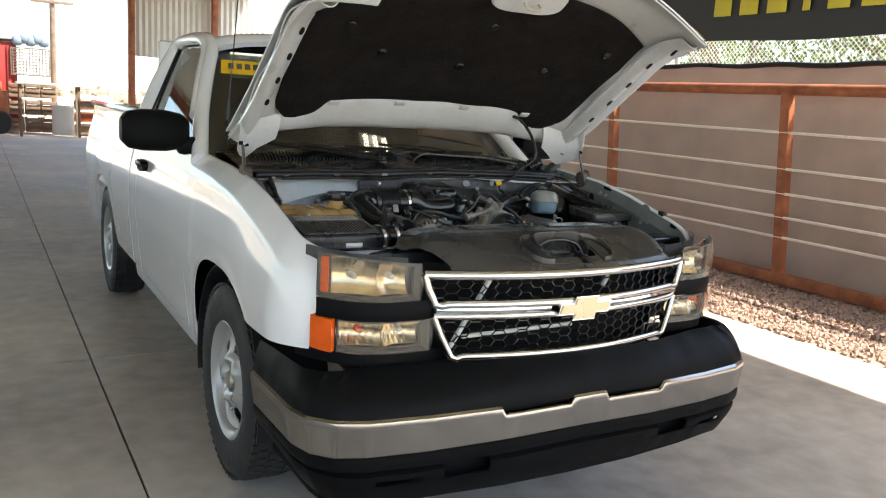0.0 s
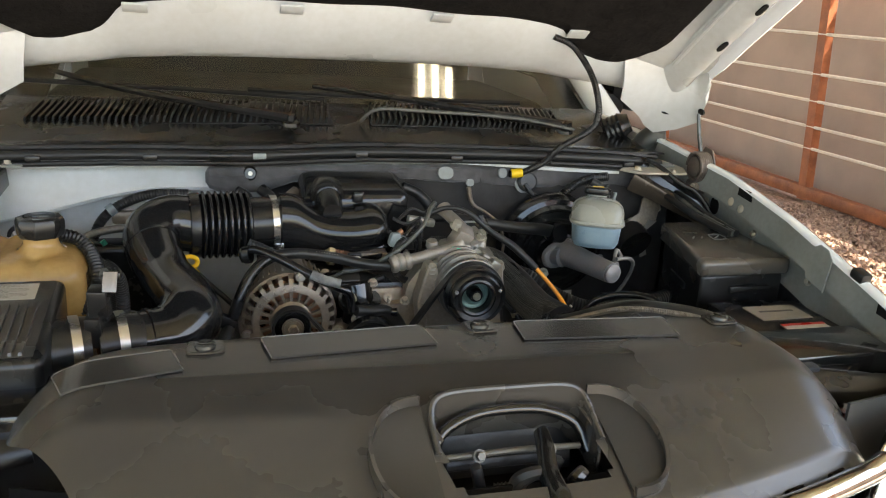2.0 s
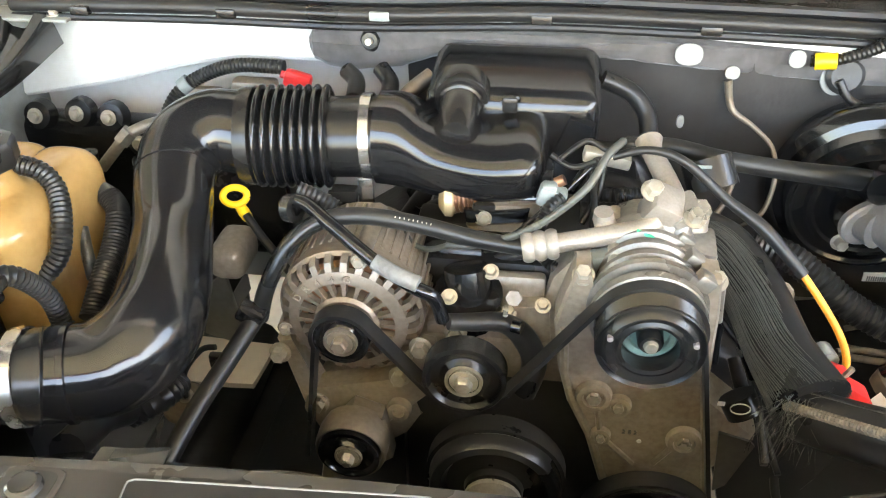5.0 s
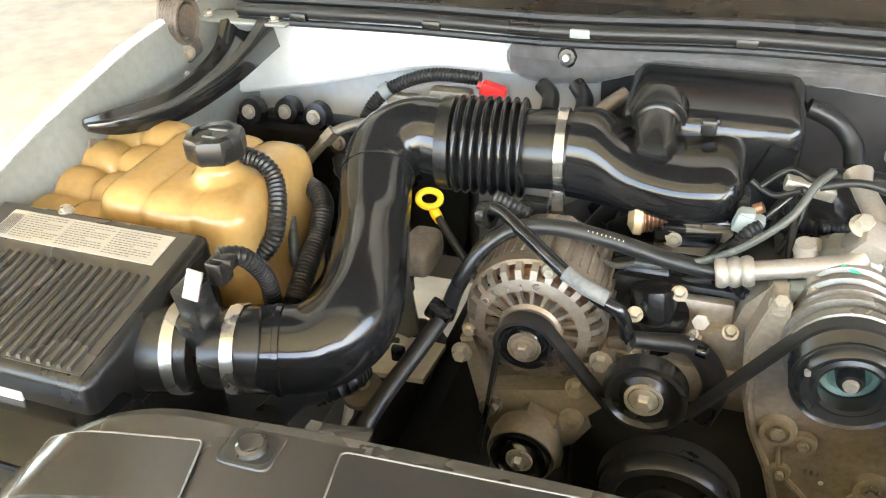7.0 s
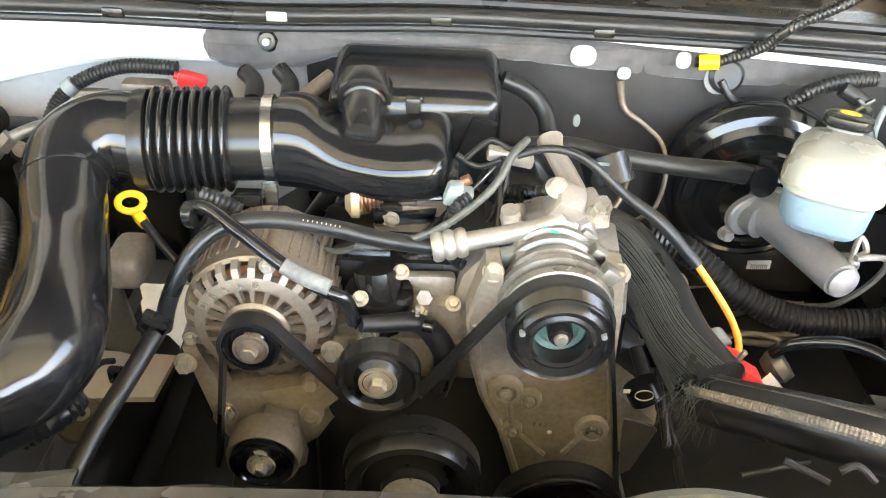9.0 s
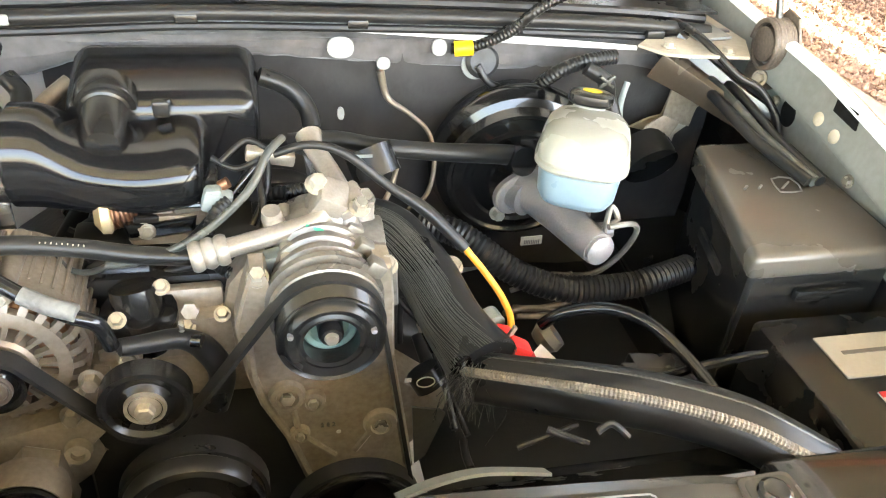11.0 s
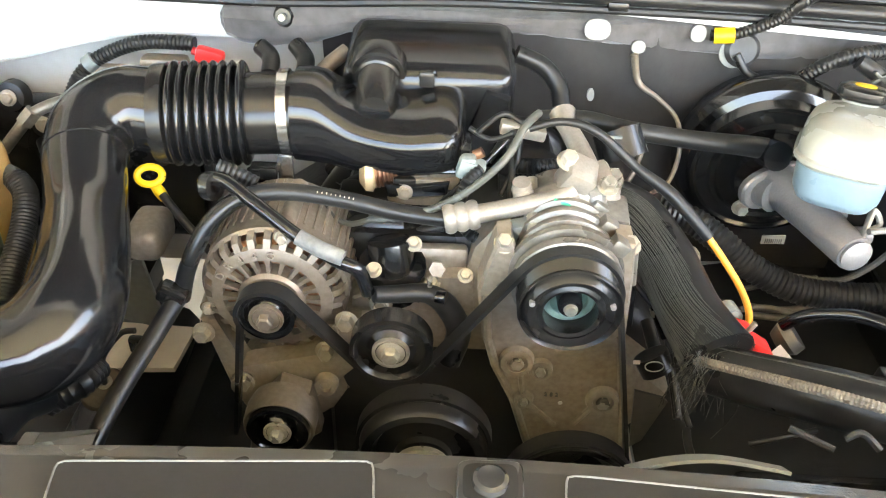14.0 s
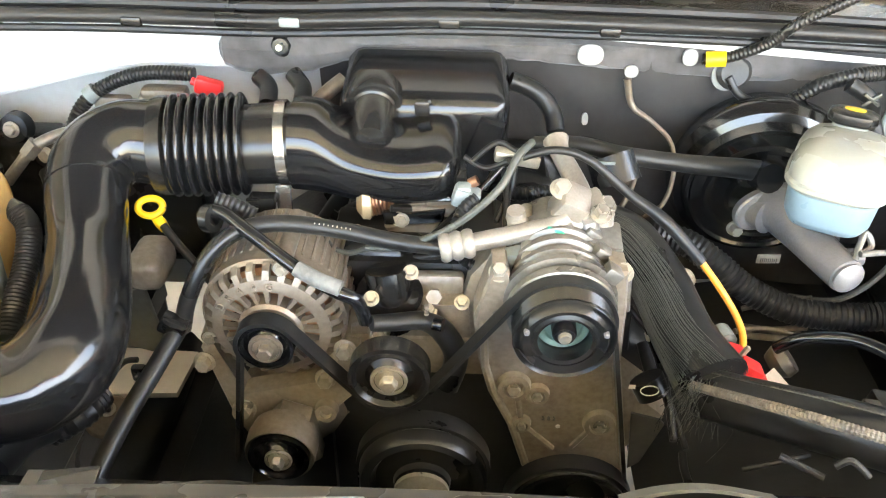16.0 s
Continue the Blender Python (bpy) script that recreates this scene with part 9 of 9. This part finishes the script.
bm_ = thing("steel_beams", (1.9, 25, 0), "stack of rusty steel beams lying in the yard", "steel beam")
for k in range(9):
    b_ = M()
    x, y, z = 1.9 + 0.05 * (k % 3), 24.6 + 0.34 * (k % 3), 0.14 + 0.36 * (k // 3)
    b_.box((x, y, z + 0.12), (2.2, 0.2, 0.03), 0.004)
    b_.box((x, y, z - 0.12), (2.2, 0.2, 0.03), 0.004)
    b_.box((x, y, z), (2.2, 0.03, 0.24), 0.002)
    part("beam", b_, RUST if k % 2 else WOOD, bm_)

loader = thing("rusty_trailer", (-1.2, 23.6, 0), "rusty orange trailer frame parked in the yard", "trailer")
lm = M()
lm.box((-1.5, 23.7, 0.75), (1.1, 0.5, 0.9), 0.04)
lm.box((-1.5, 23.7, 1.3), (0.8, 0.3, 0.3), 0.05)
part("body", lm, RUST, loader)
for x in (-1.85, -1.2):
    part("wheel", M().lathe([(0, -0.1), (0.3, -0.1), (0.33, 0), (0.3, 0.1), (0, 0.1)], (x, 23.45, 0.33), (0, 1, 0), 20), TYRE, loader)

pole = thing("utility_pole", (0.62, 29, 0), "grey utility pole with crossarms", "utility pole")
part("shaft", M().tube([(0.62, 29, -0.1), (0.62, 29, 3), (0.62, 29, 8)], [0.1, 0.09, 0.07], 10), WOOD, pole)
for z in (4.1, 4.5):
    part("crossarm", M().box((0.62, 28.9, z), (1.3, 0.1, 0.09), 0.01), WOOD, pole)
for x in (0.1, 1.14):
    part("insulator", M().lathe([(0, 0), (0.05, 0), (0.03, 0.05), (0.05, 0.09), (0, 0.14)], (x, 28.9, 4.55), (0, 0, 1), 10), LABEL_W, pole)
part("brace", M().tube([(0.62, 28.9, 0.9), (0.2, 28.9, 0.1)], 0.03, 6), WOOD, pole)
part("brace", M().tube([(0.62, 28.9, 0.9), (1.0, 28.9, 0.1)], 0.03, 6), WOOD, pole)

yf = thing("yard_fence", (2.5, 33, 0), "thin wire yard fence on steel posts", "fence")
for k in range(14):
    part("post", M().tube([(-6 + 1.0 * k, 33, 0), (-6 + 1.0 * k, 33, 2.9)], 0.03, 6), CABLE, yf)
for z in (0.6, 1.2, 1.8, 2.4, 2.85):
    part("wire", M().tube([(-7, 33, z), (9, 33, z)], 0.008, 4), CABLE, yf)

hl_ = M()
hl_.grid(lambda u, v: (-500 + 1100 * u, 480 + 60 * v, -2 + v * (16 + 14 * noise.noise((u * 7, 0, 3)) + 5 * noise.noise((u * 31, 0, 1)))), 90, 6)
HILL = mat("hazy_hills", (0.36, 0.33, 0.32), 0.95, 0, 0.12, 0.01, 0.1, 0.0)
solid("backdrop", hl_, HILL, "hazy low desert hills on the horizon", "hills", "structure")
bs = M()
rb_ = random.Random(2)
for k in range(160):
    x, y = rb_.uniform(-30, 40), rb_.uniform(45, 120)
    r = rb_.uniform(0.3, 0.9)
    for j in range(8):
        c = Vector((x + rb_.uniform(-r, r), y + rb_.uniform(-r, r), rb_.uniform(0.0, r)))
        d = Euler((rb_.random() * 6, rb_.random() * 6, 0)).to_matrix() @ Vector((0.5 * r, 0, 0))
        e = d.orthogonal().normalized() * 0.4 * r
        bs.add([c - d, c + e, c + d, c - e], [(0, 1, 2, 3)])
SCRUB = mat("dry_scrub", (0.24, 0.20, 0.13), 0.9, 0, 0.3, 2, 20, 0.2)
solid("scrub", bs, SCRUB, "scattered dry desert scrub", "scrub", "stuff")

# trees beyond the privacy fence
for tx, ty, th in ((9.5, 4.5, 3.6), (9.0, 7.4, 3.4), (10.5, 10.0, 3.9), (8.8, 1.6, 3.3)):
    tr = thing("tree", (tx, ty, 0), "bright green leafy tree behind the fence", "tree", "trees behind the fence")
    rt = random.Random(int(tx * 10 + ty))
    tk = M()
    tk.tube([(tx, ty, -0.05), (tx + 0.05, ty, 0.8), (tx - 0.05, ty + 0.05, 1.6)], [0.12, 0.09, 0.06], 8)
    tips = []
    for k in range(9):
        a = k * 0.7 + rt.random()
        p1 = Vector((tx + math.cos(a) * rt.uniform(0.5, 1.3), ty + math.sin(a) * rt.uniform(0.6, 1.5), th - rt.uniform(0.3, 1.4)))
        tk.tube([(tx, ty, 1.3), ((tx + p1.x) / 2, (ty + p1.y) / 2, p1.z - 0.3), p1], [0.05, 0.03, 0.012], 6)
        tips.append(p1)
    part("trunk", tk, WOOD, tr)
    lv = M()
    for k in range(1500):
        p = rt.choice(tips) + Vector((rt.gauss(0, 0.36), rt.gauss(0, 0.36), rt.gauss(0, 0.3)))
        d = Euler((rt.random() * 6, rt.random() * 6, rt.random() * 6)).to_matrix()
        a, b = d @ Vector((0.07, 0, 0)), d @ Vector((0, 0.03, 0))
        lv.add([p - a, p + b, p + a, p - b], [(0, 1, 2, 3)])
    part("crown", lv, LEAF, tr)
